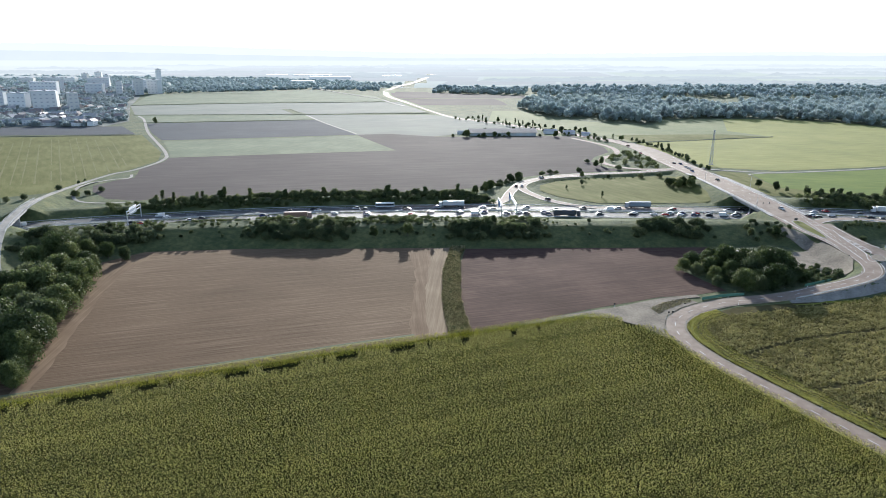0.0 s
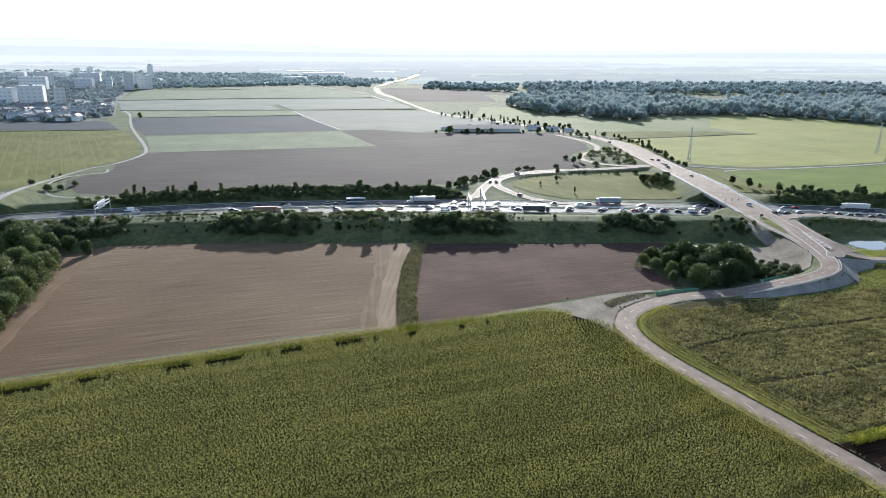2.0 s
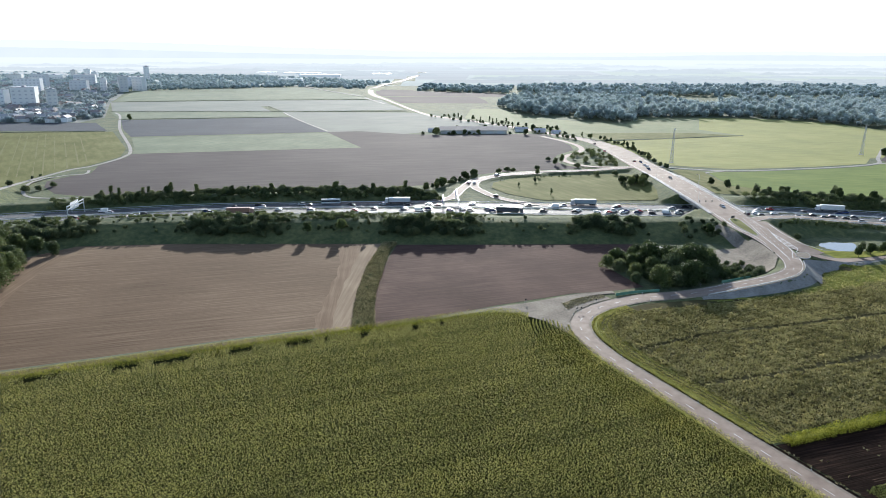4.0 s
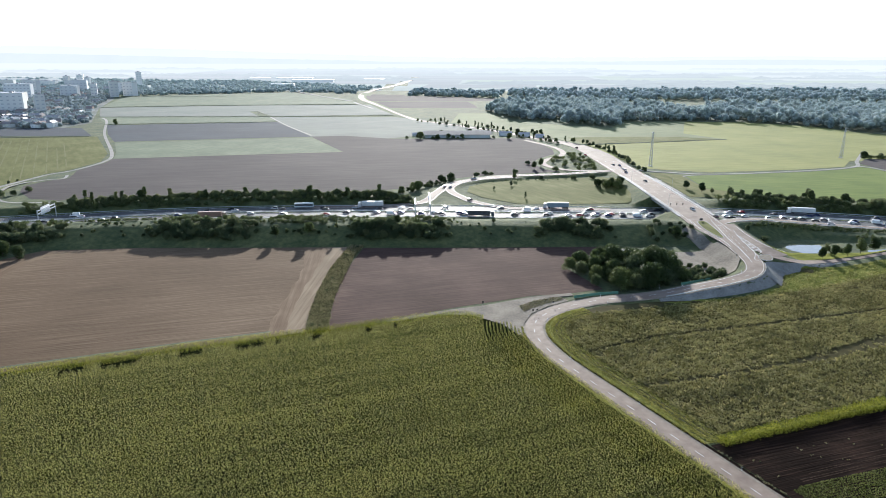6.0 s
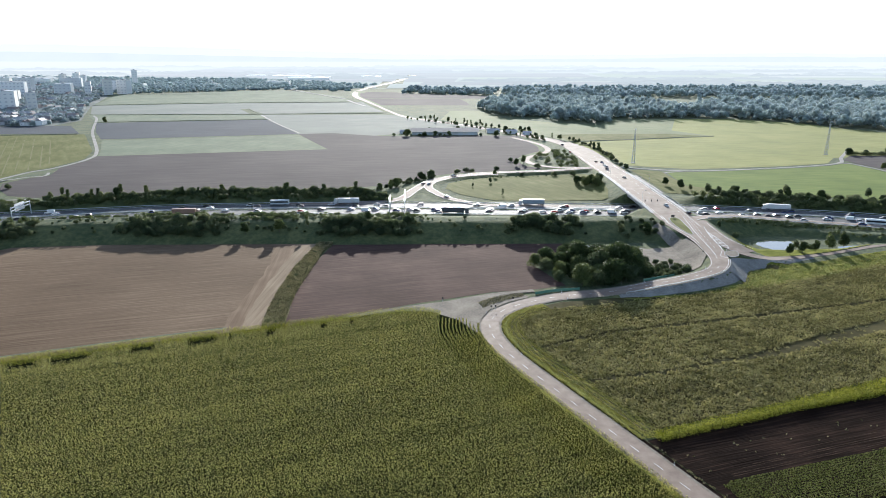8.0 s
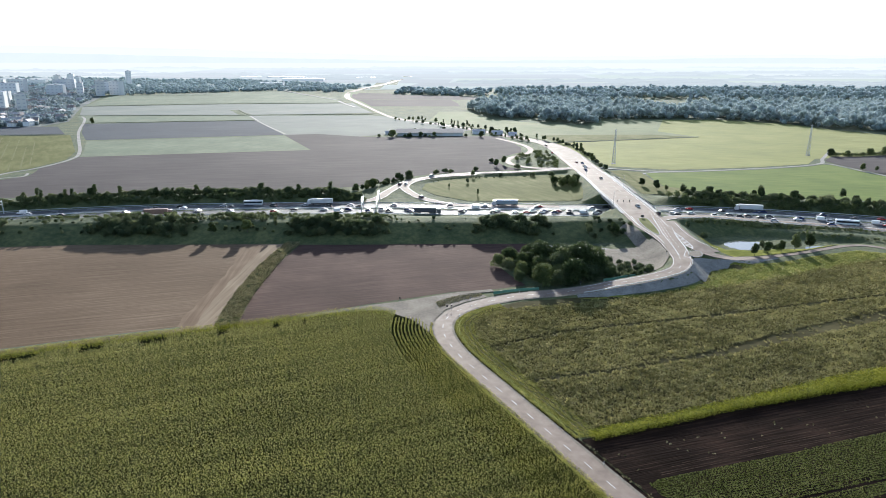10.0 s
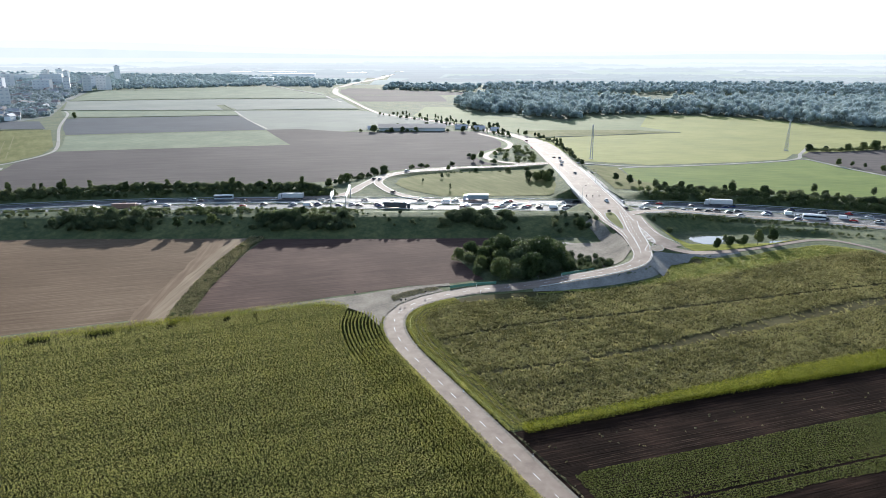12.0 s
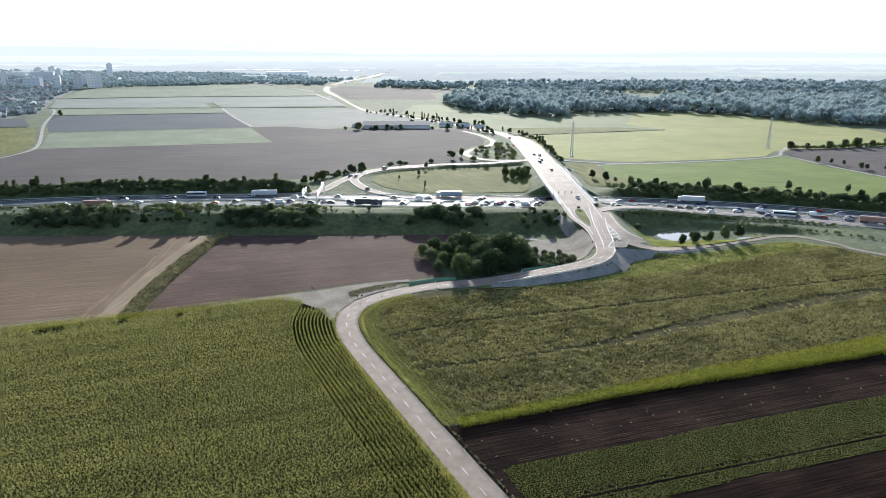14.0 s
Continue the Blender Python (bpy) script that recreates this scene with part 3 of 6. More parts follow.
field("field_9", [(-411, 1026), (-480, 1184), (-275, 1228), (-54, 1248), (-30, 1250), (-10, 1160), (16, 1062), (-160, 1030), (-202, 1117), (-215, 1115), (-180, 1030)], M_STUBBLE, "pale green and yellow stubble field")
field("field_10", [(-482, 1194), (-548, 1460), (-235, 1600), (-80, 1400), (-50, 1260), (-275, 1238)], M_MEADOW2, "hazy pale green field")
field("field_11", [(-250, 480), (-251, 512), (-247, 550), (-237, 568), (-230, 612), (-244, 660), (-312, 792), (-470, 775), (-640, 760), (-640, 470), (-400, 440), (-290, 455)], M_MEADOW3, "mown meadow with pale swathes")
field("field_12", [(-640, 785), (-322, 800), (-370, 880), (-520, 872), (-640, 880)], M_SOIL5, "dark field beside the town")
field("field_13", [(269, 531), (266, 500), (265, 478), (282, 458), (300, 449), (375, 427), (430, 406), (486, 382), (487, 430), (466, 474), (455, 510), (449.5, 528), (446.5, 549), (443, 566), (437, 569), (420, 559), (375, 546), (296, 533)], M_MEADOW_G, "lush bright green meadow")
field("field_14", [(246, 566), (296, 546), (375, 558), (426, 572), (448, 600), (640, 650), (640, 760), (598, 825), (577, 890), (512, 940), (430, 950), (376, 814), (403, 755), (281, 724), (232, 712), (238, 640)], M_MEADOW, "large bright green meadow")
field("field_15", [(230, 716), (281, 728), (403, 759), (376, 814), (431, 952), (346, 955), (305, 876), (250, 905), (190, 960), (165, 1080), (120, 1080), (100, 940), (140, 880), (185, 815), (212, 765)], M_MEADOW4, "green meadow before the wood, paled by painted haze")
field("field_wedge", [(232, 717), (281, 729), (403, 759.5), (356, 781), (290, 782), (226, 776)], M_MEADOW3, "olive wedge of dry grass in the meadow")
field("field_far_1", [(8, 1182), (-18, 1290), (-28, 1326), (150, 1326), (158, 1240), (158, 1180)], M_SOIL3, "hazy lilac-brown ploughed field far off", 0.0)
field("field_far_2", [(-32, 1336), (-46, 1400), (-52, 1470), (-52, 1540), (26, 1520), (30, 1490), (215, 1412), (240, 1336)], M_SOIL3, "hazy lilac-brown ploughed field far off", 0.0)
field("field_16", [(450, 588), (471, 613), (503, 612), (545, 621), (640, 640), (760, 660), (760, 330), (560, 350), (494, 432), (473, 477), (462, 512), (456.5, 530), (453.5, 551), (450, 570)], M_SOIL3, "ploughed field with a hedge")
field("field_17", [(126.9, 147), (131.4, 137), (134.8, 129.4), (154, 133.8), (202, 146.6), (330, 180), (400, 222), (340, 215), (264, 186), (219, 174.5), (177, 163)], M_SOIL4, "very dark brown ploughed soil")
field("field_18", [(139.2, 119.5), (150.5, 95), (400, 95), (400, 190), (330, 180.5), (202, 147), (154, 134.2), (134.8, 129.6)], M_SOIL4, "soil under the beet rows")
field("field_19", [(-150, 98), (139.5, 98), (138, 100), (127, 122), (116.5, 146), (103.5, 175), (91.5, 205), (90.5, 214), (83, 229), (73.5, 237.5), (66, 239), (52, 236), (36, 231), (22, 226.5), (9, 222.5), (-9, 217), (-25.5, 212), (-60, 200.5), (-93, 189.5), (-122, 179.5), (-150, 170)],
      M_CORNSOIL, "soil under the maize")

field("field_town", [(-392, 880), (-385, 940), (-470, 1157), (-545, 1400), (-640, 1590), (-700, 1900), (-1700, 2200), (-1500, 860)], M_GARDEN, "gardens and greens between the houses", 0.1)
# Dark sheet that paints the shade beneath the far crowns.
field("field_woods_1", [(172, 1105), (198, 990), (262, 975), (262, 938), (304, 892), (346, 957), (512, 960), (580, 906), (604, 842), (645, 808), (800, 748), (1000, 728), (1100, 900), (900, 1150), (600, 1180), (420, 1200), (300, 1240), (190, 1190)], M_WOODSHADE, "shaded floor of the wood", 0.1)

# ---- roads ----
structure("road_local_shoulder", ribbon("road_local_shoulder", LOCAL, 4.0, -4.2, M_GRAVEL, 0.0), "gravel shoulders of the country road", "road")


def local_width(P):
    """Half width of the country road, opening towards the junction."""
    return np.where(P[:, 0] < 185, 3.2, np.interp(P[:, 1], [270, 290, 300, 312, 322, 332, 340], [3.3, 4.4, 5.1, 5.4, 6.5, 8.0, 9.6]))


_w = local_width(LOCAL)
structure("road_local", ribbon("road_local", LOCAL, _w, -_w, M_ASPHALT, 0.05), "grey asphalt country road with a bend", "road")
_s = MAIN[:, 1]
_wl = np.interp(_s, [340, 346, 372, 520, 600, 640, 680, 710, 760, 900, 1050, 1200, 1330, 1700, 1900], [9.6, 10.4, 10.4, 11.0, 11.8, 12.2, 10.8, 8.8, 6.0, 4.6, 3.2, 3.4, 6.0, 6.0, 8.0])
_wr = np.interp(_s, [340, 356, 372, 520, 600, 640, 680, 710, 760, 900, 1050, 1200, 1330, 1700, 1900], [9.6, 10, 10.4, 11.0, 11.8, 12.2, 10.8, 8.8, 6.0, 4.6, 3.2, 3.4, 6.0, 6.0, 8.0])
road_main = structure("road_main", ribbon("road_main", MAIN, _wl, -_wr, M_ASPHALT, 0.06, 0.9), "wide pale asphalt main road crossing the motorway", "road")
structure("road_motorway", ribbon("road_motorway", MWAY, 14.5, -14.5, M_ASPHALT2, 0.0), "worn grey motorway carriageways", "motorway")
structure("road_loop_outer", ribbon("road_loop_outer", LOOP_OUT, 3.6, -3.6, M_ASPHALT, 0.03), "asphalt slip road", "road")
structure("road_loop_inner", ribbon("road_loop_inner", LOOP_IN, 3.2, -3.2, M_ASPHALT, 0.045), "curved asphalt loop of the slip road", "road")
structure("road_farm", ribbon("road_farm", RAMP2, 2.8, -2.8, M_ASPHALT, 0.02), "narrow asphalt road to the farm", "road")
structure("road_ramp", ribbon("road_ramp", RAMP_R, 3.6, -3.6, M_ASPHALT, 0.03), "asphalt ramp down to the motorway", "road")
structure("road_branch", ribbon("road_branch", BRANCH, np.interp(BRANCH[:, 0], [218, 236, 262], [3.2, 2.8, 1.5]), -np.interp(BRANCH[:, 0], [218, 236, 262], [3.2, 2.8, 1.5]), M_ASPHALT, 0.02), "narrow side road past young trees", "road")
structure("road_overpass", ribbon("road_overpass", OVERPASS, np.interp(OVERPASS[:, 1], [250, 470, 540], [2.2, 2.2, 1.6]), -np.interp(OVERPASS[:, 1], [250, 470, 540], [2.2, 2.2, 1.6]), M_TRACK, 0.05), "narrow farm road over the motorway", "road")
structure("road_apron", ribbon("road_apron", APRON, 4.2, -3.4, M_ASPHALT, 0.03), "wide asphalt mouth of the side road", "road")
_loop = spline([(-227, 545, 0), (-223.5, 536, 0), (-224, 528.5, 0), (-233, 525, 0), (-242, 509.5, 0), (-240.5, 483, 0), (-232, 459.5, 0), (-219, 446, 0), (-200.7, 443, 0), (-184, 446, 0)], 2)
_loop[:, 2] = [max(ground_z(x + u, y + v) for u in (-1.2, 0, 1.2) for v in (-1.2, 0, 1.2)) for x, y, z in _loop]
structure("path_loop", ribbon("path_loop", _loop, 1.1, -1.1, M_TRACK, 0.1, 0.4), "pale dirt path round the bridge ramp", "path")
for _nm, _pts, _w in (("path_bridge", [(227.6, 425, 0), (228.6, 442, 0), (230, 468, 0), (232.4, 494, 0), (236, 505.5, 0), (241, 511.5, 0), (253.4, 519.5, 0), (262, 526, 0), (270.7, 532, 0), (284, 537, 0)], 1.0),
                      ("path_bank", [(150, 326.5, 0), (170, 321, 0), (178.6, 319.5, 0), (184, 315.5, 0), (188, 312, 0)], 1.3)):
    _p = spline(_pts, 2)
    _p[:, 2] = [max(ground_z(x + u, y + v) for u in (-1.2, 0, 1.2) for v in (-1.2, 0, 1.2)) for x, y, z in _p]
    structure(_nm, ribbon(_nm, _p, _w, -_w, M_TRACK, 0.1, 0.5), "narrow pale path down the embankment", "path")
structure("road_meadow", ribbon("road_meadow", ROAD_R, 1.6, -1.6, M_TRACK, 0.08), "pale gravel farm road between meadows", "road")
structure("road_spur", ribbon("road_spur", SPUR, 1.6, -1.6, M_TRACK, 0.09), "pale gravel spur beside a ploughed field", "road")
structure("road_field", ribbon("road_field", TRACK_F, 1.4, -1.4, M_GRAVEL, 0.07), "narrow gravel track between fields", "road")

# gravel banks and yard at the bend
field("gravel_1", [(178, 286), (186, 279), (196, 283), (203, 294), (206, 310), (204, 322), (192, 319), (180, 318), (172, 310)], M_GRAVEL, "grey gravel yard below the junction", 0.2, True, 2.2)
field("gravel_3", [(197.5, 350), (200, 340), (202, 324), (203.5, 312), (201.5, 300), (196, 303), (197, 318), (194.5, 332), (193, 345)], M_GRAVEL, "loose gravel shoulder beside the junction", 0.12, True, 2.2, 1.5)
field("gravel_2", [(66, 241.5), (80, 247.5), (92, 252.5), (99, 255.5), (110, 258), (113, 252.4), (103.8, 246.9), (95.6, 239.2), (91, 229), (90.5, 219), (87, 217), (81.5, 226.5), (72, 233.5), (64, 235.5)], M_GRAVEL, "pale gravel apron at the track mouth", 0.0)
_top = spline([(204.5, 273.5, 3.9), (208, 279, 4.2), (209.8, 285, 4.5), (213.5, 288.8, 4.5), (221, 289.8, 3.55), (228.6, 291.6, 2.65), (239.4, 294.4, 1.65), (250, 297, 0.95), (258, 300.4, 0.6)], 1.5)
_bot = spline([(209, 266.5, 0.1), (212.5, 271.5, 0.1), (215, 277.5, 0.1), (217.8, 281, 0.1), (224, 283.6, 0.1), (232.3, 287.2, 0.1), (240.8, 291, 0.1), (250, 295.2, 0.1), (258, 299, 0.1)], 1.5)
_bot = np.array([_bot[int(round(q))] for q in np.linspace(0, len(_bot) - 1, len(_top))])
_V, _n2 = [], len(_top)
for _q in range(6):
    _r = _top + (_bot - _top) * _q / 5.0
    _r[:, 2] = [max(z, ground_z(x, y) + 0.06) for x, y, z in _r]
    _V.append(_r)
_i = np.arange(_n2 - 1)
structure("bank_wall", np_mesh("bank_wall", np.vstack(_V), np.vstack([np.c_[_i + q * _n2, _i + (q + 1) * _n2, _i + 1 + (q + 1) * _n2, _i + 1 + q * _n2] for q in range(5)]), M_BANK, True), "grey gravel retaining bank under the side road", "bank")
structure("bank_gravel", ribbon("bank_gravel", LOCAL[(LOCAL[:, 1] > 250) & (LOCAL[:, 0] > 146)], -3.9, -4.4, M_GRAVEL, 0.03, 0.5), "gravel edge of the raised bend", "bank")
_rl = LOCAL[(LOCAL[:, 0] > 146) & (LOCAL[:, 1] > 250) & (LOCAL[:, 1] < 283)]
_A, _B = offset_line(_rl, -4.3), offset_line(_rl, -np.maximum(4.6, 4.6 + (_rl[:, 2] - 0.1) * 1.5))
_A[:, 2] = _rl[:, 2] + 0.02
_B[:, 2] = np.minimum([ground_z(x, y) for x, y in _B[:, :2]], 0.4) + 0.0
_V, _n2 = [], len(_rl)
for _q in range(6):
    _r = _A + (_B - _A) * _q / 5 + [0, 0, 0.22 * math.sin(math.pi * _q / 5)]
    _r[1:, 2] = [max(z, ground_z(x, y) + 0.06) for x, y, z in _r[1:]]
    _V.append(_r)
_i = np.arange(_n2 - 1)
structure("bank_bend", np_mesh("bank_bend", np.vstack(_V), np.vstack([np.c_[_i + r * _n2, _i + 1 + r * _n2, _i + 1 + (r + 1) * _n2, _i + (r + 1) * _n2] for r in range(5)]), M_BANK),
          "grey gravel bank under the outer side of the bend", "bank")
# grass verge inside the bend, and mown verges
_pond = spline([(246.5, 331, 0), (249, 335.5, 0), (256, 338.2, 0), (263, 337.4, 0), (268, 337, 0), (266.5, 331, 0), (263, 326.5, 0), (258, 321.5, 0), (252, 321.8, 0), (248.5, 325.5, 0), (246.5, 331, 0)], 1.0)[:-1]
_pond[:, 1] += 1.9
_pond[:, :2] += [(1.3 * noise.noise((x * 0.35, y * 0.35, 1.7)), 1.5 * noise.noise((x * 0.35, y * 0.35, 6.2))) for x, y, z in _pond]
structure("water_pond", np_mesh("water_pond", np.c_[_pond[:, :2], np.full(len(_pond), -2.53)], [list(range(len(_pond)))], M_WATER), "small still pond reflecting the pale sky", "pond")
structure("water_pond_small", np_mesh("water_pond_small", [(286, 325, -2.53), (296, 326, -2.53), (303, 328, -2.53), (300, 330, -2.53), (288, 328.5, -2.53)], [[0, 1, 2, 3, 4]], M_WATER), "narrow strip of still water", "pond")

# ---- plants ----
RNG = np.random.default_rng(7)


def blades(C, D, length, width, droop=0.35):
    """Leaf blades as folded diamonds: C roots, D unit directions."""
    n = len(C)
    side = np.cross(D, [0, 0, 1.0])
    side /= np.linalg.norm(side, axis=1)[:, None] + 1e-6
    L, W = np.reshape(length, (-1, 1)), np.reshape(width, (-1, 1))
    mid = C + D * L * 0.55
    tip = C + D * L * np.array([1, 1, 0.55]) - np.c_[np.zeros(n), np.zeros(n), np.ones(n)] * L * droop
    V = np.stack([C, mid + side * W, tip, mid - side * W], 1).reshape(-1, 3)
    return V, np.arange(4 * n).reshape(-1, 4)


def plants(P, leaves, height, length, width, rise=(0.2, 1.0), droop=0.35, base=0.15, lean=(0.0, 0.0)):
    n = len(P) * leaves
    R = np.repeat(P, leaves, 0)
    a = RNG.uniform(0, 2 * np.pi, n)
    up = RNG.uniform(*rise, n)
    D = np.c_[np.cos(a) + lean[0], np.sin(a) + lean[1], up]
    D /= np.linalg.norm(D, axis=1)[:, None]
    hh = np.repeat(RNG.uniform(0.85, 1.12, len(P)), leaves) * height
    k = np.tile(np.linspace(base, 1, leaves), len(P))
    C = R + np.c_[np.zeros(n), np.zeros(n), hh * k]
    return blades(C, D, RNG.uniform(0.75, 1.25, n) * length, RNG.uniform(0.8, 1.2, n) * width, droop)


def rows_in(poly, turn, row, step, jitter=0.12):
    """Points in rows at turn degrees within a polygon."""
    poly = np.array(poly, float)
    c, s = math.cos(radians(turn)), math.sin(radians(turn))
    R = np.array([[c, s], [-s, c]])
    q = poly @ R.T
    u = np.arange(q[:, 0].min(), q[:, 0].max(), step)
    v = np.arange(q[:, 1].min(), q[:, 1].max(), row)
    U, W = np.meshgrid(u, v)
    U = U + RNG.uniform(-step / 3, step / 3, U.shape)
    W = W + RNG.normal(0, jitter, W.shape)
    P = np.c_[U.ravel(), W.ravel()] @ R
    return P[inside(poly, P[:, 0], P[:, 1])]


def line_dist(P, x, y, reach=60):
    d, _ = road_dist(np.asarray(P, float), np.asarray(x, float), np.asarray(y, float))
    return d


def at0(P, z=0.05):
    return np.c_[P, np.full(len(P), z)]


CORN_EDGE = [(-150, 170), (-122, 179), (-93, 189), (-72, 196), (-60, 200), (-44, 205.3), (-25.5, 211.6), (-9, 216.6), (9, 222), (22, 226), (36, 230.5), (52, 235.5), (66, 238.6), (73, 237)]
CORN = CORN_EDGE + [(84, 229), (91, 213), (92, 205), (104, 174.5), (117, 145.5), (127.5, 122), (137, 101), (-150, 101)]
_edge_l = spline([(x, y, 0) for x, y in CORN_EDGE], 3)
P = rows_in(CORN, 19, 0.78, 0.6)
d_edge, d_road = line_dist(_edge_l, P[:, 0], P[:, 1]), line_dist(LOCAL, P[:, 0], P[:, 1])
lane = (d_edge > 5.0) & (d_edge < 9.3 + 0.6 * np.sin(P[:, 0] * 1.7)) & np.any([(P[:, 0] > a) & (P[:, 0] < b) for a, b in ((-141, -127), (-122, -115), (-112, -110), (-103, -90), (-84, -78), (-76, -74), (-60, -53), (-49, -38), (-31, -30), (-27, -20), (-9.5, -1.2), (3, 4), (15, 18), (33, 35), (43, 44.5))], axis=0)
P_edge = P[(d_road > 19) & (d_edge < 5.0)]
P_main = P[(d_road > 19) & ~lane & (d_edge >= 5.0)]
_head = spline([(x, y, 0) for x, y, z in LOCAL[(LOCAL[:, 1] > 80) & (LOCAL[:, 1] < 232)][::3]], 0.32)
_rows = []
for _k in range(12):
    Q = offset_line(_head, 4.9 + 1.26 * _k)[:, :2]
    _rows.append(Q + RNG.normal(0, 0.08, Q.shape))
P_head = np.vstack(_rows)
P_head = P_head[inside(CORN, P_head[:, 0], P_head[:, 1])]
d_head = line_dist(LOCAL, P_head[:, 0], P_head[:, 1])
P_head = P_head[(d_head < 20.3) & (RNG.random(len(P_head)) > 0.06)]
maize = tagged(new("maize_field"), "dense field of tall green maize in rows", "maize", kind="stuff")
for nm, PP, lab in (("maize_plants", P_main, ""), ("maize_headland", P_head, "maize rows along the road"), ("maize_edge", P_edge, "sunlit outer rows of maize")):
    V, F = plants(at0(PP), 8, 2.25, 0.46, 0.12, (0.8, 2.4), 0.36, 0.4) if PP is P_head else plants(at0(PP), 6, 2.2, 0.6, 0.12, (0.25, 1.5), 0.42, 0.35)
    tagged(part(nm, np_mesh(nm, V, F, M_CORNSUN if PP is P_edge else M_CORN), None, maize, lab), kind="stuff")
T = np.vstack([P_main, P_head])
T = np.vstack([T[RNG.random(len(T)) < 0.75], np.repeat(P_edge[line_dist(_edge_l, P_edge[:, 0], P_edge[:, 1]) < 0.9], 3, 0) + RNG.normal(0, 0.15, (3 * int((line_dist(_edge_l, P_edge[:, 0], P_edge[:, 1]) < 0.9).sum()), 2))])
V, F = blades(np.c_[T, np.full(len(T), 2.0)], np.c_[RNG.normal(0, 0.25, (len(T), 2)), np.ones(len(T))], RNG.uniform(0.42, 0.65, len(T)), np.full(len(T), 0.055), 0.0)
tagged(part("tassels", np_mesh("tassels", V, F, M_TASSEL), None, maize), kind="stuff")

STRIP2 = [(130.6, 146), (129, 149), (163, 160), (212, 177), (276, 196.5), (340, 222), (342, 212), (264, 183), (219, 171.5), (177, 160.8)]
P = rows_in(STRIP2, 15, 0.6, 0.42)
V, F = plants(at0(P), 9, 2.0, 0.55, 0.13, (0.2, 1.2), 0.35, 0.1)
tagged(new("maize_strip", np_mesh("maize_strip", V, F, M_CORNSUN)), "sunlit yellow-green strip of maize beside bare soil", "maize", kind="stuff")

BEET = [(138.5, 128.6), (154, 133), (202, 146), (330, 179), (322, 158), (236, 133), (192, 122.6), (158, 112), (147, 110), (142, 118)]
P = rows_in(BEET, 14.5, 0.75, 0.42, 0.06)
_u = P @ np.array([-math.sin(radians(14.5)), math.cos(radians(14.5))])
_lane = -math.sin(radians(14.5)) * 201.0 + math.cos(radians(14.5)) * 130.3
P = P[(np.abs(np.abs(_u - _lane) - 0.9) > 0.32) & (P[:, 0] < 300)]
V, F = plants(at0(P), 6, 0.22, 0.5, 0.12, (0.25, 1.4), 0.3, 0.05)
for _k, _o in enumerate((1.6, 2.3, 3.6, 4.3, 6.2)):
    _p = offset_line(spline([(139, 128.7, 0), (202, 146, 0), (300, 171.5, 0)], 4), _o)
    structure("furrow_%d" % (_k + 1), ribbon("furrow_%d" % (_k + 1), _p[(_p[:, 0] > 137 + 2.2 * _o)], 0.12, -0.12, M_FURROW, 0.21, 0.3), "pale crumbly ridge along the ploughed soil", "furrow")
tagged(new("beet_field", np_mesh("beet_field", V, F, M_BEET)), "leafy green root crop in rows on dark soil", "crop", kind="stuff")

WEEDS = [(127.5, 151), (163, 162), (212, 179), (276, 198.5), (330, 220), (345, 270), (322, 300), (306, 312), (278, 303), (249, 291), (232, 290), (225, 284.5), (218, 281.5), (214, 275), (208.5, 266.5), (199, 260.5), (187, 255), (170, 250.5), (150, 248), (125, 246), (112, 240), (103, 231), (100, 219), (103, 203), (112, 184)]
field("field_weeds", WEEDS, M_WEEDSOIL, "dark soil and low weeds of the fallow field", 0.0, True, 6.0)
field("field_fallow", [(150, 246), (178, 250), (203, 257), (217, 261), (243, 271), (299, 293), (326, 301), (306, 312), (278, 303), (249, 291), (232, 290), (225, 284.5), (218, 281.5), (214, 275), (208.5, 266.5), (199, 260.5), (187, 255), (170, 250.5)], M_FALLOW, "smooth yellow-green grass at the end of the fallow field", 0.12, True, 2.5, ragged=2.0)
_band = spline([(172, 192, 0), (185.3, 197.3, 0), (221.2, 212, 0), (247.2, 222, 0), (275.7, 232.5, 0), (299, 238.5, 0), (340, 247, 0)], 3)
_band[:, 2] = [ground_z(x, y) for x, y, z in _band]
_bw = np.interp(_band[:, 0], [172, 200, 230, 340], [0.6, 1.7, 3.2, 4.4])
structure("field_band", ribbon("field_band", _band, _bw, -_bw, M_BANDSOIL, 0.12, 0.3), "worn reddish brown band of bare soil across the weeds", "field")
P = rows_in(WEEDS, 14, 0.9, 0.7, 0.3)
d_road = line_dist(LOCAL, P[:, 0], P[:, 1])
_n3 = np.sin((P @ np.array([-0.2, 0.98])) * 0.35) + 0.7 * np.sin(P[:, 0] * 0.05 + P[:, 1] * 0.21) + RNG.normal(0, 0.5, len(P))
_ty = np.interp(P[:, 0], [100, 122, 150, 185, 221, 247, 276, 299, 345], [176, 180, 186.5, 197.3, 212, 222, 232.5, 238.5, 248])
_tb = np.interp(P[:, 0], [100, 111.7, 137, 178.5, 330], [200, 205.5, 216, 225, 262])
_track = (np.abs(P[:, 1] - _ty) < np.interp(P[:, 0], [100, 170, 200, 345], [0.9, 1.2, 3.4, 4.6])) & (RNG.random(len(P)) < 0.93) | (np.abs(P[:, 1] - _tb) < 1.0)
P = P[(d_road > np.where(P[:, 0] < 140, 11.5, 9.0) + RNG.normal(0, 0.8, len(P))) & ~_track & (_n3 > -1.9)]
P = P[np.array([ground_z(x, y) < 0.9 for x, y in P])]
WZ = np.array([ground_z(x, y) for x, y in P])
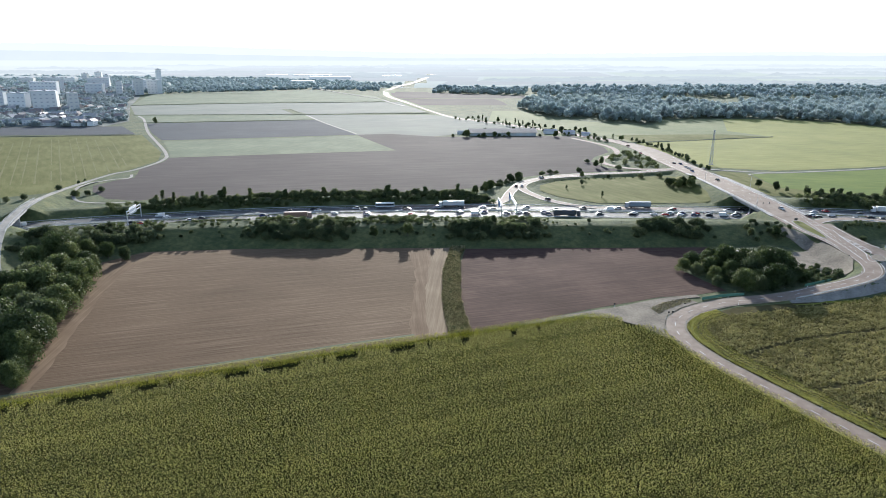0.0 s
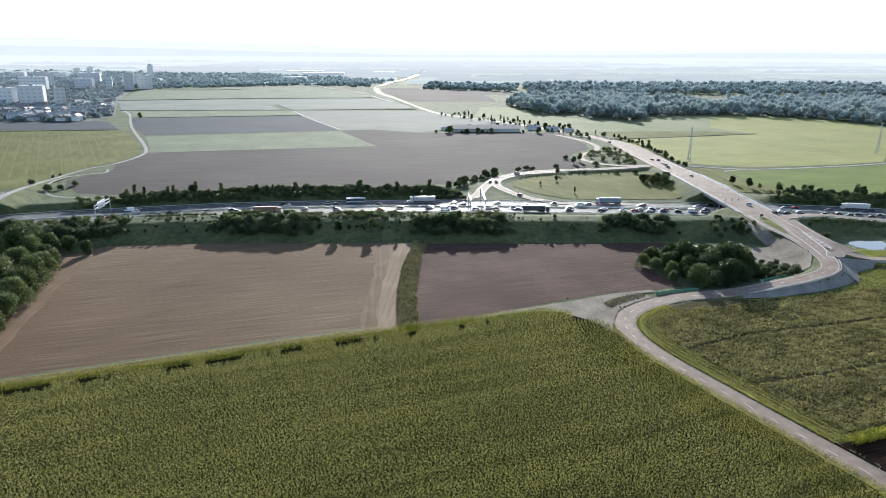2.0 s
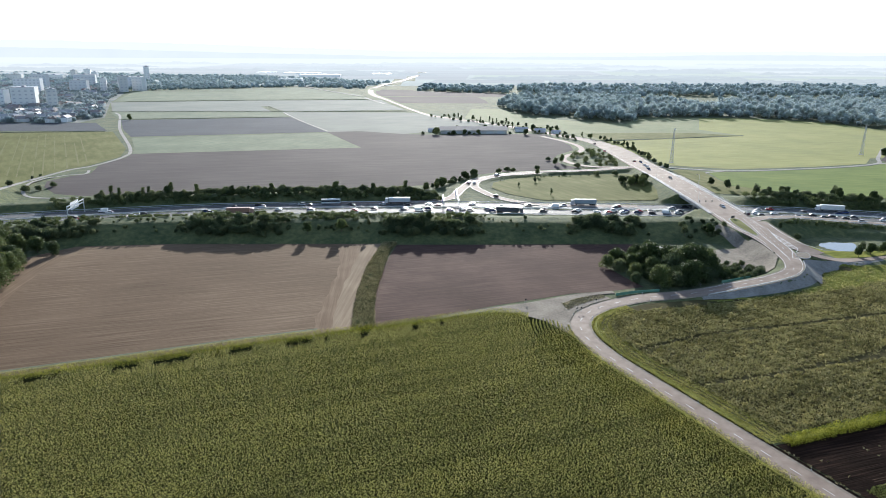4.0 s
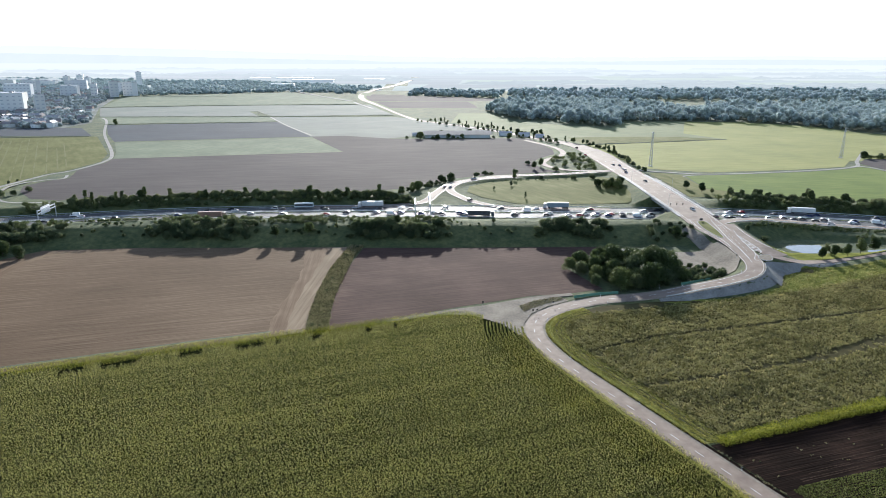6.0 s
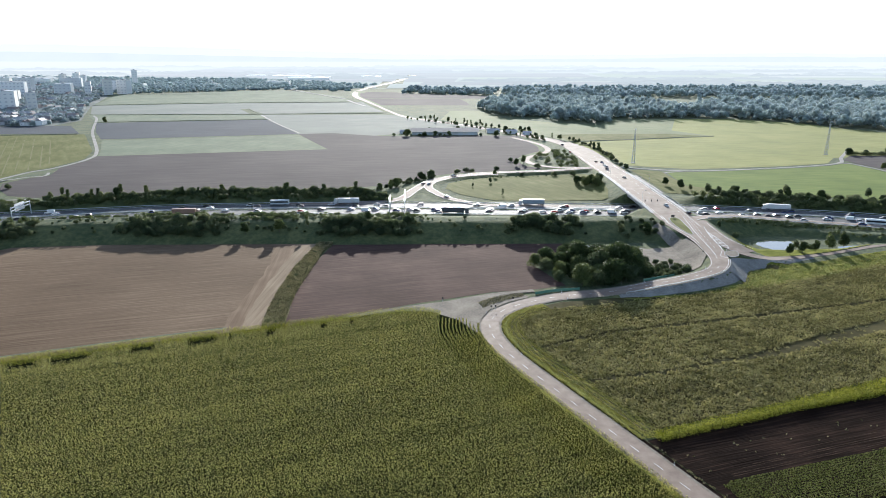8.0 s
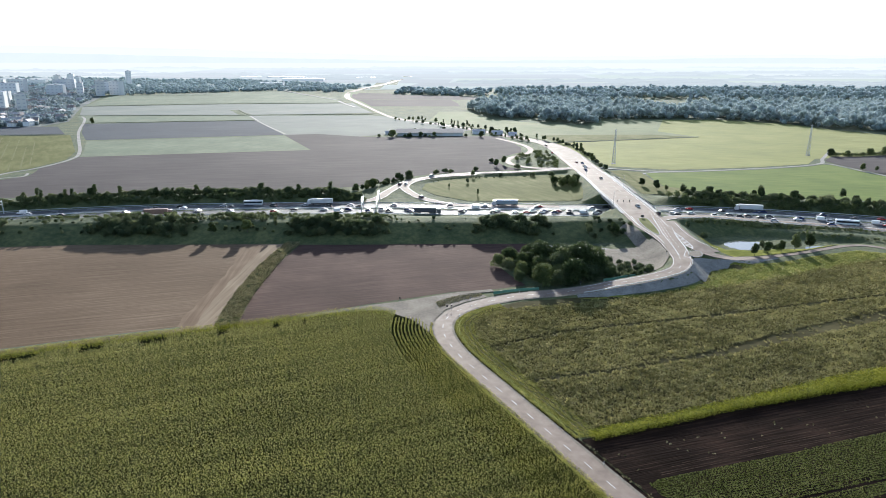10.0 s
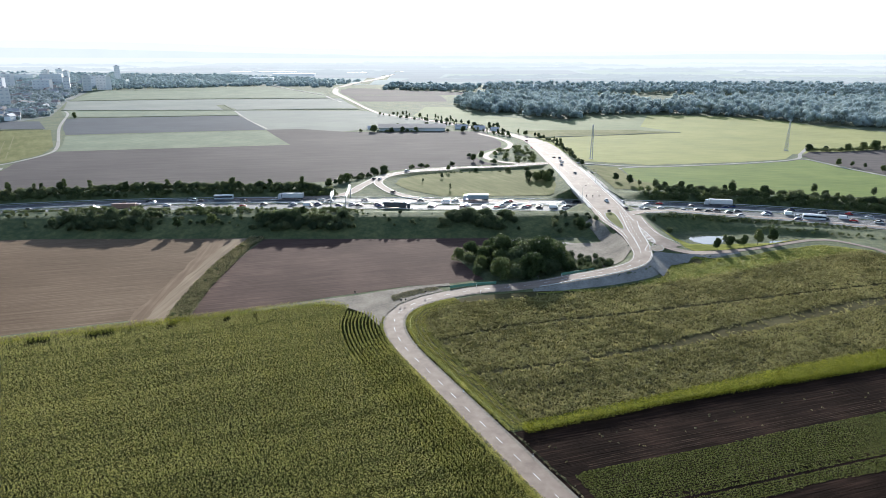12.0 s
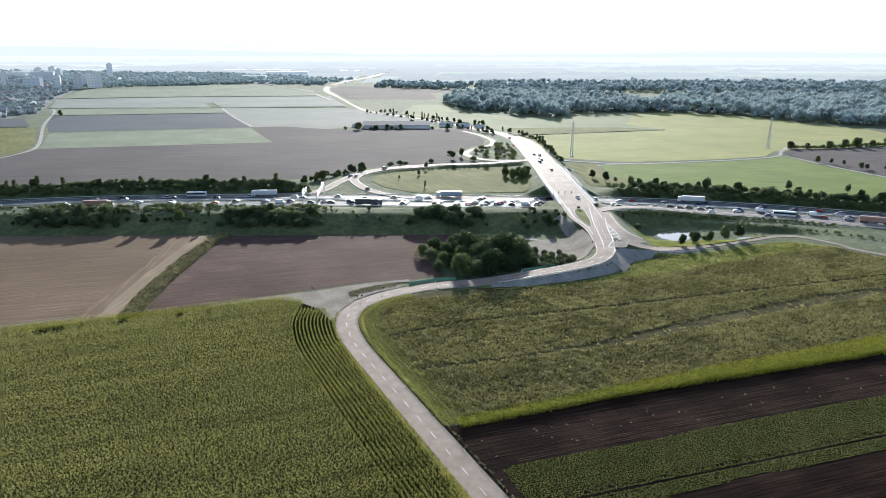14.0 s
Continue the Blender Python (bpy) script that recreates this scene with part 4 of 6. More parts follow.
_big = 0.5 + 1.1 * np.clip(0.5 + 0.5 * np.sin(P[:, 0] * 0.9 + 3 * np.sin(P[:, 1] * 0.31)) * np.sin(P[:, 1] * 1.1 + 2 * np.sin(P[:, 0] * 0.23)), 0, 1)
_far = P[:, 1] > np.interp(P[:, 0], [100, 137, 178, 203, 217, 243, 299, 330], [236, 243, 251, 258, 262, 272, 294, 304]) + RNG.normal(0, 1.6, len(P))
weeds = tagged(new("weed_field"), "rough fallow field of green and brownish weeds", "weeds", kind="stuff")
for nm, sel, mt in (("low_weeds", ~_far, M_WEED), ("fallow_grass", _far, M_WEED3)):
    V, F = plants(np.c_[P, WZ][sel], 6, 0.24 if mt is M_WEED3 else 0.45, np.repeat(_big[sel], 6) * (0.85 if mt is M_WEED3 else 1.3), 0.13 if mt is M_WEED3 else 0.17, (0.25, 1.3), 0.3, 0.0, (0.7, 0.25))
    tagged(part(nm, np_mesh(nm, V, F, mt), None, weeds), kind="stuff")

P = np.vstack([np.c_[RNG.uniform(133, 260, 34), np.zeros(34)], np.c_[RNG.uniform(127, 140, 40), np.zeros(40)]])
P[:34, 1] = 134 + (P[:34, 0] - 137.5) * 0.262 + RNG.uniform(-1, 9, 34)
P[34:, 1] = 146.5 - (P[34:, 0] - 127.0) * 2.25 + RNG.normal(0, 0.5, 40)
V, F = plants(at0(P, 0.02), 9, 0.3, 0.5, 0.10, (0.2, 1.4), 0.3, 0.0)
tagged(new("weed_tufts", np_mesh("weed_tufts", V, F, M_WEED2)), "pale weed tufts on bare dark soil", "weeds", kind="stuff")

_vq = []
for _o in [q for q in np.arange(4.6, 12.2, 0.42) if (q % 1.9) > 0.55]:
    _q = resample(offset_line(LOCAL[(LOCAL[:, 1] > 110) & (LOCAL[:, 1] < 249) & (LOCAL[:, 0] < 136)], -_o), 0.42)
    _vq.append(_q[:, :2] + RNG.normal(0, 0.12, (len(_q), 2)))
for _o in (4.1, 4.4):
    _q = resample(offset_line(LOCAL[(LOCAL[:, 1] > 100) & (LOCAL[:, 1] < 226)], _o), 0.5)
    _vq.append(_q[:, :2] + RNG.normal(0, 0.12, (len(_q), 2)))
P = np.vstack(_vq)
_yq = []
for _o in np.arange(4.2, 5.8, 0.35):
    _q = resample(offset_line(LOCAL[(LOCAL[:, 1] > 92) & (LOCAL[:, 1] < 132)], _o), 0.4)
    _yq.append(_q[:, :2] + RNG.normal(0, 0.15, (len(_q), 2)))
_yq = np.vstack(_yq)
V, F = plants(at0(_yq[RNG.random(len(_yq)) < 0.8], 0.02), 7, 0.7, 0.5, 0.09, (0.5, 2.0), 0.25, 0.1)
tagged(new("weed_verge", np_mesh("weed_verge", V, F, M_VERGEGRASS)), "tall yellowish weeds between road and maize", "weeds", kind="stuff")
P = P[~inside([(124, 147.5), (133, 129.2), (136, 119), (145, 98), (200, 100), (200, 160)], P[:, 0], P[:, 1])]
V, F = plants(at0(P, 0.02), 6, 0.15, 0.5, 0.11, (0.3, 1.6), 0.3, 0.0)
tagged(new("verge_grass", np_mesh("verge_grass", V, F, M_VERGEGRASS)), "bright yellow-green grass along the road", "grass", kind="stuff")

P = rows_in([(92, 247), (99, 252.8), (110, 257), (112, 254.2), (104, 249.8), (97, 244.8), (93.2, 241)], 30, 0.5, 0.5, 0.3)
V, F = plants(at0(P, 0.02), 6, 0.3, 0.55, 0.11, (0.2, 1.4), 0.3, 0.0)
tagged(new("weed_island", np_mesh("weed_island", V, F, M_WEED2)), "dry weeds on the wedge between track and road", "weeds", kind="stuff")

STRIPW = [(11.5, 224), (19, 226.5), (18, 242), (17.6, 260), (19.5, 296), (21, 318), (24.5, 333), (17.5, 333), (15, 318), (11.8, 296), (10, 262), (10.2, 242)]
P = rows_in(STRIPW, 80, 0.55, 0.5, 0.3)
_cl = 0.5 + 0.5 * np.sin(P[:, 0] * 1.1 + 2 * np.sin(P[:, 1] * 0.4)) * np.sin(P[:, 1] * 0.8 + 1.5 * np.sin(P[:, 0] * 0.7))
V, F = plants(at0(P, 0.0), 7, 1.0, np.repeat(0.45 + 1.3 * _cl, 7), 0.13, (0.3, 1.8), 0.3, 0.0)
tagged(new("weed_strip", np_mesh("weed_strip", V, F, M_WEED2)), "overgrown ditch strip of tall weeds between fields", "weeds", kind="stuff")


def crown(lobes, n, leaf, rng, flat=0.8, loose=0.7, inner=0.6):
    """Leaf quads on the shells of the lobes (x, y, z, r)."""
    lobes = np.array(lobes, float)
    w = lobes[:, 3] ** 2
    k = rng.choice(len(lobes), n, p=w / w.sum())
    d = rng.normal(size=(n, 3))
    d /= np.linalg.norm(d, axis=1)[:, None]
    r = lobes[k, 3] * rng.uniform(inner, 1.12, n)
    C = lobes[k, :3] + d * r[:, None] * np.array([1, 1, flat])
    nrm = d + rng.normal(0, loose, (n, 3))
    nrm /= np.linalg.norm(nrm, axis=1)[:, None]
    a = np.cross(nrm, rng.normal(size=(n, 3)))
    a /= np.linalg.norm(a, axis=1)[:, None]
    b = np.cross(nrm, a)
    s = leaf * rng.uniform(0.6, 1.3, (n, 1))
    V = np.stack([C - a * s * 0.5, C + b * s * 0.32, C + a * s * 0.5, C - b * s * 0.32], 1).reshape(-1, 3)
    return V, np.arange(4 * n).reshape(-1, 4)


def make_tree(name, h, r, stem, nlobes, n, leaf, material, seed, slim=1.0):
    """A tree or shrub at the origin: trunk with limbs, and a crown of leaves in uneven lobes."""
    rng = np.random.default_rng(seed)
    root = new(name)
    lobes = []
    ch = h - stem
    for k in range(nlobes):
        a, t = rng.uniform(0, 6.28), rng.uniform(0, 1)
        rr = r * rng.uniform(0.25, 0.62) * (1.0 - 0.45 * t)
        lr = r * rng.uniform(0.26, 0.66) * (1.0 - 0.25 * t)
        lobes.append((rr * math.cos(a), rr * math.sin(a), stem + lr * 0.6 + (ch - lr * 1.5) * t, lr))
    lobes.append((0, 0, stem + ch * 0.45, r * 0.55))
    bm = bmesh.new()
    tube(bm, (0, 0, -0.4), (0.05, 0.02, stem + ch * 0.35), 0.035 * h ** 0.8 * slim, 0.02 * h ** 0.8 * slim)
    for x, y, z, lr in lobes[:5]:
        tube(bm, (0.03, 0.02, stem + ch * 0.15), (x * 0.8, y * 0.8, z), 0.014 * h ** 0.8, 0.005 * h ** 0.8, 5)
    part("trunk", bm, M_BARK, root)
    V, F = crown(lobes, n, leaf, rng)
    part("crown", np_mesh("crown", V, F, material), None, root)
    return root


PROTO = {
    "big_a": make_tree("broadleaf_tree", 10.5, 5.6, 0.8, 22, 4800, 0.62, M_LEAF, 1),
    "big_b": make_tree("broadleaf_tree", 9.5, 5.0, 0.5, 18, 4200, 0.6, M_LEAF, 2),
    "willow": make_tree("willow_tree", 9.0, 5.2, 0.5, 20, 4200, 0.6, M_LEAF2, 3),
    "bush_a": make_tree("shrub", 4.4, 3.3, 0.15, 16, 1250, 0.56, M_LEAF2, 4),
    "bush_b": make_tree("shrub", 3.6, 3.0, 0.1, 11, 950, 0.58, M_LEAF2, 5),
    "round": make_tree("young_tree", 6.0, 2.4, 1.3, 18, 2000, 0.5, M_LEAF, 6, 0.7),
    "slim": make_tree("slender_tree", 8.5, 1.8, 0.8, 20, 1200, 0.52, M_LEAF, 7, 0.7),
    "pale": make_tree("young_tree", 5.5, 2.1, 1.0, 16, 1000, 0.5, M_LEAF2, 8, 0.7),
}
_used = set()
_rt = random.Random(11)


def tree(kind, x, y, s, label, category="tree", group="", z=None, name=""):
    m = pose(x, y, ground_z(x, y) if z is None else z, 0, 0, _rt.uniform(0, 360))
    ob = PROTO[kind] if kind not in _used else copy_thing(PROTO[kind], m)
    _used.add(kind)
    k = s * _rt.uniform(0.92, 1.08)
    ob.matrix_basis = m @ Matrix.Diagonal((k * _rt.uniform(0.9, 1.12), k * _rt.uniform(0.9, 1.12), k, 1))
    for key in ("label", "category", "group"):
        if key in ob:
            del ob[key]
    if "hedge" in group:
        ob.name = "hedge_bush"
    return tagged(ob, label, category, group)


# wood beside the bend: tall dark crowns, then low shrubs
WOOD = [(122, 292, .75), (126, 286, .7), (128, 297, .8), (131, 279, .75), (133, 289, .95), (136, 300, .85), (137, 275, .8), (140, 283, 1.0), (142, 294, 1.05), (144, 271, .8), (145, 303, .85),
        (147, 280, 1.0), (150, 290, 1.15), (150, 269, .75), (153, 299, 1.0), (154, 276, .95), (156, 285, 1.15), (159, 271, .75), (160, 293, 1.0), (162, 279, .95), (164, 301, .8), (166, 287, .9), (168, 275, .65), (171, 281, .7), (172, 293, .6)]
for x, y, s in [(145, 266, .9), (152, 267, 1.15), (138, 266.5, .8), (129, 271, .7), (158, 281, 1.3), (163, 285, 1.25), (151, 284, 1.2)] + WOOD + [(x + 3.1, y + 2.2, s * 0.85) for x, y, s in WOOD[2:-2]]:
    tree(_rt.choice(["big_a", "big_b", "big_a", "willow"]), x, y, s * (1.15 if _rt.random() < 0.3 else 0.88), "dense dark green broadleaf tree in a small wood", group="trees of the small wood")
for x, y in [(176, 277), (180, 280), (184, 283), (178, 286), (182, 290), (187, 287), (175, 297), (172, 303), (168, 308), (186, 294), (179, 294), (176, 272), (180, 274), (173, 274), (170, 278), (184, 277), (188, 281), (166, 300), (174, 290), (171, 296), (190, 284), (176, 282), (181, 285), (169, 304)]:
    tree(_rt.choice(["bush_a", "bush_b"]), x, y, 0.75, "low green shrub at the edge of the wood", "shrub", "shrubs of the small wood")

# wood on the other side of the light field
for x, y, s in [(-132, 206, .8), (-136, 215, 1.0), (-134, 226, .75), (-143, 222, 1.15), (-140, 234, 1.0), (-138, 246, .85), (-147, 241, 1.15), (-146, 254, 1.0), (-143, 265, .9), (-155, 250, 1.2), (-152, 266, 1.05),
                (-148, 279, .85), (-158, 277, 1.0), (-150, 291, .9), (-160, 293, 1.05), (-153, 303, .9), (-163, 308, 1.1), (-166, 262, 1.1), (-168, 282, 1.0), (-154, 228, 1.2), (-150, 210, 1.15), (-143, 203, .9),
                (-160, 238, 1.2), (-172, 247, 1.1), (-128, 196, .6), (-125, 189, .5), (-137, 195, .8), (-147, 193, 1.0), (-178, 268, 1.0), (-174, 300, 1.0), (-170, 312, 1.0)]:
    tree(_rt.choice(["big_a", "big_b", "willow"]), x + (3.0 if y < 245 else 1.0), y, s * (1.5 if _rt.random() < 0.35 else 1.2), "leafy broadleaf tree at the edge of a field", group="trees of the field wood")

for x, y, k in [(-127, 201, 1.0), (-130, 212, 1.25), (-131, 223, 1.1), (-134, 236, 1.35), (-137, 250, 1.2), (-140, 262, 1.1), (-142, 274, 1.25), (-145, 288, 1.1), (-148, 300, 1.0), (-141, 318, .8), (-150, 321, .95),
                (-160, 323, 1.0), (-124, 192, .8), (-170, 326, .9), (-158, 262, 1.4), (-156, 288, 1.3), (-140, 205, 1.2), (-146, 216, 1.3), (-155, 204, 1.3), (-149, 232, 1.3)]:
    tree(_rt.choice(["big_a", "big_b", "big_a"]), x, y, k, "leafy broadleaf tree at the edge of a field", group="trees of the field wood")

# shrubs on the near bank of the motorway
def on_bank(x, f):
    return np.interp(x, FOOT[:, 0], FOOT[:, 1]) + f


def thicket(name, spots, label, seed):
    """Many low shrubs that nobody could count, as one mass of leaves."""
    rng = np.random.default_rng(seed)
    Vs, Fs, n = [], [], 0
    src = {}
    for kind in ("bush_a", "bush_b"):
        me = [c for c in PROTO[kind].children if c.name.startswith("crown")][0].data
        co = np.empty(len(me.vertices) * 3)
        me.vertices.foreach_get("co", co)
        src[kind] = co.reshape(-1, 4, 3)
    for x, y, k in spots:
        Q = src[("bush_a", "bush_b")[int(rng.integers(2))]]
        Q = Q[rng.random(len(Q)) < 0.42]
        a = rng.uniform(0, 6.28)
        R = np.array([[math.cos(a), math.sin(a), 0], [-math.sin(a), math.cos(a), 0], [0, 0, 1]])
        V = (Q.reshape(-1, 3) * k) @ R + np.array([x, y, ground_z(x, y)])
        Vs.append(V), Fs.append(np.arange(len(V)).reshape(-1, 4) + n)
        n += len(V)
    return tagged(new(name, np_mesh(name, np.vstack(Vs), np.vstack(Fs), M_THICKET)), label, "shrubs", kind="stuff")


for x0, x1, n, grown in ((-200, -130, 52, 1.0), (-128, -94, 12, 0.4), (-92, -32, 60, 1.0), (-30, 10, 22, 0.4), (14, 70, 50, 1.0), (74, 112, 10, 0.4), (114, 157, 40, 1.0)):
    for k in range(n):
        x = x0 + (x1 - x0) * (k + _rt.random()) / n
        full = min(1.0, 0.45 + min(x - x0, x1 - x) / 16.0)
        tree(_rt.choice(["bush_a", "bush_b", "bush_a"]), x, on_bank(x, _rt.uniform(5, 19) if grown > 0.5 else _rt.uniform(9, 24)), full * grown * _rt.uniform(0.8, 1.4), "dark green shrub on a shaded grassy bank", "shrub", "shrubs on the motorway bank")
_spots = []
for x0, x1, n, f0, f1, k0, k1 in ((-134, -92, 60, 27, 35, 0.35, 0.5), (-31, 12, 60, 20, 33, 0.5, 0.8), (-205, -134, 60, 18, 32, 0.55, 0.85), (-92, -31, 56, 18, 32, 0.55, 0.85), (12, 74, 56, 18, 32, 0.5, 0.8)):
    for k in range(n):
        x = x0 + (x1 - x0) * (k + _rt.random()) / n
        _spots.append((x, on_bank(x, _rt.uniform(f0, f1)), _rt.uniform(k0, k1) * min(1.0, 0.5 + min(x - x0, x1 - x) / 20.0)))
thicket("thicket_crest", _spots, "low shrubs along the crest of a grassy bank", 65)
for x, f, kind, s in ((-22.5, 7, "round", 1.1), (-5, 9, "round", 1.35), (9, 14, "pale", .7), (176, 5.5, "pale", 1.25), (189.5, 5, "round", 1.2), (41, 20, "round", .9), (-160, 22, "pale", .9), (178, 14, "bush_a", .7), (184, 16, "bush_b", .6), (188, 10, "bush_b", .8)):
    tree(kind, x, on_bank(x, f), s, "single young tree on a grassy bank", group="single trees on the bank")
for k in range(16):
    x, y = _rt.uniform(176, 199), _rt.uniform(336, 353)
    tree(_rt.choice(["bush_a", "bush_b"]), x, y, _rt.uniform(0.45, 0.8), "low shrub on the bank by the junction", "shrub", "shrubs by the junction")
_spots = []
for k in range(90):
    x = 238 + 110 * (k + _rt.random()) / 90
    y = float(np.interp(x, RAMP_R[:, 0], RAMP_R[:, 1])) - _rt.uniform(5.5, 9.5)
    _spots.append((x, y, _rt.uniform(0.3, 0.5)))
thicket("thicket_ramp", _spots, "low dark shrubs below the ramp", 64)
_spots = []
for k in range(22):
    x = 96 + 84 * (k + _rt.random()) / 22
    j = int(np.argmin(np.abs(LOOP_OUT[:, 0] - x)))
    _spots.append((x, float(LOOP_OUT[j, 1]) - _rt.uniform(13, 16), _rt.uniform(0.22, 0.36)))
thicket("thicket_loop", _spots, "row of low bushes inside the slip road", 66)
_spots = []
for k in range(44):
    t = (k + _rt.random()) / 44
    x = 292 + 100 * t
    y = float(np.interp(x, [292, 318, 335, 355, 392], [348, 339.5, 328, 311.5, 290])) + _rt.uniform(-2, 3)
    _spots.append((x, y, _rt.uniform(0.3, 0.5)))
thicket("thicket_ditch", _spots, "low dark shrubs along a ditch", 63)
# hedge along the far side of the motorway
# Low shrubs added to stand in for the dark shade of the bank.
_spots = []
for k in range(190):
    x = -190 + 240 * (k + _rt.random()) / 190
    y = float(np.interp(x, mw_x, mw_y)) + _rt.uniform(18.5, 27)
    _spots.append((x, y, _rt.uniform(0.6, 0.95)))
thicket("thicket_bank", _spots, "added dark shrubs standing in for shade on the motorway bank", 61)
for k in range(130):
    x = -166 + 214 * (k + _rt.random()) / 130
    y = float(np.interp(x, mw_x, mw_y)) + 27 + _rt.uniform(-2, 5)
    tall = _rt.random()
    tree("slim" if tall > 0.96 else "round" if tall > 0.88 else _rt.choice(["bush_a", "bush_b", "bush_a"]), x, y, _rt.uniform(0.8, 1.25), "green shrub in a hedge beside the motorway", "shrub", "hedge beside the motorway")
for k in range(30):
    t = (k + _rt.random()) / 30
    x, y = 40 + 42 * t + _rt.uniform(-4, 1), 462 + 52 * t + _rt.uniform(-1, 5)
    tree(_rt.choice(["bush_a", "round", "big_b"]), x, y, _rt.uniform(0.5, 0.85), "green shrub beside the slip road", "shrub", "hedge beside the slip road")
# More shrubs added where the slope is only smooth and shaded.
_spots = []
for k in range(220):
    x = 250 + 200 * (k + _rt.random()) / 220
    y = float(np.interp(x, mw_x, mw_y)) + _rt.uniform(18.5, 30)
    _spots.append((x, y, _rt.uniform(0.7, 1.05)))
thicket("thicket_bank", _spots, "added dark shrubs standing in for shade below a roadside hedge", 62)
for k in range(90):
    x = 262 + 170 * (k + _rt.random()) / 90
    y = float(np.interp(x, mw_x, mw_y)) + 31 + _rt.uniform(-4, 9)
    tree(_rt.choice(["bush_a", "bush_b", "bush_a", "bush_a", "round"]), x, y, _rt.uniform(0.8, 1.3), "green shrub in a dense roadside hedge", "shrub", "dense roadside hedge")
for x, y, kind, s in ((249, 478, "round", 1.0), (255, 465, "round", 1.35), (261, 461, "pale", .9), (268, 448, "pale", 1.4), (271, 438, "round", 1.1), (285, 447, "round", 1.15), (319, 441, "pale", 1.5), (371, 432, "pale", 1.4), (406, 423, "pale", 1.2)):
    tree(kind, x, y, s, "young roadside tree at a meadow's edge", group="trees along the meadow")
# loop of the slip road
for x, y, kind, s in ((186, 487, "big_b", .7), (191, 480, "big_b", .85), (196, 486, "big_a", .75), (197, 474, "big_b", .95), (201, 482, "big_b", .85), (192, 493, "bush_a", 1.2), (199, 494, "bush_a", 1.2), (186, 492, "round", .9), (184, 474, "pale", .8),
                      (122, 492, "pale", .8), (128, 516, "round", .8), (126, 448, "slim", .6), (108, 478, "pale", .6), (150, 519, "bush_b", .8), (175, 519, "bush_a", .9), (190, 520, "bush_a", .9), (140, 423, "bush_a", .8)):
    tree(kind, x, y, s, "young tree on the grass inside the slip road", group="trees inside the slip road")
_spots = []
for k in range(44):
    x, y = _rt.uniform(172, 208), _rt.uniform(554, 642)
    if float(line_dist(RAMP2, [x], [y])[0]) > 6 and float(line_dist(MAIN, [x], [y])[0]) > 15:
        _spots.append((x, y, _rt.uniform(0.7, 1.3)))
thicket("thicket_roads", _spots, "green shrubs between two roads", 67)
for x, y, s in ((100, 532, .9), (107, 538, 1.0), (112, 536, .9), (133, 545, 1.0), (168, 556, 1.0), (160, 578, 1.2), (150, 590, .9), (152, 566, 1.1)):
    tree("bush_a" if s < 1.1 else "round", x, y, s, "round shrub at the edge of a ploughed field", "shrub", "shrubs along the field road")
# avenue along the main road
for k in range(62):
    t = k / 62
    y = 545 + 420 * t
    j = int(np.argmin(np.abs(MAIN[:, 1] - y)))
    n2 = normals2(MAIN)[j]
    for side in ((-1,) if t < 0.42 else (1, -1)):
        if _rt.random() < 0.8:
            x, yy = MAIN[j, :2] + n2 * side * (_rt.uniform(14.5, 18) if t < 0.42 else _rt.uniform(9, 13))
            tree(_rt.choice(["slim", "round", "round", "bush_a"]), float(x), float(yy), _rt.uniform(0.6, 0.95) if side > 0 else _rt.uniform(0.7, 1.1), "young tree in a row along the main road", group="avenue along the main road")
field("field_pond", [(233, 341), (237.5, 338), (241.5, 331.5), (243.8, 324), (244.5, 317), (250, 313.2), (262, 315.5), (280, 320.5), (300, 325), (302, 322.5), (288, 316.5), (272, 310), (257, 305.2), (246, 301.8), (238, 303), (235, 309), (236, 318), (234.5, 330)], M_FALLOW, "sunlit yellow-green grass round the pond", 0.03, True, 3.0)
# young trees by the pond
for x, y, s in ((248.8, 304.5, 1.15), (257, 308, 1.2), (265.2, 310.6, 1.0), (273.5, 313.3, 1.3), (282.6, 316.2, 1.35)):
    tree("round", x, y, s, "young round-crowned tree beside the side road", group="young trees by the pond")
for x, y, s in ((13, 228.5, .5), (16, 227.9, .45), (14.5, 232, .4), (14, 258, .35), (19.5, 324, .45), (15.5, 239, .35), (13, 246, .4), (16, 252, .3), (13.5, 266, .4), (16.5, 274, .35), (14.2, 281, .45), (17.5, 290, .35), (15.5, 299, .45), (18.5, 308, .4), (17.5, 315, .5), (21.5, 330, .5)):
    tree("bush_b", x, y, s, "low dark bush in the overgrown strip between fields", "shrub", "bushes in the weed strip")
for x, y, k, s in ((232, 348, "pale", .8), (239, 342, "bush_b", .9), (258, 316, "pale", .9), (269, 321, "bush_b", .8), (266, 318, "bush_b", .7)):
    tree(k, x, y, s, "small shrub on the bank of the pond", "shrub", "shrubs round the pond")
_spots = []
for k in range(60):
    x = 470 + 140 * (k + _rt.random()) / 60
    _spots.append((x, float(np.interp(x, [470, 503, 545, 610], [616, 616, 625, 640])) + _rt.uniform(-2, 3), _rt.uniform(0.7, 1.1)))
thicket("thicket_fields", _spots, "dense dark hedge between meadow and ploughed field", 68)
for x, y, s in ((473, 618, .85), (490, 619, .6), (512, 620, .75), (528, 622, .9), (543, 626, 1.0), (560, 629, .7), (578, 634, .9)):
    tree("big_b", x, y, s, "tree rising from a hedge between fields", group="hedge between fields")
for x, y, s in ((452.5, 538, 1.0), (462, 534, .8), (469, 528.5, .75), (470.5, 508.5, 1.0), (475, 508, .8), (485, 500, .9), (497, 474, .9)):
    tree("round", x, y, s, "small round tree along a farm road", group="trees along the farm road")
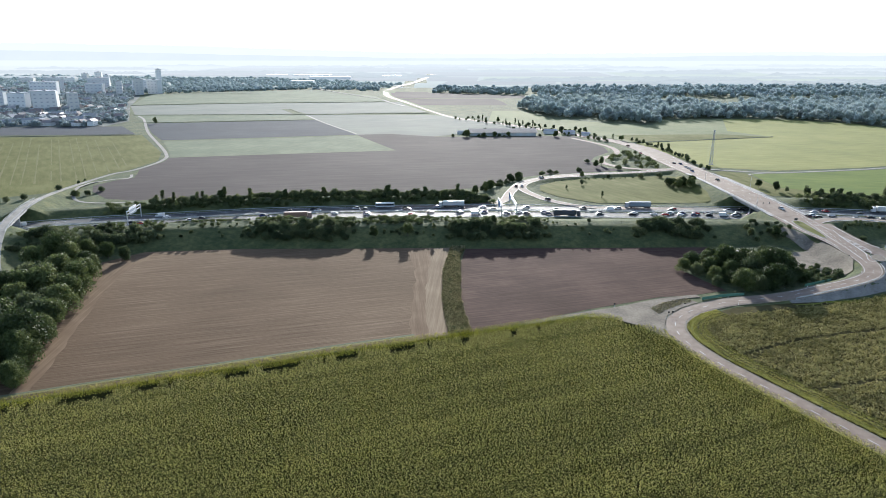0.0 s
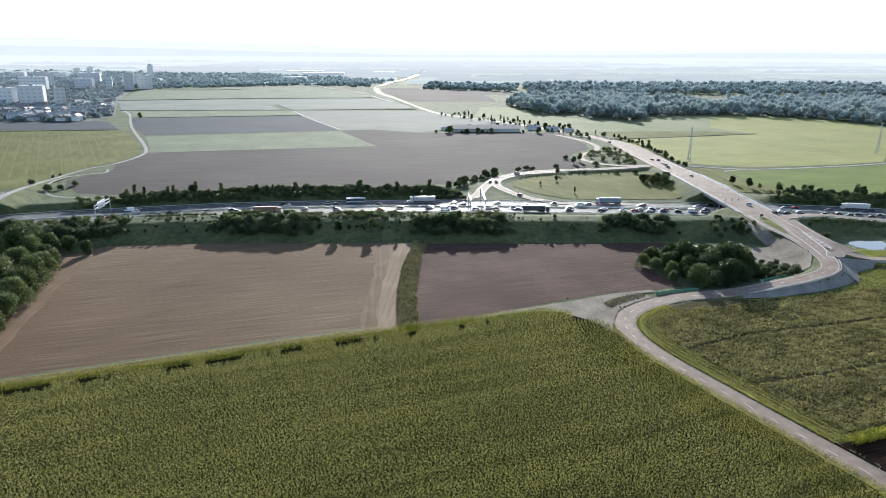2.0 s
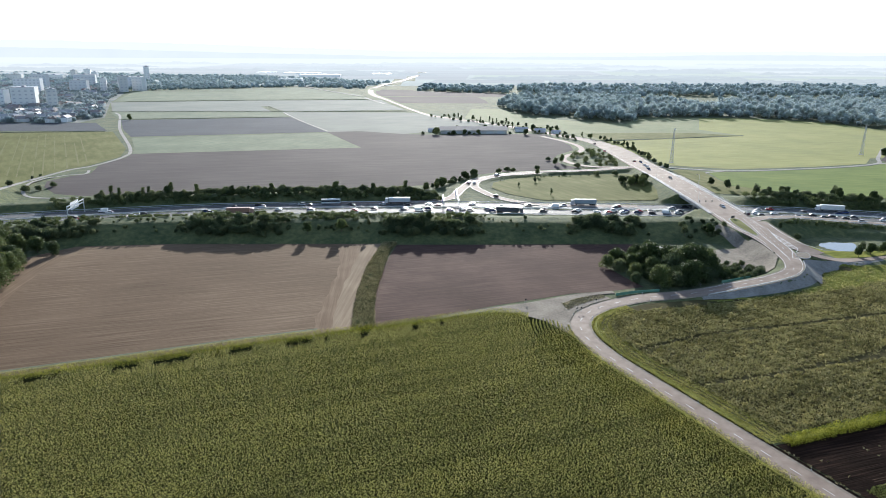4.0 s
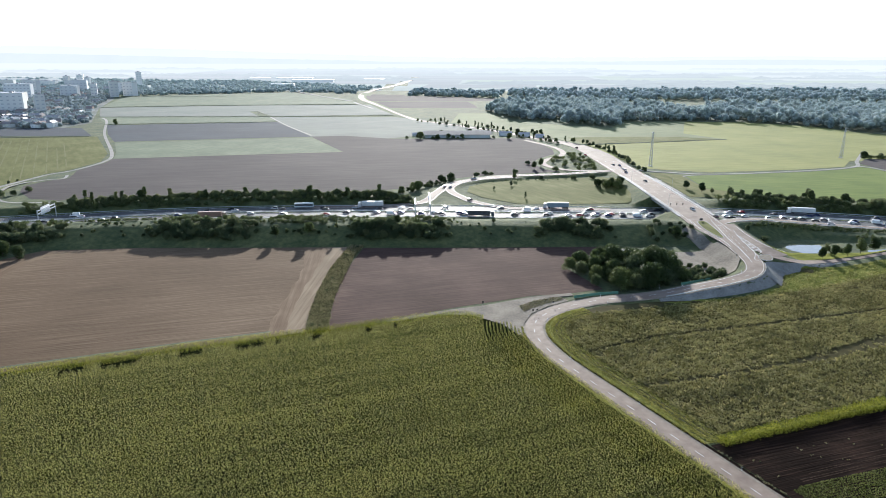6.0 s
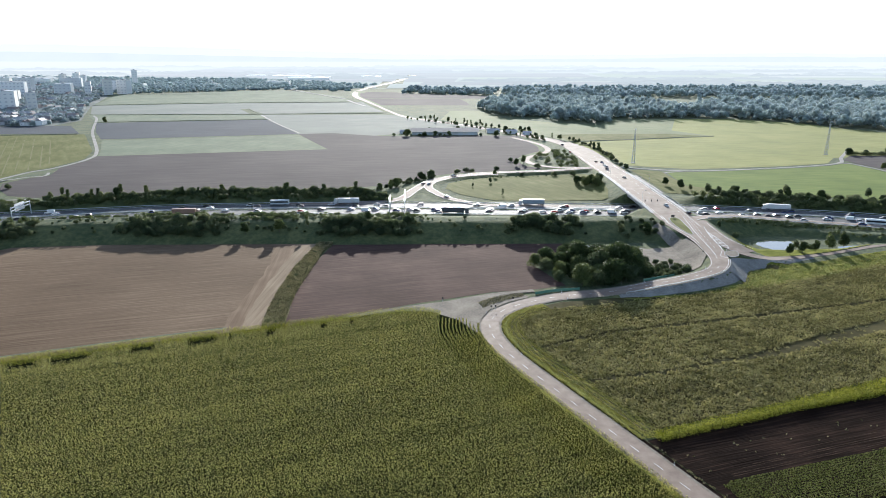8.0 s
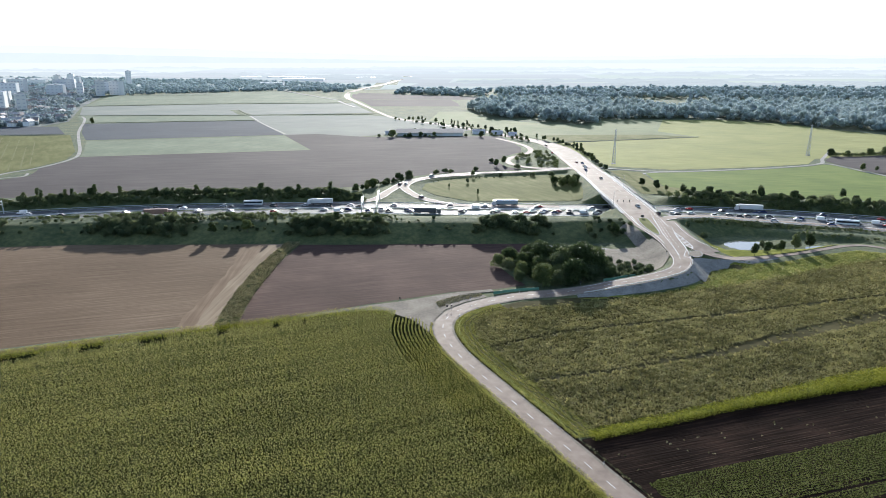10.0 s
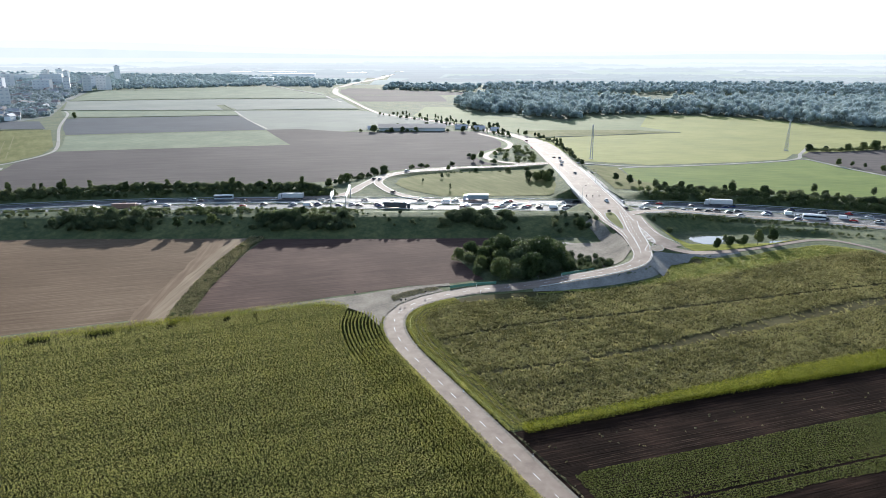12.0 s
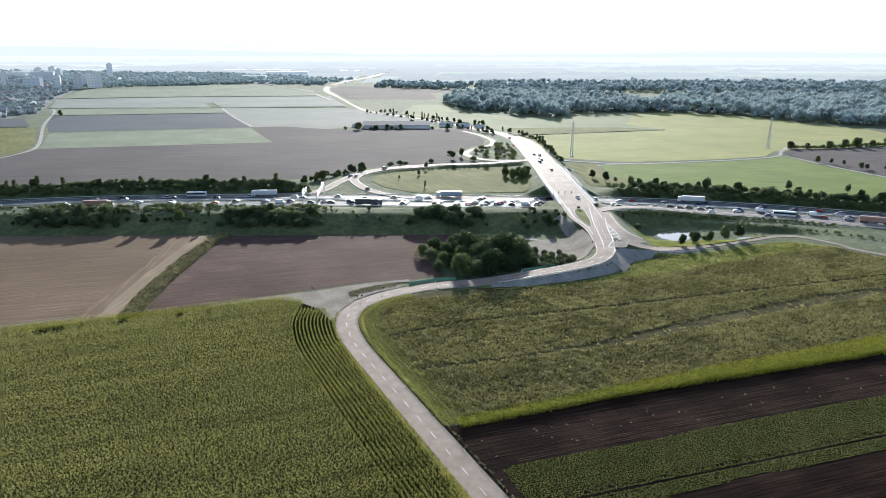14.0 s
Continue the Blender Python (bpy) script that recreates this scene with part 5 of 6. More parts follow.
for x, y, k, s in ((-246, 470, "bush_a", 1.0), (-232, 462, "bush_a", 1.2), (-226, 468, "bush_b", 1.1), (-222, 480, "bush_a", 1.0), (-247, 500, "round", .5), (-252, 520, "bush_b", .5), (-262, 455, "bush_a", 1.0), (-270, 448, "bush_a", 1.0), (-168, 448, "slim", .9), (-338, 905, "round", 1.6)):
    tree(k, x, y, s, "shrub beside the farm road", "shrub", "shrubs by the overpass")

# far woods, paled by haze painted into their leaves
def ball(level):
    bm = bmesh.new()
    bmesh.ops.create_icosphere(bm, subdivisions=level, radius=1.0)
    V, F = np.array([v.co[:] for v in bm.verts]), np.array([[v.index for v in f.verts] for f in bm.faces])
    bm.free()
    return V, F


CLUMP_V, CLUMP_F = ball(1)


def wood(name, poly, spacing, h, label, seed, lobes=4, leaves=50, material=None):
    """Far woodland: each tree is a heap of uneven leafy clumps with loose leaves round them."""
    rng = np.random.default_rng(seed)
    poly = np.array(poly, float)
    lo, hi = poly.min(0), poly.max(0)
    X, Y = np.meshgrid(np.arange(lo[0], hi[0], spacing), np.arange(lo[1], hi[1], spacing))
    Q = np.c_[X.ravel(), Y.ravel()] + rng.uniform(-spacing * 0.45, spacing * 0.45, (X.size, 2))
    Q = Q[inside(poly, Q[:, 0], Q[:, 1])]
    Vs, Fs, n = [], [], 0
    for x, y in Q:
        hh = h * rng.uniform(0.6, 1.12)
        r = spacing * rng.uniform(0.4, 0.62)
        heap = [(x, y, hh - r * 0.9, r * 0.9)] + [(x + rng.normal(0, r * 0.55), y + rng.normal(0, r * 0.55), r * 0.3 + (hh - r * 0.9) * rng.uniform(0.1, 1.0), r * rng.uniform(0.4, 0.75)) for _ in range(lobes)]
        for cx, cy, cz, lr in heap:
            D = CLUMP_V * rng.uniform(0.55, 0.85, (len(CLUMP_V), 1)) * lr * np.array([1, 1, 0.92])
            Vs.append(D + np.array([cx, cy, cz])), Fs.append(CLUMP_F + n)
            n += len(D)
        V, F = crown(heap, leaves, min(spacing * 0.1, 1.5), rng, 0.92, 0.3, 0.8)
        Vs.append(V), Fs.append(np.vstack([F[:, [0, 1, 2]], F[:, [0, 2, 3]]]) + n)
        n += len(V)
    return tagged(new(name, np_mesh(name, np.vstack(Vs), np.vstack(Fs), material or M_FOREST, True)), label, "woodland", kind="stuff")


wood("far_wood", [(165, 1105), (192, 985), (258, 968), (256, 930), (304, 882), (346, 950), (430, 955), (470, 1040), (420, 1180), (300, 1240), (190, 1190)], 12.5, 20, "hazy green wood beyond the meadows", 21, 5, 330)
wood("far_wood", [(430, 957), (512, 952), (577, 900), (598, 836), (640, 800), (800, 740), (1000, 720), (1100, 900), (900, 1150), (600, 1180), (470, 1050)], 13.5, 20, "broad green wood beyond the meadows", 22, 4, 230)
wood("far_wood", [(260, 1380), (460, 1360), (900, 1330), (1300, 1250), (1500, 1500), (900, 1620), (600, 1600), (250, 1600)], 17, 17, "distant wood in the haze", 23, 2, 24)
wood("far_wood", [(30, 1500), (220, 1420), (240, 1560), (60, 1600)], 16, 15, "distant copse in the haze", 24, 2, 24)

# ---- verges, swathes, field margins ----
field("field_loop", [(97, 452), (88, 472), (91, 491), (106, 506), (131, 515.5), (200, 527), (206, 515), (203, 480), (199, 450), (194, 431), (150, 430), (118, 432)], M_MEADOW3, "dry mown grass inside the slip road", 0.05, True, 6.0)
field("field_slope", [(241, 452), (243, 500), (243, 542), (252, 544), (266, 534), (264, 478), (283, 463), (276, 450), (262, 446)], M_MEADOW3, "rough yellowish grass on the road slope", 0.05, True, 5.0)
structure("verge_bend", ribbon("verge_bend", LOCAL[(LOCAL[:, 1] > 150) & (LOCAL[:, 1] < 249) & (LOCAL[:, 0] < 122)], -4.1, -12.4, M_VERGE, 0.015, 0.05), "bright mown grass verge beside the bend", "verge")
structure("verge_soil", ribbon("verge_soil", LOCAL[(LOCAL[:, 1] > 60) & (LOCAL[:, 1] < 246) & (LOCAL[:, 0] < 160)], -4.15, -5.0, M_SOIL4, 0.03, 0.06), "dark strip along the road's edge", "verge")
structure("verge_road", ribbon("verge_road", LOCAL[(LOCAL[:, 1] > 60) & (LOCAL[:, 1] < 226)], 4.7, 3.9, M_VERGE, 0.012, 0.05), "grass verge between road and maize", "verge")
for nm, pts, w in (("field_margin_1", [(-359, 919, 0), (-139, 953, 0)], 3.0), ("field_margin_2", [(-411, 1021, 0), (-230, 1026, 0), (-170, 1027, 0), (19, 1040, 0)], 3.5), ("field_margin_3", [(-482, 1189, 0), (-275, 1233, 0), (-54, 1253, 0)], 4.5),
                   ("field_margin_4", [(-202, 1117, 0), (-163, 1024, 0)], 4.0), ("field_margin_5", [(-547, 1463, 0), (-343, 1466, 0)], 4.0), ("field_margin_6", [(224, 714, 0), (281, 726, 0), (403, 757, 0)], 3.4), ("field_margin_7", [(345, 940, 0), (430, 953, 0), (513, 948, 0)], 3.0),
                   ("field_margin_8", [(-322, 793, 0), (-470, 780, 0), (-640, 772, 0)], 3.0)):
    L = spline(pts, 4)
    n = len(L)
    R0 = np.random.default_rng(n)
    A, B, C = offset_line(L, w / 2), offset_line(L, -w / 2), L.copy()
    hgt = 0.22 * w * R0.uniform(0.6, 1.3, n)
    V = np.vstack([A, C + np.c_[np.zeros(n), np.zeros(n), hgt + 0.1], B])
    i = np.arange(n - 1)
    structure(nm, np_mesh(nm, V, np.vstack([np.c_[i + n, i + n + 1, i + 1, i], np.c_[i + 2 * n, i + 2 * n + 1, i + 1 + n, i + n]]), M_MARGIN, True), "rough dark grassy margin between fields", "field margin")
structure("road_diagonal", ribbon("road_diagonal", spline([(-160, 1015, 0), (-115, 900, 0), (-70, 800, 0)], 20), 1.5, -1.5, M_TRACK, 0.2), "pale farm track between fields", "road")
structure("road_layby", ribbon("road_layby", spline([(-62, 1300, 0), (-42, 1232, 0), (-20, 1168, 0)], 10), 2.6, -2.6, M_TRACK, 0.3), "pale strip of road beside the far bend", "road")
structure("road_distant", ribbon("road_distant", spline([(-250, 1672, 1.0), (-176, 1523, 0.4), (-104, 1391, 0.2), (-70, 1330, 0.2)], 20), 2.5, -2.5, M_TRACK, 0.3), "pale distant farm road", "road")
structure("furrow_edge", ribbon("furrow_edge", offset_line(_edge_l, 6.0)[6:-22], 0.4, -0.4, M_MARGIN, 0.09, 0.25), "dark strip between ploughed soil and maize", "furrow")
structure("furrow_pale", ribbon("furrow_pale", offset_line(_edge_l, 4.9)[6:-22], 0.55, -0.7, M_SWATH, 0.09, 0.25), "pale grass strip along the maize", "verge")
_rs = random.Random(5)
swath = tagged(new("dry_swathes"), "pale rows of mown grass on the meadow", "hay", kind="stuff")
V, F, n = [], [], 0
for k in range(46):
    x0 = -620 + 9.5 * k + _rs.uniform(-2, 2)
    y0, y1 = 480 + _rs.uniform(0, 40), 770 + _rs.uniform(-60, 0)
    for a in np.arange(y0, y1, 14):
        b = a + _rs.uniform(12, 14.5)
        if _rs.random() < 0.92:
            xa, xb, w = x0 - (a - 480) * 0.5, x0 - (b - 480) * 0.5, _rs.uniform(0.3, 0.9)
            if not (inside([(-254, 485), (-251, 560), (-236, 612), (-250, 660), (-318, 780), (-640, 760), (-640, 470)], np.array([xa]), np.array([b]))[0]):
                continue
            V += [(xa - w, a, 0.2), (xa + w, a, 0.2), (xb + w, b, 0.2), (xb - w, b, 0.2), ((xa + xb) / 2, (a + b) / 2, 0.27)]
            F += [(n, n + 1, n + 4), (n + 1, n + 2, n + 4), (n + 2, n + 3, n + 4), (n + 3, n, n + 4)]
            n += 5
tagged(part("swath", np_mesh("swath", V, F, M_SWATH), None, swath), kind="stuff")

# ---- bridges, kerbs, rails ----
def strip_wall(P, off, z0, z1, t=0.12):
    A, B = offset_line(P, off + t / 2), offset_line(P, off - t / 2)
    n = len(P)
    V = np.vstack([A + [0, 0, z0], B + [0, 0, z0], A + [0, 0, z1], B + [0, 0, z1]])
    i = np.arange(n - 1)
    return V, np.vstack([np.c_[i, i + 1, i + 1 + 2 * n, i + 2 * n], np.c_[i + n, i + 3 * n, i + 1 + 3 * n, i + 1 + n], np.c_[i + 2 * n, i + 1 + 2 * n, i + 1 + 3 * n, i + 3 * n]])


def guard_rail(P, off, label, group, z=0.0):
    rail = tagged(new("guard_rail"), label, "guard rail", group)
    V, F = strip_wall(P, off, 0.45 + z, 0.78 + z, 0.1)
    part("beam", np_mesh("beam", V, F, M_STEEL), None, rail)
    Q = offset_line(resample(P, 4.0), off)
    Vs, Fs = [], []
    cube = np.array([(x, y, zz) for x in (-.06, .06) for y in (-.06, .06) for zz in (-.3, .5)])
    cf = np.array([(0, 1, 3, 2), (4, 6, 7, 5), (0, 4, 5, 1), (2, 3, 7, 6)])
    for k, q in enumerate(Q):
        Vs.append(cube + q + [0, 0, z]), Fs.append(cf + 8 * k)
    tagged(part("rail_posts", np_mesh("rail_posts", np.vstack(Vs), np.vstack(Fs), M_STEEL), None, rail), kind="stuff")


MV = MWAY[(MWAY[:, 0] > -420) & (MWAY[:, 0] < 560)]
structure("median", ribbon("median", MV, 1.9, -1.9, M_GRASS, 0.10, 0.2), "narrow grass median of the motorway", "median")
for o in (1.3, -1.3):
    guard_rail(MV, o, "galvanised steel guard rail along the motorway median", "motorway guard rails")
guard_rail(MV, 15.2, "galvanised steel guard rail at the motorway's far edge", "motorway guard rails")
guard_rail(MV[MV[:, 0] < 200], -15.2, "galvanised steel guard rail at the motorway's near edge", "motorway guard rails")
guard_rail(RAMP_R[RAMP_R[:, 0] > 226], -4.3, "galvanised steel guard rail along the ramp", "junction guard rails")
guard_rail(LOCAL[(LOCAL[:, 0] > 150) & (LOCAL[:, 1] > 254) & (LOCAL[:, 1] < 288)], -4.4, "galvanised steel guard rail round the raised bend", "junction guard rails")


def paint(P, off, w, name="edge_line", top=0.075):
    return ribbon(name, P, off + w / 2, off - w / 2, M_PAINT, top, 0.012)


def dashes(P, off, length, period, w, parent, top=0.075, first=0.0):
    Q = resample(P, 0.5)
    n, per = int(length * 2), int(period * 2)
    for a in range(int(first * 2), len(Q) - n, per):
        part("dash", ribbon("dash", Q[a:a + n + 1], off + w / 2, off - w / 2, M_PAINT, top, 0.012), None, parent)


OBJ = bpy.data.objects
dashes(LOCAL[(LOCAL[:, 1] > 100) & (LOCAL[:, 1] < 284)], 0.0, 3.2, 8.85, 0.15, OBJ["road_local"], 0.07, 2.0)
MD = MWAY[(MWAY[:, 0] > -260) & (MWAY[:, 0] < 420)]
for o in (6.2, 10.0, -6.2, -10.0):
    dashes(MD, o, 6, 18, 0.25, OBJ["road_motorway"], 0.02)
for o in (2.5, 13.7, -2.5, -13.7):
    part("edge_line", paint(MV, o, 0.3, top=0.02), None, OBJ["road_motorway"])
MB = MAIN[MAIN[:, 1] < 620]
MB_l, MB_r = np.interp(MB[:, 1], _s, _wl), np.interp(MB[:, 1], _s, _wr)
part("edge_line", ribbon("edge_line", MB, MB_l - 2.2, MB_l - 2.38, M_PAINT, 0.08, 0.012), None, road_main)
part("edge_line", ribbon("edge_line", MB, 2.38 - MB_r, 2.2 - MB_r, M_PAINT, 0.08, 0.012), None, road_main)
for o in (3.6, -3.6):
    dashes(MB[MB[:, 1] > 400], o, 3, 9, 0.12, road_main, 0.08)
for P_, o in ((LOOP_OUT, 3.1), (LOOP_OUT, -3.1), (LOOP_IN, 2.8), (LOOP_IN, -2.8), (RAMP_R, 3.1), (RAMP_R, -3.1)):
    part("edge_line", paint(P_, o, 0.25, top=0.06), None, OBJ["road_ramp"] if P_ is RAMP_R else OBJ["road_loop_outer"] if P_ is LOOP_OUT else OBJ["road_loop_inner"])
LL = LOCAL[(LOCAL[:, 0] > 150) & (LOCAL[:, 1] > 255)]
LLw = local_width(LL)
part("edge_line", ribbon("edge_line", LL, LLw - 0.3, LLw - 0.45, M_PAINT, 0.075, 0.012), None, OBJ["road_local"])
part("edge_line", ribbon("edge_line", LL, 0.45 - LLw, 0.3 - LLw, M_PAINT, 0.075, 0.012), None, OBJ["road_local"])
# hatched area, lane lines and traffic islands of the junction
def junction_z(y):
    return np.interp(y, [270, 285, 296, 310, 322, 340, 356, 372], [3.8, 4.2, 4.6, 5.1, 5.5, 6.0, 6.3, 6.5])


def junction_line(pts):
    L = spline([(x, y, 0.0) for x, y in pts], 1.5)
    L[:, 2] = junction_z(L[:, 1])
    return L


def pad(name, pts, material, label, category, lift):
    """A raised island on the junction, with sides."""
    Q = junction_line(list(pts) + [pts[0]])[:-1]
    n = len(Q)
    V = np.vstack([Q + [0, 0, lift], Q + [0, 0, -0.2], [[*Q[:, :2].mean(0), Q[:, 2].mean() + lift + 0.05]]])
    i = np.arange(n)
    j = (i + 1) % n
    F = np.vstack([np.c_[i, j, np.full(n, 2 * n)], np.c_[i, i + n, j + n], np.c_[i, j + n, j]])
    return structure(name, np_mesh(name, V, F, material), label, category)


for k in range(10):
    y = 304.5 + 2.4 * k
    xl, xr = float(np.interp(y, [303, 308, 318, 329], [213.9, 214.9, 215.8, 217.4])), float(np.interp(y, [303, 310, 329], [217.6, 218.2, 218.0]))
    z = float(junction_z(y)) + 0.11
    part("hatch_bar", np_mesh("hatch_bar", [(xl, y + 0.9, z), (xl, y + 0.3, z), (xr, y - 1.2, z), (xr, y - 0.6, z)], [(0, 1, 2, 3)], M_PAINT), None, OBJ["road_apron"])
for pts in ([(217.7, 330), (215.6, 318.4), (214.7, 308), (213.3, 301), (209.9, 294.4), (208.8, 291.4), (210.6, 289.2)], [(217.9, 330), (218.4, 318), (218.0, 305), (214.6, 299.6)],
            [(216.2, 358.7), (213.5, 342), (210.8, 326), (209, 309.6), (206.9, 293)], [(205.0, 362), (203.8, 340), (206.4, 323), (206.0, 310)], [(224.6, 346), (223.4, 334), (223.2, 322), (225.0, 310.5), (229, 302)]):
    part("edge_line", ribbon("edge_line", junction_line(pts), 0.11, -0.11, M_PAINT, 0.10, 0.012), None, road_main)
for pts in ([(218.6, 372), (216.2, 350), (213.2, 333), (210.6, 316), (208.4, 302.6), (204.8, 284)], [(219.6, 366), (217.0, 345), (214.2, 329), (212.4, 316), (210.4, 299)]):
    dashes(junction_line(pts), 0.0, 2.0, 5.5, 0.2, road_main, 0.10)
ISLAND = [(207.3, 356.3), (210.2, 358.0), (212.4, 355.5), (211.4, 342), (209.6, 328.3), (208.2, 325.2), (206.6, 329), (205.6, 339), (206.0, 349)]
pad("island_junction", ISLAND, M_MEADOW3, "traffic island with dry grass and a pale kerb", "island", 0.16)
structure("kerb_island", ribbon("kerb_island", junction_line(ISLAND + ISLAND[:1]), 0.3, -0.12, M_CONC, 0.19, 0.3), "pale concrete kerb round the traffic island", "kerb")
SIDE_ISLAND = [(211.2, 293.2), (213.0, 296.8), (215.0, 298.6), (218.9, 298.6), (218.0, 293.6), (216.2, 291.0), (213.2, 290.4)]
pad("island_side", SIDE_ISLAND, M_GRAVEL, "small gravelled island between road and side road", "island", 0.14)
structure("kerb_side", ribbon("kerb_side", junction_line(SIDE_ISLAND + SIDE_ISLAND[:1]), 0.2, -0.1, M_CONC, 0.17, 0.3), "pale kerb round the small island", "kerb")
SB = MAIN[(MAIN[:, 1] > 366) & (MAIN[:, 1] < 520)]
for sgn, nm in ((1, "pavement_1"), (-1, "pavement_2")):
    structure(nm, ribbon(nm, SB, sgn * 11.1 if sgn > 0 else -9.0, 9.0 if sgn > 0 else -11.1, M_CONC, 0.2, 0.6), "pale concrete footway across the bridge", "pavement")


def bridge_railing(P, off, z, label):
    r = tagged(new("bridge_railing"), label, "railing", "bridge railings")
    for zz in (0.35, 0.65, 1.0):
        V, F = strip_wall(P, off, z + zz - 0.03, z + zz + 0.03, 0.06)
        part("rail", np_mesh("rail", V, F, M_STEEL), None, r)
    post = boxes((-0.04, 0.04, -0.04, 0.04, 0, 1.05))
    pm = bm_mesh("post", post, M_STEEL)
    for q in offset_line(resample(P, 2.5), off):
        part("post", pm, None, r, m=pose(*q[:2], q[2] + z))


BR = MAIN[(MAIN[:, 1] > 372) & (MAIN[:, 1] < 440)]
bridge_railing(BR, 10.95, 0.2, "grey steel railing along the road bridge")
bridge_railing(BR, -10.95, 0.2, "grey steel railing along the road bridge")
OB_ = OVERPASS[(OVERPASS[:, 1] > 344) & (OVERPASS[:, 1] < 432)]
bridge_railing(OB_, 2.4, 0.1, "grey steel railing along the farm bridge")
bridge_railing(OB_, -2.4, 0.1, "grey steel railing along the farm bridge")
structure("bridge_deck", ribbon("bridge_deck", MAIN[(MAIN[:, 1] > 378) & (MAIN[:, 1] < 430)], 11.2, -11.2, M_CONC, -0.1, 1.3), "concrete deck of the road bridge", "bridge")
structure("bridge_deck_farm", ribbon("bridge_deck_farm", OVERPASS[(OVERPASS[:, 1] > 350) & (OVERPASS[:, 1] < 428)], 2.7, -2.7, M_CONC, 0.02, 1.0), "slim concrete deck of the farm bridge", "bridge")
for nm, x0, x1, y0, y1, zt in (("bridge_abutment_1", 202, 224.4, 380.5, 383.5, 5.2), ("bridge_abutment_2", 203.6, 225.6, 420.5, 423.5, 5.1)):
    structure(nm, bm_mesh(nm, boxes((x0, x1, y0, y1, -0.5, zt), bevel=0.1), M_CONC), "concrete abutment under the road bridge", "bridge")
for k in range(4):
    x = 205.8 + 5.4 * k
    structure("bridge_pier_%d" % (k + 1), bm_mesh("pier", tube(bmesh.new(), (x, 401.8, -0.4), (x, 401.8, 5.3), 0.5, 0.5, 14), M_CONC), "round concrete pier in the median", "bridge")
for k, (x, y) in enumerate(((-221.5, 364), (-226.8, 383), (-231.5, 401))):
    structure("bridge_pier_%d" % (k + 5), bm_mesh("pier", boxes((x - 1.6, x + 1.6, y - 0.5, y + 0.5, -0.5, 6.3), bevel=0.08), M_CONC), "concrete pier of the farm bridge", "bridge")

# ---- signs, masts, lamps, posts, fence ----
def gantry(x, y0, y1, h, board):
    g = tagged(new("sign_gantry"), "steel motorway gantry with a large pale sign", "road sign", "motorway gantries")
    for y in (y0, y1):
        part("post", boxes((x - .22, x + .22, y - .22, y + .22, -0.2, h + 2.5), bevel=0.04), M_STEEL, g)
    part("beam", boxes((x - .3, x + .3, y0, y1, h, h + 0.5), bevel=0.05), M_STEEL, g)
    part("beam", boxes((x - .3, x + .3, y0, y1, h + 1.7, h + 2.2), bevel=0.05), M_STEEL, g)
    b = part("sign_board", boxes((x - .55, x - .4, y0 + board[0], y0 + board[1], h - 1.2, h + 3.2), bevel=0.03), M_WHITE, g, "large pale sign board")
    part("sign_panel", boxes((x - .58, x - .56, y0 + board[0] + .3, y0 + board[1] - .3, h - .9, h + 2.9)), M_SIGNBLUE, b, "blue sign face")
    for k in range(3):
        part("text_bar", boxes((x - .60, x - .585, y0 + board[0] + 1.0, y0 + board[1] - 2.0 - k, h + 2.0 - 1.2 * k, h + 2.4 - 1.2 * k)), M_WHITE, b)


gantry(-166, 385, 405, 5.8, (5, 15))
gantry(51, 396.5, 414, 5.8, (3, 11))
gantry(60, 396, 430, 6.0, (24, 30))
sign = tagged(new("motorway_sign"), "tall narrow white motorway sign on posts", "road sign")
part("panel", boxes((319, 319.12, 411.2, 413.0, 1.6, 5.2), bevel=0.02), M_WHITE, sign)
for y in (411.5, 412.7):
    part("post", tube(bmesh.new(), (319.15, y, -0.2), (319.15, y, 5.0), 0.07), M_STEEL, sign)


def lattice_mast(x, y, h):
    m = tagged(new("lattice_mast"), "slender grey steel lattice mast in a meadow", "mast", "lattice masts")
    w0, w1 = 1.1, 0.3
    cs = [(-1, -1), (1, -1), (1, 1), (-1, 1)]
    for a, b in cs:
        part("leg", tube(bmesh.new(), (x + a * w0, y + b * w0, -0.3), (x + a * w1, y + b * w1, h), 0.16, 0.10, 5), M_STEEL, m)
    n = 12
    for side in range(4):
        (a, b), (c, d) = cs[side], cs[(side + 1) % 4]
        for k in range(n):
            wa, wb = w0 + (w1 - w0) * k / n, w0 + (w1 - w0) * (k + 1) / n
            p = (a, b, c, d) if k % 2 else (c, d, a, b)
            part("brace", tube(bmesh.new(), (x + p[0] * wa, y + p[1] * wa, h * k / n), (x + p[2] * wb, y + p[3] * wb, h * (k + 1) / n), 0.07, 0.07, 4), M_STEEL, m)
    part("crossarm", boxes((x - 0.25, x + 0.25, y - 2.6, y + 2.6, h - 1.2, h - 0.9), (x - 0.2, x + 0.2, y - 1.8, y + 1.8, h - 4.2, h - 3.9)), M_STEEL, m)
    part("footing", boxes((x - 1.7, x + 1.7, y - 1.7, y + 1.7, -0.3, 0.5), bevel=0.1), M_CONC, m)


lattice_mast(256, 578, 30)
lattice_mast(453, 621, 29)
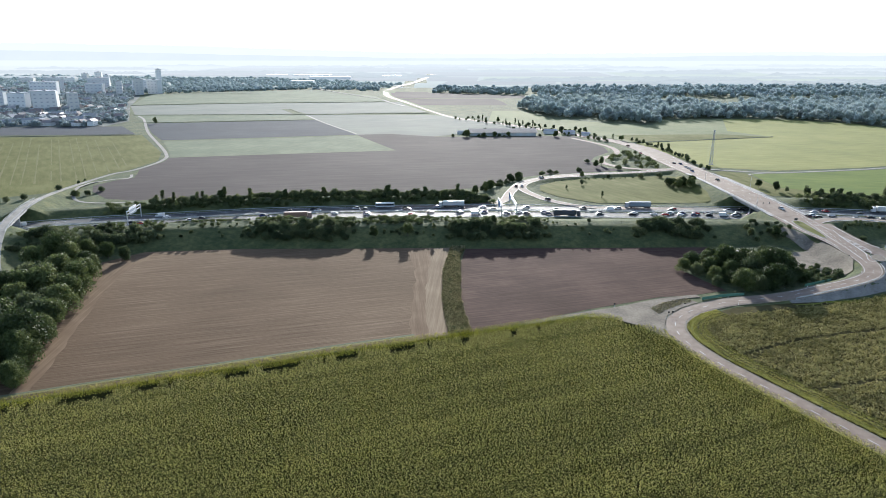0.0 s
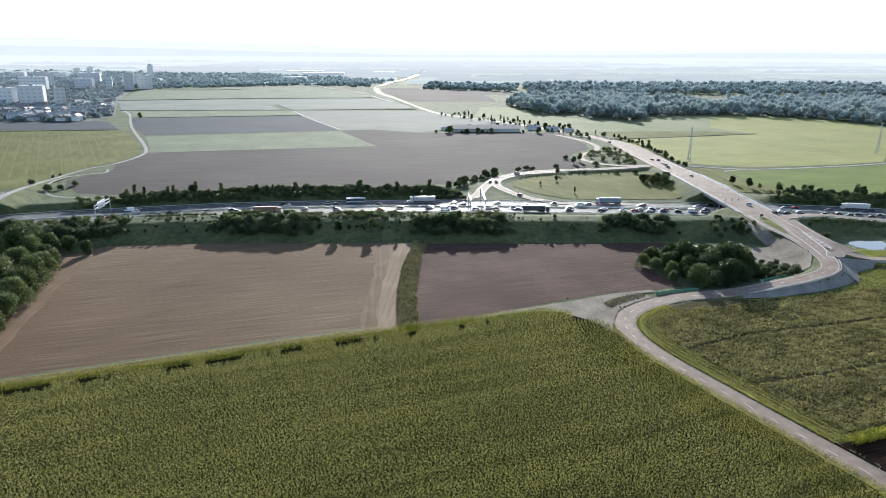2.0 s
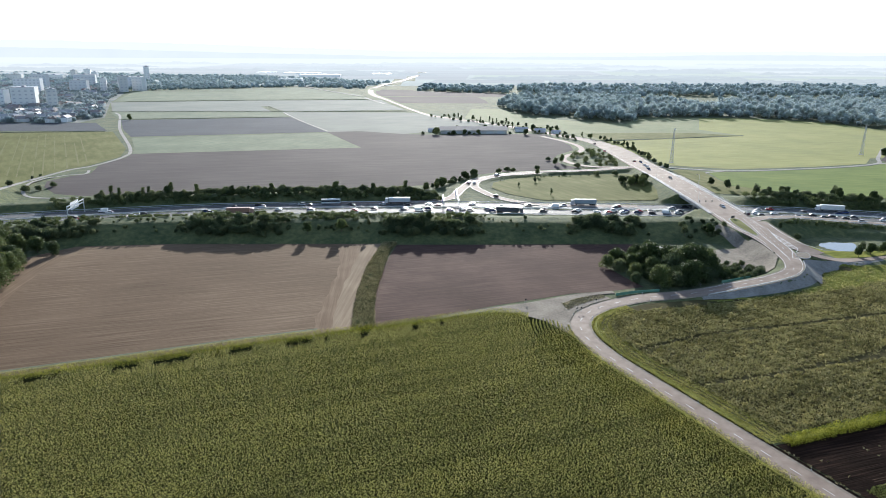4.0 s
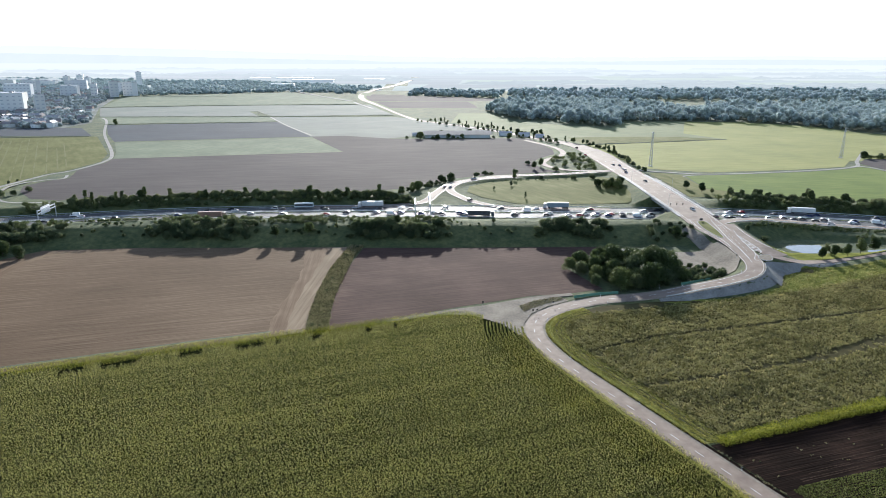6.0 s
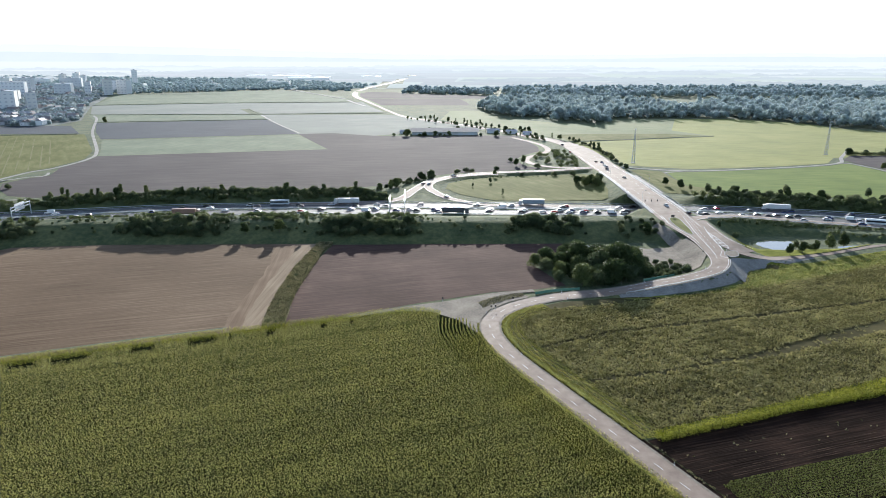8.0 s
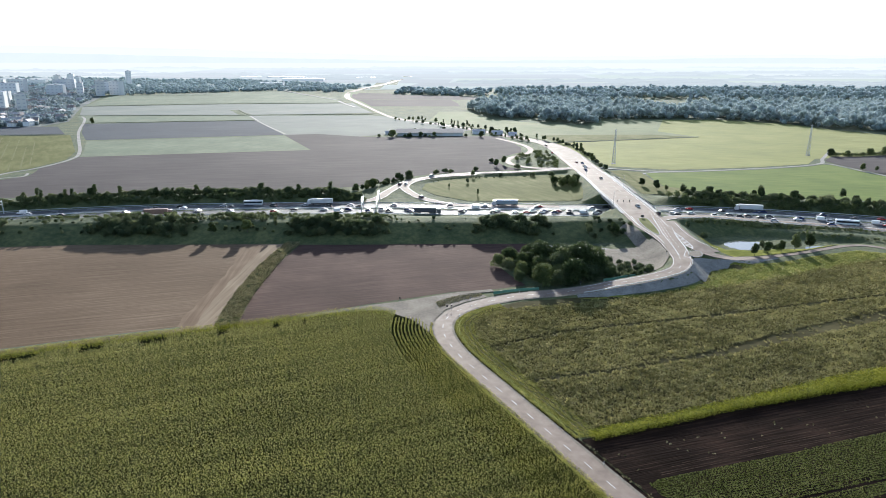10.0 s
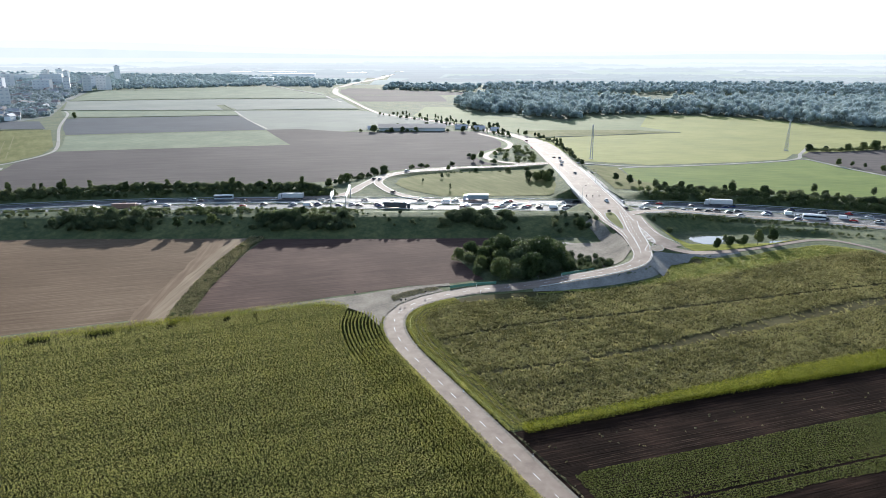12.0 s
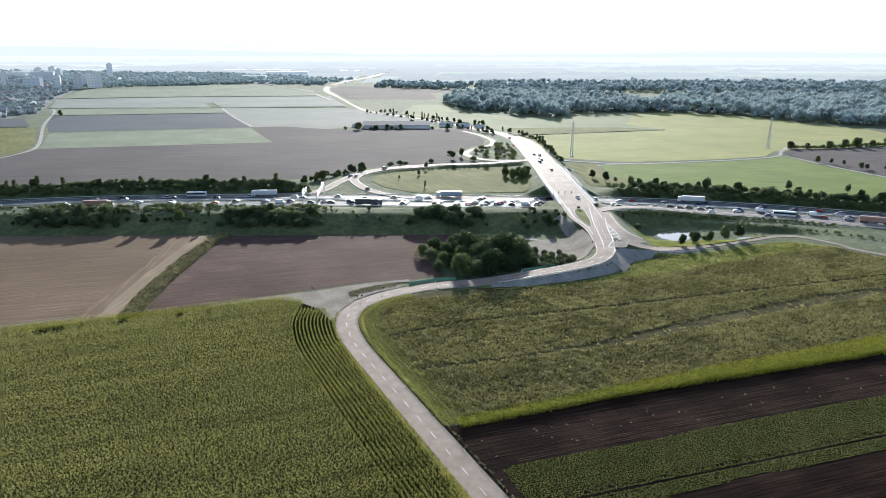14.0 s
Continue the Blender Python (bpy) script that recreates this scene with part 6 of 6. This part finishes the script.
for k, (x, y, z, h) in enumerate(((201.6, 386, 6.7, 9), (223.6, 440, 6.4, 9), (205.4, 470, 5.6, 9))):
    lp = tagged(new("street_lamp"), "tall slim grey street lamp on the bridge approach", "street lamp", "street lamps")
    part("pole", tube(bmesh.new(), (x, y, z - 0.3), (x, y, z + h), 0.09, 0.05), M_STEEL, lp)
    part("arm", tube(bmesh.new(), (x, y, z + h), (x + (1.6 if k != 1 else -1.6), y, z + h + 0.25), 0.04, 0.035, 5), M_STEEL, lp)
    part("lamp_head", boxes((x + (1.3 if k != 1 else -2.1), x + (2.1 if k != 1 else -1.3), y - .14, y + .14, z + h + .18, z + h + .34), bevel=0.04), M_BLACK, lp)


def delineator(x, y):
    d = tagged(new("delineator_post"), "white roadside marker post with a black band", "marker post", "marker posts along the bend")
    z = ground_z(x, y)
    part("post", boxes((x - .07, x + .07, y - .06, y + .06, z - 0.2, z + 0.7), (x - .07, x + .07, y - .06, y + .06, z + 0.88, z + 1.05)), M_WHITE, d)
    part("band", boxes((x - .072, x + .072, y - .062, y + .062, z + 0.7, z + 0.88)), M_BLACK, d)


for k in range(6, len(LOCAL) - 8, 13):
    for o in (3.7, -3.7):
        q = offset_line(LOCAL, o)[k]
        if 115 < q[1] < 300:
            delineator(float(q[0]), float(q[1]))
for x, y in ((96.2, 239), (97.9, 239.4), (105.8, 247.6), (77.7, 248), (153.5, 262), (202, 296)):
    z = ground_z(x, y)
    sg = tagged(new("road_sign"), "small dark road sign on a thin post", "road sign", "small road signs")
    part("post", tube(bmesh.new(), (x, y, z - .3), (x, y, z + 2.1), 0.04, 0.04, 6), M_STEEL, sg)
    part("plate", boxes((x - .3, x + .3, y - .05, y + .0, z + 1.5, z + 2.1), bevel=0.01), M_BLACK, sg)
for x, y, z, w in ((209.8, 357.2, 6.4, 0.9), (206.8, 396, 6.5, 0.25), (210.6, 396, 6.5, 0.25), (214.4, 396, 6.5, 0.25)):
    sg = tagged(new("traffic_beacon"), "dark sign board on the junction island" if w > 0.5 else "small dark marker on the bridge road", "road sign", "junction signs")
    for u in (-w * 0.6, w * 0.6) if w > 0.5 else (0.0,):
        part("post", tube(bmesh.new(), (x + u, y, z - 0.1), (x + u, y, z + 1.6), 0.05, 0.05, 6), M_BLACK, sg)
    part("plate", boxes((x - w, x + w, y - .06, y, z + 0.5, z + 1.7), bevel=0.02), M_BLACK, sg)


def green_fence(pts):
    P_ = resample(spline(pts, 1.0), 2.5)
    f = tagged(new("mesh_fence"), "low green mesh fence beside the road", "fence", "green fences")
    for a, b in zip(P_[:-1], P_[1:]):
        V, F = strip_wall(np.array([a, b]), 0, 0.05, 1.25, 0.04)
        part("panel", np_mesh("panel", V, F, M_FENCE), None, f)
    for q in P_:
        part("post", boxes((q[0] - .04, q[0] + .04, q[1] - .04, q[1] + .04, q[2] - .3, q[2] + 1.35)), M_FENCE, f)


green_fence([(x, y, ground_z(x, y)) for x, y in ((116, 255.5), (123, 257.8), (130, 259.2), (136, 259.8))])
green_fence([(x, y, ground_z(x, y)) for x, y in ((164, 265.2), (170, 268), (177, 271.2), (184, 275.3))])

# ---- vehicles ----
def extrude_profile(pts, w, bevel=0.05):
    bm = bmesh.new()
    f = bm.faces.new([bm.verts.new((x, -w / 2, z)) for x, z in pts])
    r = bmesh.ops.extrude_face_region(bm, geom=[f])
    bmesh.ops.translate(bm, vec=(0, w, 0), verts=[v for v in r["geom"] if isinstance(v, bmesh.types.BMVert)])
    bmesh.ops.recalc_face_normals(bm, faces=bm.faces)
    if bevel:
        bmesh.ops.bevel(bm, geom=bm.edges[:], offset=bevel, segments=1, affect="EDGES")
    return bm


WHEEL = bm_mesh("wheel", tube(bmesh.new(), (0, -0.11, 0), (0, 0.11, 0), 0.33, 0.33, 12), M_TYRE)


def make_car(name, paint_col, kind=0):
    body_m = plain(name + "_paint", paint_col, 0.25)
    L, H = (4.4, 1.45) if kind == 0 else (4.6, 1.68) if kind == 1 else (5.6, 2.3)
    root = new("car" if kind < 2 else "van")
    h = L / 2
    if kind < 2:
        part("body", extrude_profile([(-h, .32), (-h, .78), (-h + .2, .92), (-h + .9, 1.0), (h - 1.3, 1.0), (h - .25, .82), (h, .62), (h, .32)], 1.8, 0.06), body_m, root)
        part("cabin_glass", extrude_profile([(-h + .45, .97), (-h + .95, H - .06), (.45, H - .06), (h - 1.15, .97)], 1.58, 0.05), M_GLASS, root)
        part("roof", extrude_profile([(-h + .95, H - .08), (-h + 1.05, H), (.35, H), (.5, H - .08)], 1.5, 0.03), body_m, root)
    else:
        part("body", extrude_profile([(-h, .35), (-h, H - .1), (-h + .1, H), (h - 1.6, H), (h - .95, 1.25), (h - .1, 1.0), (h, .8), (h, .35)], 1.95, 0.07), body_m, root)
        part("cabin_glass", extrude_profile([(h - 1.75, 1.3), (h - 1.6, H - .15), (h - 1.5, H - .15), (h - .93, 1.3)], 1.98, 0.0), M_GLASS, root)
    for x in (-h + .85, h - .85):
        for y in (-.82, .82):
            part("wheel", WHEEL, None, root, m=pose(x, y, .33))
    for y in (-.62, .62):
        part("headlight", boxes((h - .08, h + .02, y - .2, y + .2, .58, .74), bevel=0.02), M_LAMP, root)
        part("tail_light", boxes((-h - .02, -h + .06, y - .2, y + .2, .7, .86), bevel=0.02), M_TAIL, root)
    return root


def make_truck(cab_col, box_col, length=13.6):
    root = new("truck")
    cm, bmtl = plain("truck_cab_paint", cab_col, 0.35), plain("trailer_tarpaulin", box_col, 0.5)
    h = length / 2
    part("trailer", boxes((-h - 1.4, h - 1.4, -1.27, 1.27, 1.15, 3.95), bevel=0.06), bmtl, root)
    part("chassis", boxes((-h - 1.3, h + 1.2, -.5, .5, .7, 1.1)), M_BLACK, root)
    part("cab", extrude_profile([(h - 1.0, .5), (h - 1.0, 3.5), (h + .8, 3.4), (h + 1.25, 2.1), (h + 1.3, .5)], 2.45, 0.08), cm, root)
    part("windscreen", extrude_profile([(h + .86, 3.1), (h + 1.27, 2.15), (h + 1.29, 2.12), (h + .9, 3.12)], 2.2, 0.0), M_GLASS, root)
    for x in (-h - .4, -h + .9, -h + 2.2, h - 2.6, h + .4):
        for y in (-1.05, 1.05):
            part("wheel", WHEEL, None, root, m=pose(x, y, .5) @ Matrix.Diagonal((1.5, 1.4, 1.5, 1)))
    return root


def make_bus(col):
    root = new("bus")
    part("body", boxes((-6, 6, -1.27, 1.27, .4, 3.1), bevel=0.12), plain("bus_paint", col, 0.35), root)
    part("window_band", boxes((-5.7, 5.9, -1.3, 1.3, 1.5, 2.5), bevel=0.03), M_GLASS, root)
    part("roof_unit", boxes((-3, 1, -.9, .9, 3.08, 3.3), bevel=0.05), M_WHITE, root)
    for x in (-3.4, 3.6):
        for y in (-1.1, 1.1):
            part("wheel", WHEEL, None, root, m=pose(x, y, .5) @ Matrix.Diagonal((1.5, 1.3, 1.5, 1)))
    return root


CAR_COL = [("white", (0.7, 0.7, 0.69)), ("silver", (0.45, 0.46, 0.47)), ("black", (0.02, 0.02, 0.022)), ("dark grey", (0.07, 0.07, 0.075)), ("red", (0.33, 0.02, 0.02)), ("dark blue", (0.02, 0.035, 0.11)), ("pale grey", (0.55, 0.56, 0.56))]
CARS = []
for k, (cn, cc) in enumerate(CAR_COL):
    CARS.append((make_car(cn.replace(" ", "_"), cc, k % 2), cn + " passenger car in traffic on grey asphalt", "car"))
VAN = (make_car("van_white", (0.7, 0.7, 0.69), 2), "white delivery van in motorway traffic", "van")
TRUCKS = [(make_truck((0.5, 0.5, 0.5), (0.50, 0.50, 0.49)), "articulated truck with a white trailer", "truck"), (make_truck((0.4, 0.4, 0.42), (0.20, 0.24, 0.27)), "articulated truck with a blue-grey trailer", "truck"),
          (make_truck((0.30, 0.20, 0.17), (0.26, 0.15, 0.11)), "articulated truck with a brown trailer", "truck"), (make_truck((0.08, 0.08, 0.09), (0.06, 0.06, 0.07)), "articulated truck with a dark trailer", "truck")]
BUS = (make_bus((0.5, 0.52, 0.53)), "pale grey bus in motorway traffic", "bus")
FLEET = [CARS[q] for q in (0, 1, 1, 2, 2, 2, 3, 3, 3, 5, 5, 6, 1, 4)]
_placed = set()


def drive(item, x, y, z, heading, group):
    ob, lab, cat = item
    m = pose(x, y, z, 0, 0, heading)
    o = copy_thing(ob, m) if ob.name in _placed else ob
    _placed.add(ob.name)
    o.matrix_basis = m
    tagged(o, lab, cat, group)


_rv = random.Random(3)


def on_mway(item, x, off, forward):
    s = float(np.interp(x, mw_x, mw_slope))
    n = math.sqrt(1 + s * s)
    drive(item, x - s / n * off, float(np.interp(x, mw_x, mw_y)) + off / n, 0.02, math.degrees(math.atan(s)) + (0 if forward else 180), "motorway traffic")


for lane in (-4.4, -8.1):
    x = -240 + _rv.uniform(0, 10)
    while x < 410:
        jam = 140 < x < 204
        on_mway(_rv.choice(FLEET) if _rv.random() < 0.93 else VAN, x, lane + _rv.uniform(-.3, .3), True)
        x += _rv.uniform(6.5, 9.0) if jam else _rv.uniform(10, 22) if x > 0 else _rv.uniform(18, 45)
for lane in (4.4, 8.1):
    x = -230 + _rv.uniform(0, 10)
    while x < 410:
        on_mway(_rv.choice(FLEET) if _rv.random() < 0.93 else VAN, x, lane + _rv.uniform(-.3, .3), False)
        x += _rv.uniform(16, 42) if x > -120 else _rv.uniform(40, 90)
for it, x, off in ((TRUCKS[0], 22, 11.8), (TRUCKS[1], 140, 11.8), (TRUCKS[3], 92, -11.8), (TRUCKS[2], -72, -11.8), (BUS, -20, 11.8), (TRUCKS[0], 288, 11.8), (BUS, 335, -11.8), (TRUCKS[2], 378, -11.8)):
    on_mway(it, x, off, off < 0)
for x, y, z, hd in ((223, 577, 1.0, 95), (227, 572, 1.1, 275), (224, 553, 1.9, 95), (223, 543, 2.4, 95), (219, 527, 3.2, 275), (215.7, 384, 6.55, 270), (219, 480, 5.3, 272), (214, 640, .2, 270), (217, 690, .2, 100), (222, 366, 6.5, 90)):
    drive(_rv.choice(FLEET), x, y, z, hd, "cars on the main road")
for P_, k, fw in ((LOOP_OUT, 40, 1), (LOOP_OUT, 52, 1), (LOOP_IN, 30, 1), (LOOP_IN, 44, 1), (RAMP_R, 24, 1), (RAMP_R, 34, 1)):
    a, b = P_[k], P_[k + 1]
    drive(_rv.choice(FLEET), float(a[0]), float(a[1]), float(a[2]) + .06, math.degrees(math.atan2(b[1] - a[1], b[0] - a[0])), "cars on the slip roads")

# ---- farm ----
barn = tagged(new("barn"), "long low barn with a grey sheet roof", "barn")
part("wall", boxes((62, 137, 776, 802, 0, 4.0)), M_WALLS[1], barn)
bm = bmesh.new()
f = bm.faces.new([bm.verts.new(v) for v in ((60.5, 774, 3.9), (60.5, 789, 6.9), (60.5, 804, 3.9))])
r = bmesh.ops.extrude_face_region(bm, geom=[f])
bmesh.ops.translate(bm, vec=(78, 0, 0), verts=[v for v in r["geom"] if isinstance(v, bmesh.types.BMVert)])
part("roof", bm, M_BARNROOF, barn)
for k in range(6):
    part("gate", boxes((66 + 12 * k, 73 + 12 * k, 775.7, 776, 0, 3.4)), M_WALLS[3], barn)
for x, y, w, d, h in ((150, 792, 14, 10, 5), (172, 786, 12, 9, 4.5), (190, 775, 9, 8, 4), (48, 790, 9, 8, 4)):
    sh = tagged(new("shed"), "small pale farm building among trees", "shed", "farm sheds")
    part("wall", boxes((x, x + w, y, y + d, 0, h * .6)), M_WALLS[2], sh)
    bm = bmesh.new()
    f = bm.faces.new([bm.verts.new(v) for v in ((x - .4, y - .4, h * .6), (x - .4, y + d / 2, h), (x - .4, y + d + .4, h * .6))])
    r = bmesh.ops.extrude_face_region(bm, geom=[f])
    bmesh.ops.translate(bm, vec=(w + .8, 0, 0), verts=[v for v in r["geom"] if isinstance(v, bmesh.types.BMVert)])
    part("roof", bm, M_ROOFS[2], sh)
for k in range(34):
    x, y = _rt.uniform(40, 205), _rt.uniform(764, 772) if _rt.random() < .55 else _rt.uniform(806, 825)
    tree(_rt.choice(["bush_a", "bush_a", "round", "big_b"]), x, y, _rt.uniform(.5, .9), "tree or shrub round the farm buildings", group="trees round the farm")

# ---- town ----
def make_house(k):
    rng = random.Random(40 + k)
    w, d, h = rng.uniform(9, 15), rng.uniform(8, 11), rng.choice((4.5, 6, 6))
    rh = rng.uniform(2.6, 4.0)
    root = new("house")
    part("wall", boxes((-w / 2, w / 2, -d / 2, d / 2, 0, h)), M_WALLS[k % 3], root)
    bm = bmesh.new()
    f = bm.faces.new([bm.verts.new(v) for v in ((-w / 2 - .5, -d / 2 - .5, h - .1), (-w / 2 - .5, 0, h + rh), (-w / 2 - .5, d / 2 + .5, h - .1))])
    r = bmesh.ops.extrude_face_region(bm, geom=[f])
    bmesh.ops.translate(bm, vec=(w + 1, 0, 0), verts=[v for v in r["geom"] if isinstance(v, bmesh.types.BMVert)])
    rf = part("roof", bm, M_ROOFS[k % 3], root)
    part("chimney", boxes((w * .2, w * .2 + .6, .6, 1.3, h + rh * .5, h + rh + .7)), M_WALLS[1], rf)
    for x in (-w * .3, 0, w * .3):
        for z in ([1.2] if h < 5 else [1.2, 3.9]):
            part("window", boxes((x - .6, x + .6, -d / 2 - .04, -d / 2 + .02, z, z + 1.3)), M_WINDOW, root)
    return root


HOUSES = [make_house(k) for k in range(6)]
_rh = random.Random(17)
for k in range(290):
    t = _rh.random() ** 1.5
    y = 886 + 900 * t
    edge = float(np.interp(y, [880, 940, 1157, 1590, 1900], [-392, -385, -480, -645, -720]))
    x = edge - _rh.uniform(0, 520) * (0.6 + 0.8 * t)
    m = pose(x, y, 0, 0, 0, _rh.choice((0, 90, 180, 20, -15, 75)))
    ob = HOUSES[k] if k < 6 else copy_thing(HOUSES[k % 6], m)
    ob.matrix_basis = m
    tagged(ob, "detached plastered house with a pitched roof", "house", "houses of the town")


def block(x, y, w, d, h, k, turn=0):
    root = tagged(new("apartment_block"), "tall pale apartment block with rows of windows", "apartment block", "apartment blocks of the town")
    root.matrix_basis = pose(x, y, 0, 0, 0, turn)
    part("wall", boxes((-w / 2, w / 2, -d / 2, d / 2, 0, h), bevel=0.05), M_WALLS[k % 4], root)
    part("roof", boxes((-w / 2 - .2, w / 2 + .2, -d / 2 - .2, d / 2 + .2, h, h + .5), (-2, 2, -2, 2, h, h + 2.4)), M_ROOFS[2], root)
    nx = max(2, int(w / 7))
    for fl in range(int(h / 5.6)):
        for i in range(nx):
            xx = -w / 2 + w * (i + .5) / nx
            part("window", boxes((xx - 1.7, xx + 1.7, -d / 2 - .05, -d / 2 + .02, 1.6 + 5.6 * fl, 3.4 + 5.6 * fl)), M_WINDOW, root)


for k, (x, y, w, d, h, tn) in enumerate(((-571, 1095, 34, 14, 30, 10), (-527, 1088, 14, 14, 28, 35), (-731, 1404, 50, 14, 28, 5), (-647, 1435, 34, 13, 23, 0), (-601, 1440, 12, 12, 27, 20), (-566, 1450, 16, 14, 31, 30), (-545, 1480, 26, 14, 28, -20),
                                         (-671, 1858, 13, 11, 36, 25), (-876, 1976, 16, 14, 24, 10), (-914, 1976, 14, 12, 21, 0), (-893, 2010, 14, 12, 23, 0), (-830, 1916, 14, 12, 20, 0), (-909, 1860, 50, 18, 14, 0), (-1010, 1860, 36, 18, 15, 8), (-620, 1110, 30, 13, 26, -10), (-690, 1160, 40, 13, 24, 5),
                                         (-755, 1180, 34, 13, 28, 0), (-650, 1240, 40, 14, 22, 12), (-600, 1560, 40, 14, 24, 0), (-720, 1620, 46, 14, 26, 10), (-780, 1540, 36, 14, 30, -8), (-1000, 1450, 50, 14, 26, 5), (-900, 1350, 44, 14, 22, 0))):
    block(x, y, w, d, h, k, tn)
# These trees carry the haze painted into their leaf colours.
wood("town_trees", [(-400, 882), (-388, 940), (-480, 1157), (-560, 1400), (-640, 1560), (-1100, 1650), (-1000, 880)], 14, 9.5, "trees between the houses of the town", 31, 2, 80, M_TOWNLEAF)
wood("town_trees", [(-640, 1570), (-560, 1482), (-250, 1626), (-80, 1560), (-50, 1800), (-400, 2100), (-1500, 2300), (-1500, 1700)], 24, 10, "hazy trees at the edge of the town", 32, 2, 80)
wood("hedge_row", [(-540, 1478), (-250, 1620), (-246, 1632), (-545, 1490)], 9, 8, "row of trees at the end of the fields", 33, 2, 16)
for k, (x, y, w, d, h) in enumerate(((-318, 2179, 110, 60, 9), (-250, 2080, 120, 40, 8), (-430, 2200, 60, 40, 9), (-300, 1870, 60, 24, 7), (-74, 2180, 60, 30, 7))):
    hall = tagged(new("warehouse"), "long pale flat-roofed warehouse far off", "warehouse", "distant warehouses")
    part("wall", boxes((x - w / 2, x + w / 2, y - d / 2, y + d / 2, 0, h), bevel=0.05), M_WALLS[2], hall)
    part("roof", boxes((x - w / 2 - .3, x + w / 2 + .3, y - d / 2 - .3, y + d / 2 + .3, h, h + .6)), M_WHITE, hall)
# distant patchwork and tree belts, their haze painted as glow
_rf = random.Random(23)
_k = 20
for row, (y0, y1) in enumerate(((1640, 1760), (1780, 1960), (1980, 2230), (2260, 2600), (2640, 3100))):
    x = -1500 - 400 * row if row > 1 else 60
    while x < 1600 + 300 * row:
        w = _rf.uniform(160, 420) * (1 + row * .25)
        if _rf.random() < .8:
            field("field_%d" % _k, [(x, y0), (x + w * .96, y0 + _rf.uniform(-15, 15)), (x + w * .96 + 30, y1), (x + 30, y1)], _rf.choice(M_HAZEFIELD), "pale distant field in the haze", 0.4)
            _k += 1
        x += w
for k in range(64):
    y = 1690 + 13 * k + 0.24 * k * k + _rf.uniform(-15, 15)
    x, w = _rf.uniform(-0.75 * y, 0.8 * y), _rf.uniform(120, 420) * (0.7 + y / 3000)
    if k < 22 and x < 150:
        x = _rf.uniform(150, 0.75 * y)
    n = int(w / 7)
    xs = x + np.arange(n) * 7.0
    env = np.minimum(1, np.minimum(np.arange(n), n - 1 - np.arange(n)) / 6.0)
    hs = env * np.array([_rf.uniform(6, 9) + 5 * noise.noise((q * 0.02, y, 0)) for q in xs]) + 0.6
    ys = y + 18 * np.sin(xs * 0.006 + k)
    V = np.vstack([np.c_[xs, ys - 9, np.full(n, 0.5)], np.c_[xs, ys - 4, hs], np.c_[xs, ys + 8, hs * 0.9], np.c_[xs, ys + 12, np.full(n, 0.5)]])
    i = np.arange(n - 1)
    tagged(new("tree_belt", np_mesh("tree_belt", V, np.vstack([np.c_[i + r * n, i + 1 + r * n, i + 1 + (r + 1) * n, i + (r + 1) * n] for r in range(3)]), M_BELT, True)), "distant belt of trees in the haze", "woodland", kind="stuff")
# plain and hills, their haze painted as glow
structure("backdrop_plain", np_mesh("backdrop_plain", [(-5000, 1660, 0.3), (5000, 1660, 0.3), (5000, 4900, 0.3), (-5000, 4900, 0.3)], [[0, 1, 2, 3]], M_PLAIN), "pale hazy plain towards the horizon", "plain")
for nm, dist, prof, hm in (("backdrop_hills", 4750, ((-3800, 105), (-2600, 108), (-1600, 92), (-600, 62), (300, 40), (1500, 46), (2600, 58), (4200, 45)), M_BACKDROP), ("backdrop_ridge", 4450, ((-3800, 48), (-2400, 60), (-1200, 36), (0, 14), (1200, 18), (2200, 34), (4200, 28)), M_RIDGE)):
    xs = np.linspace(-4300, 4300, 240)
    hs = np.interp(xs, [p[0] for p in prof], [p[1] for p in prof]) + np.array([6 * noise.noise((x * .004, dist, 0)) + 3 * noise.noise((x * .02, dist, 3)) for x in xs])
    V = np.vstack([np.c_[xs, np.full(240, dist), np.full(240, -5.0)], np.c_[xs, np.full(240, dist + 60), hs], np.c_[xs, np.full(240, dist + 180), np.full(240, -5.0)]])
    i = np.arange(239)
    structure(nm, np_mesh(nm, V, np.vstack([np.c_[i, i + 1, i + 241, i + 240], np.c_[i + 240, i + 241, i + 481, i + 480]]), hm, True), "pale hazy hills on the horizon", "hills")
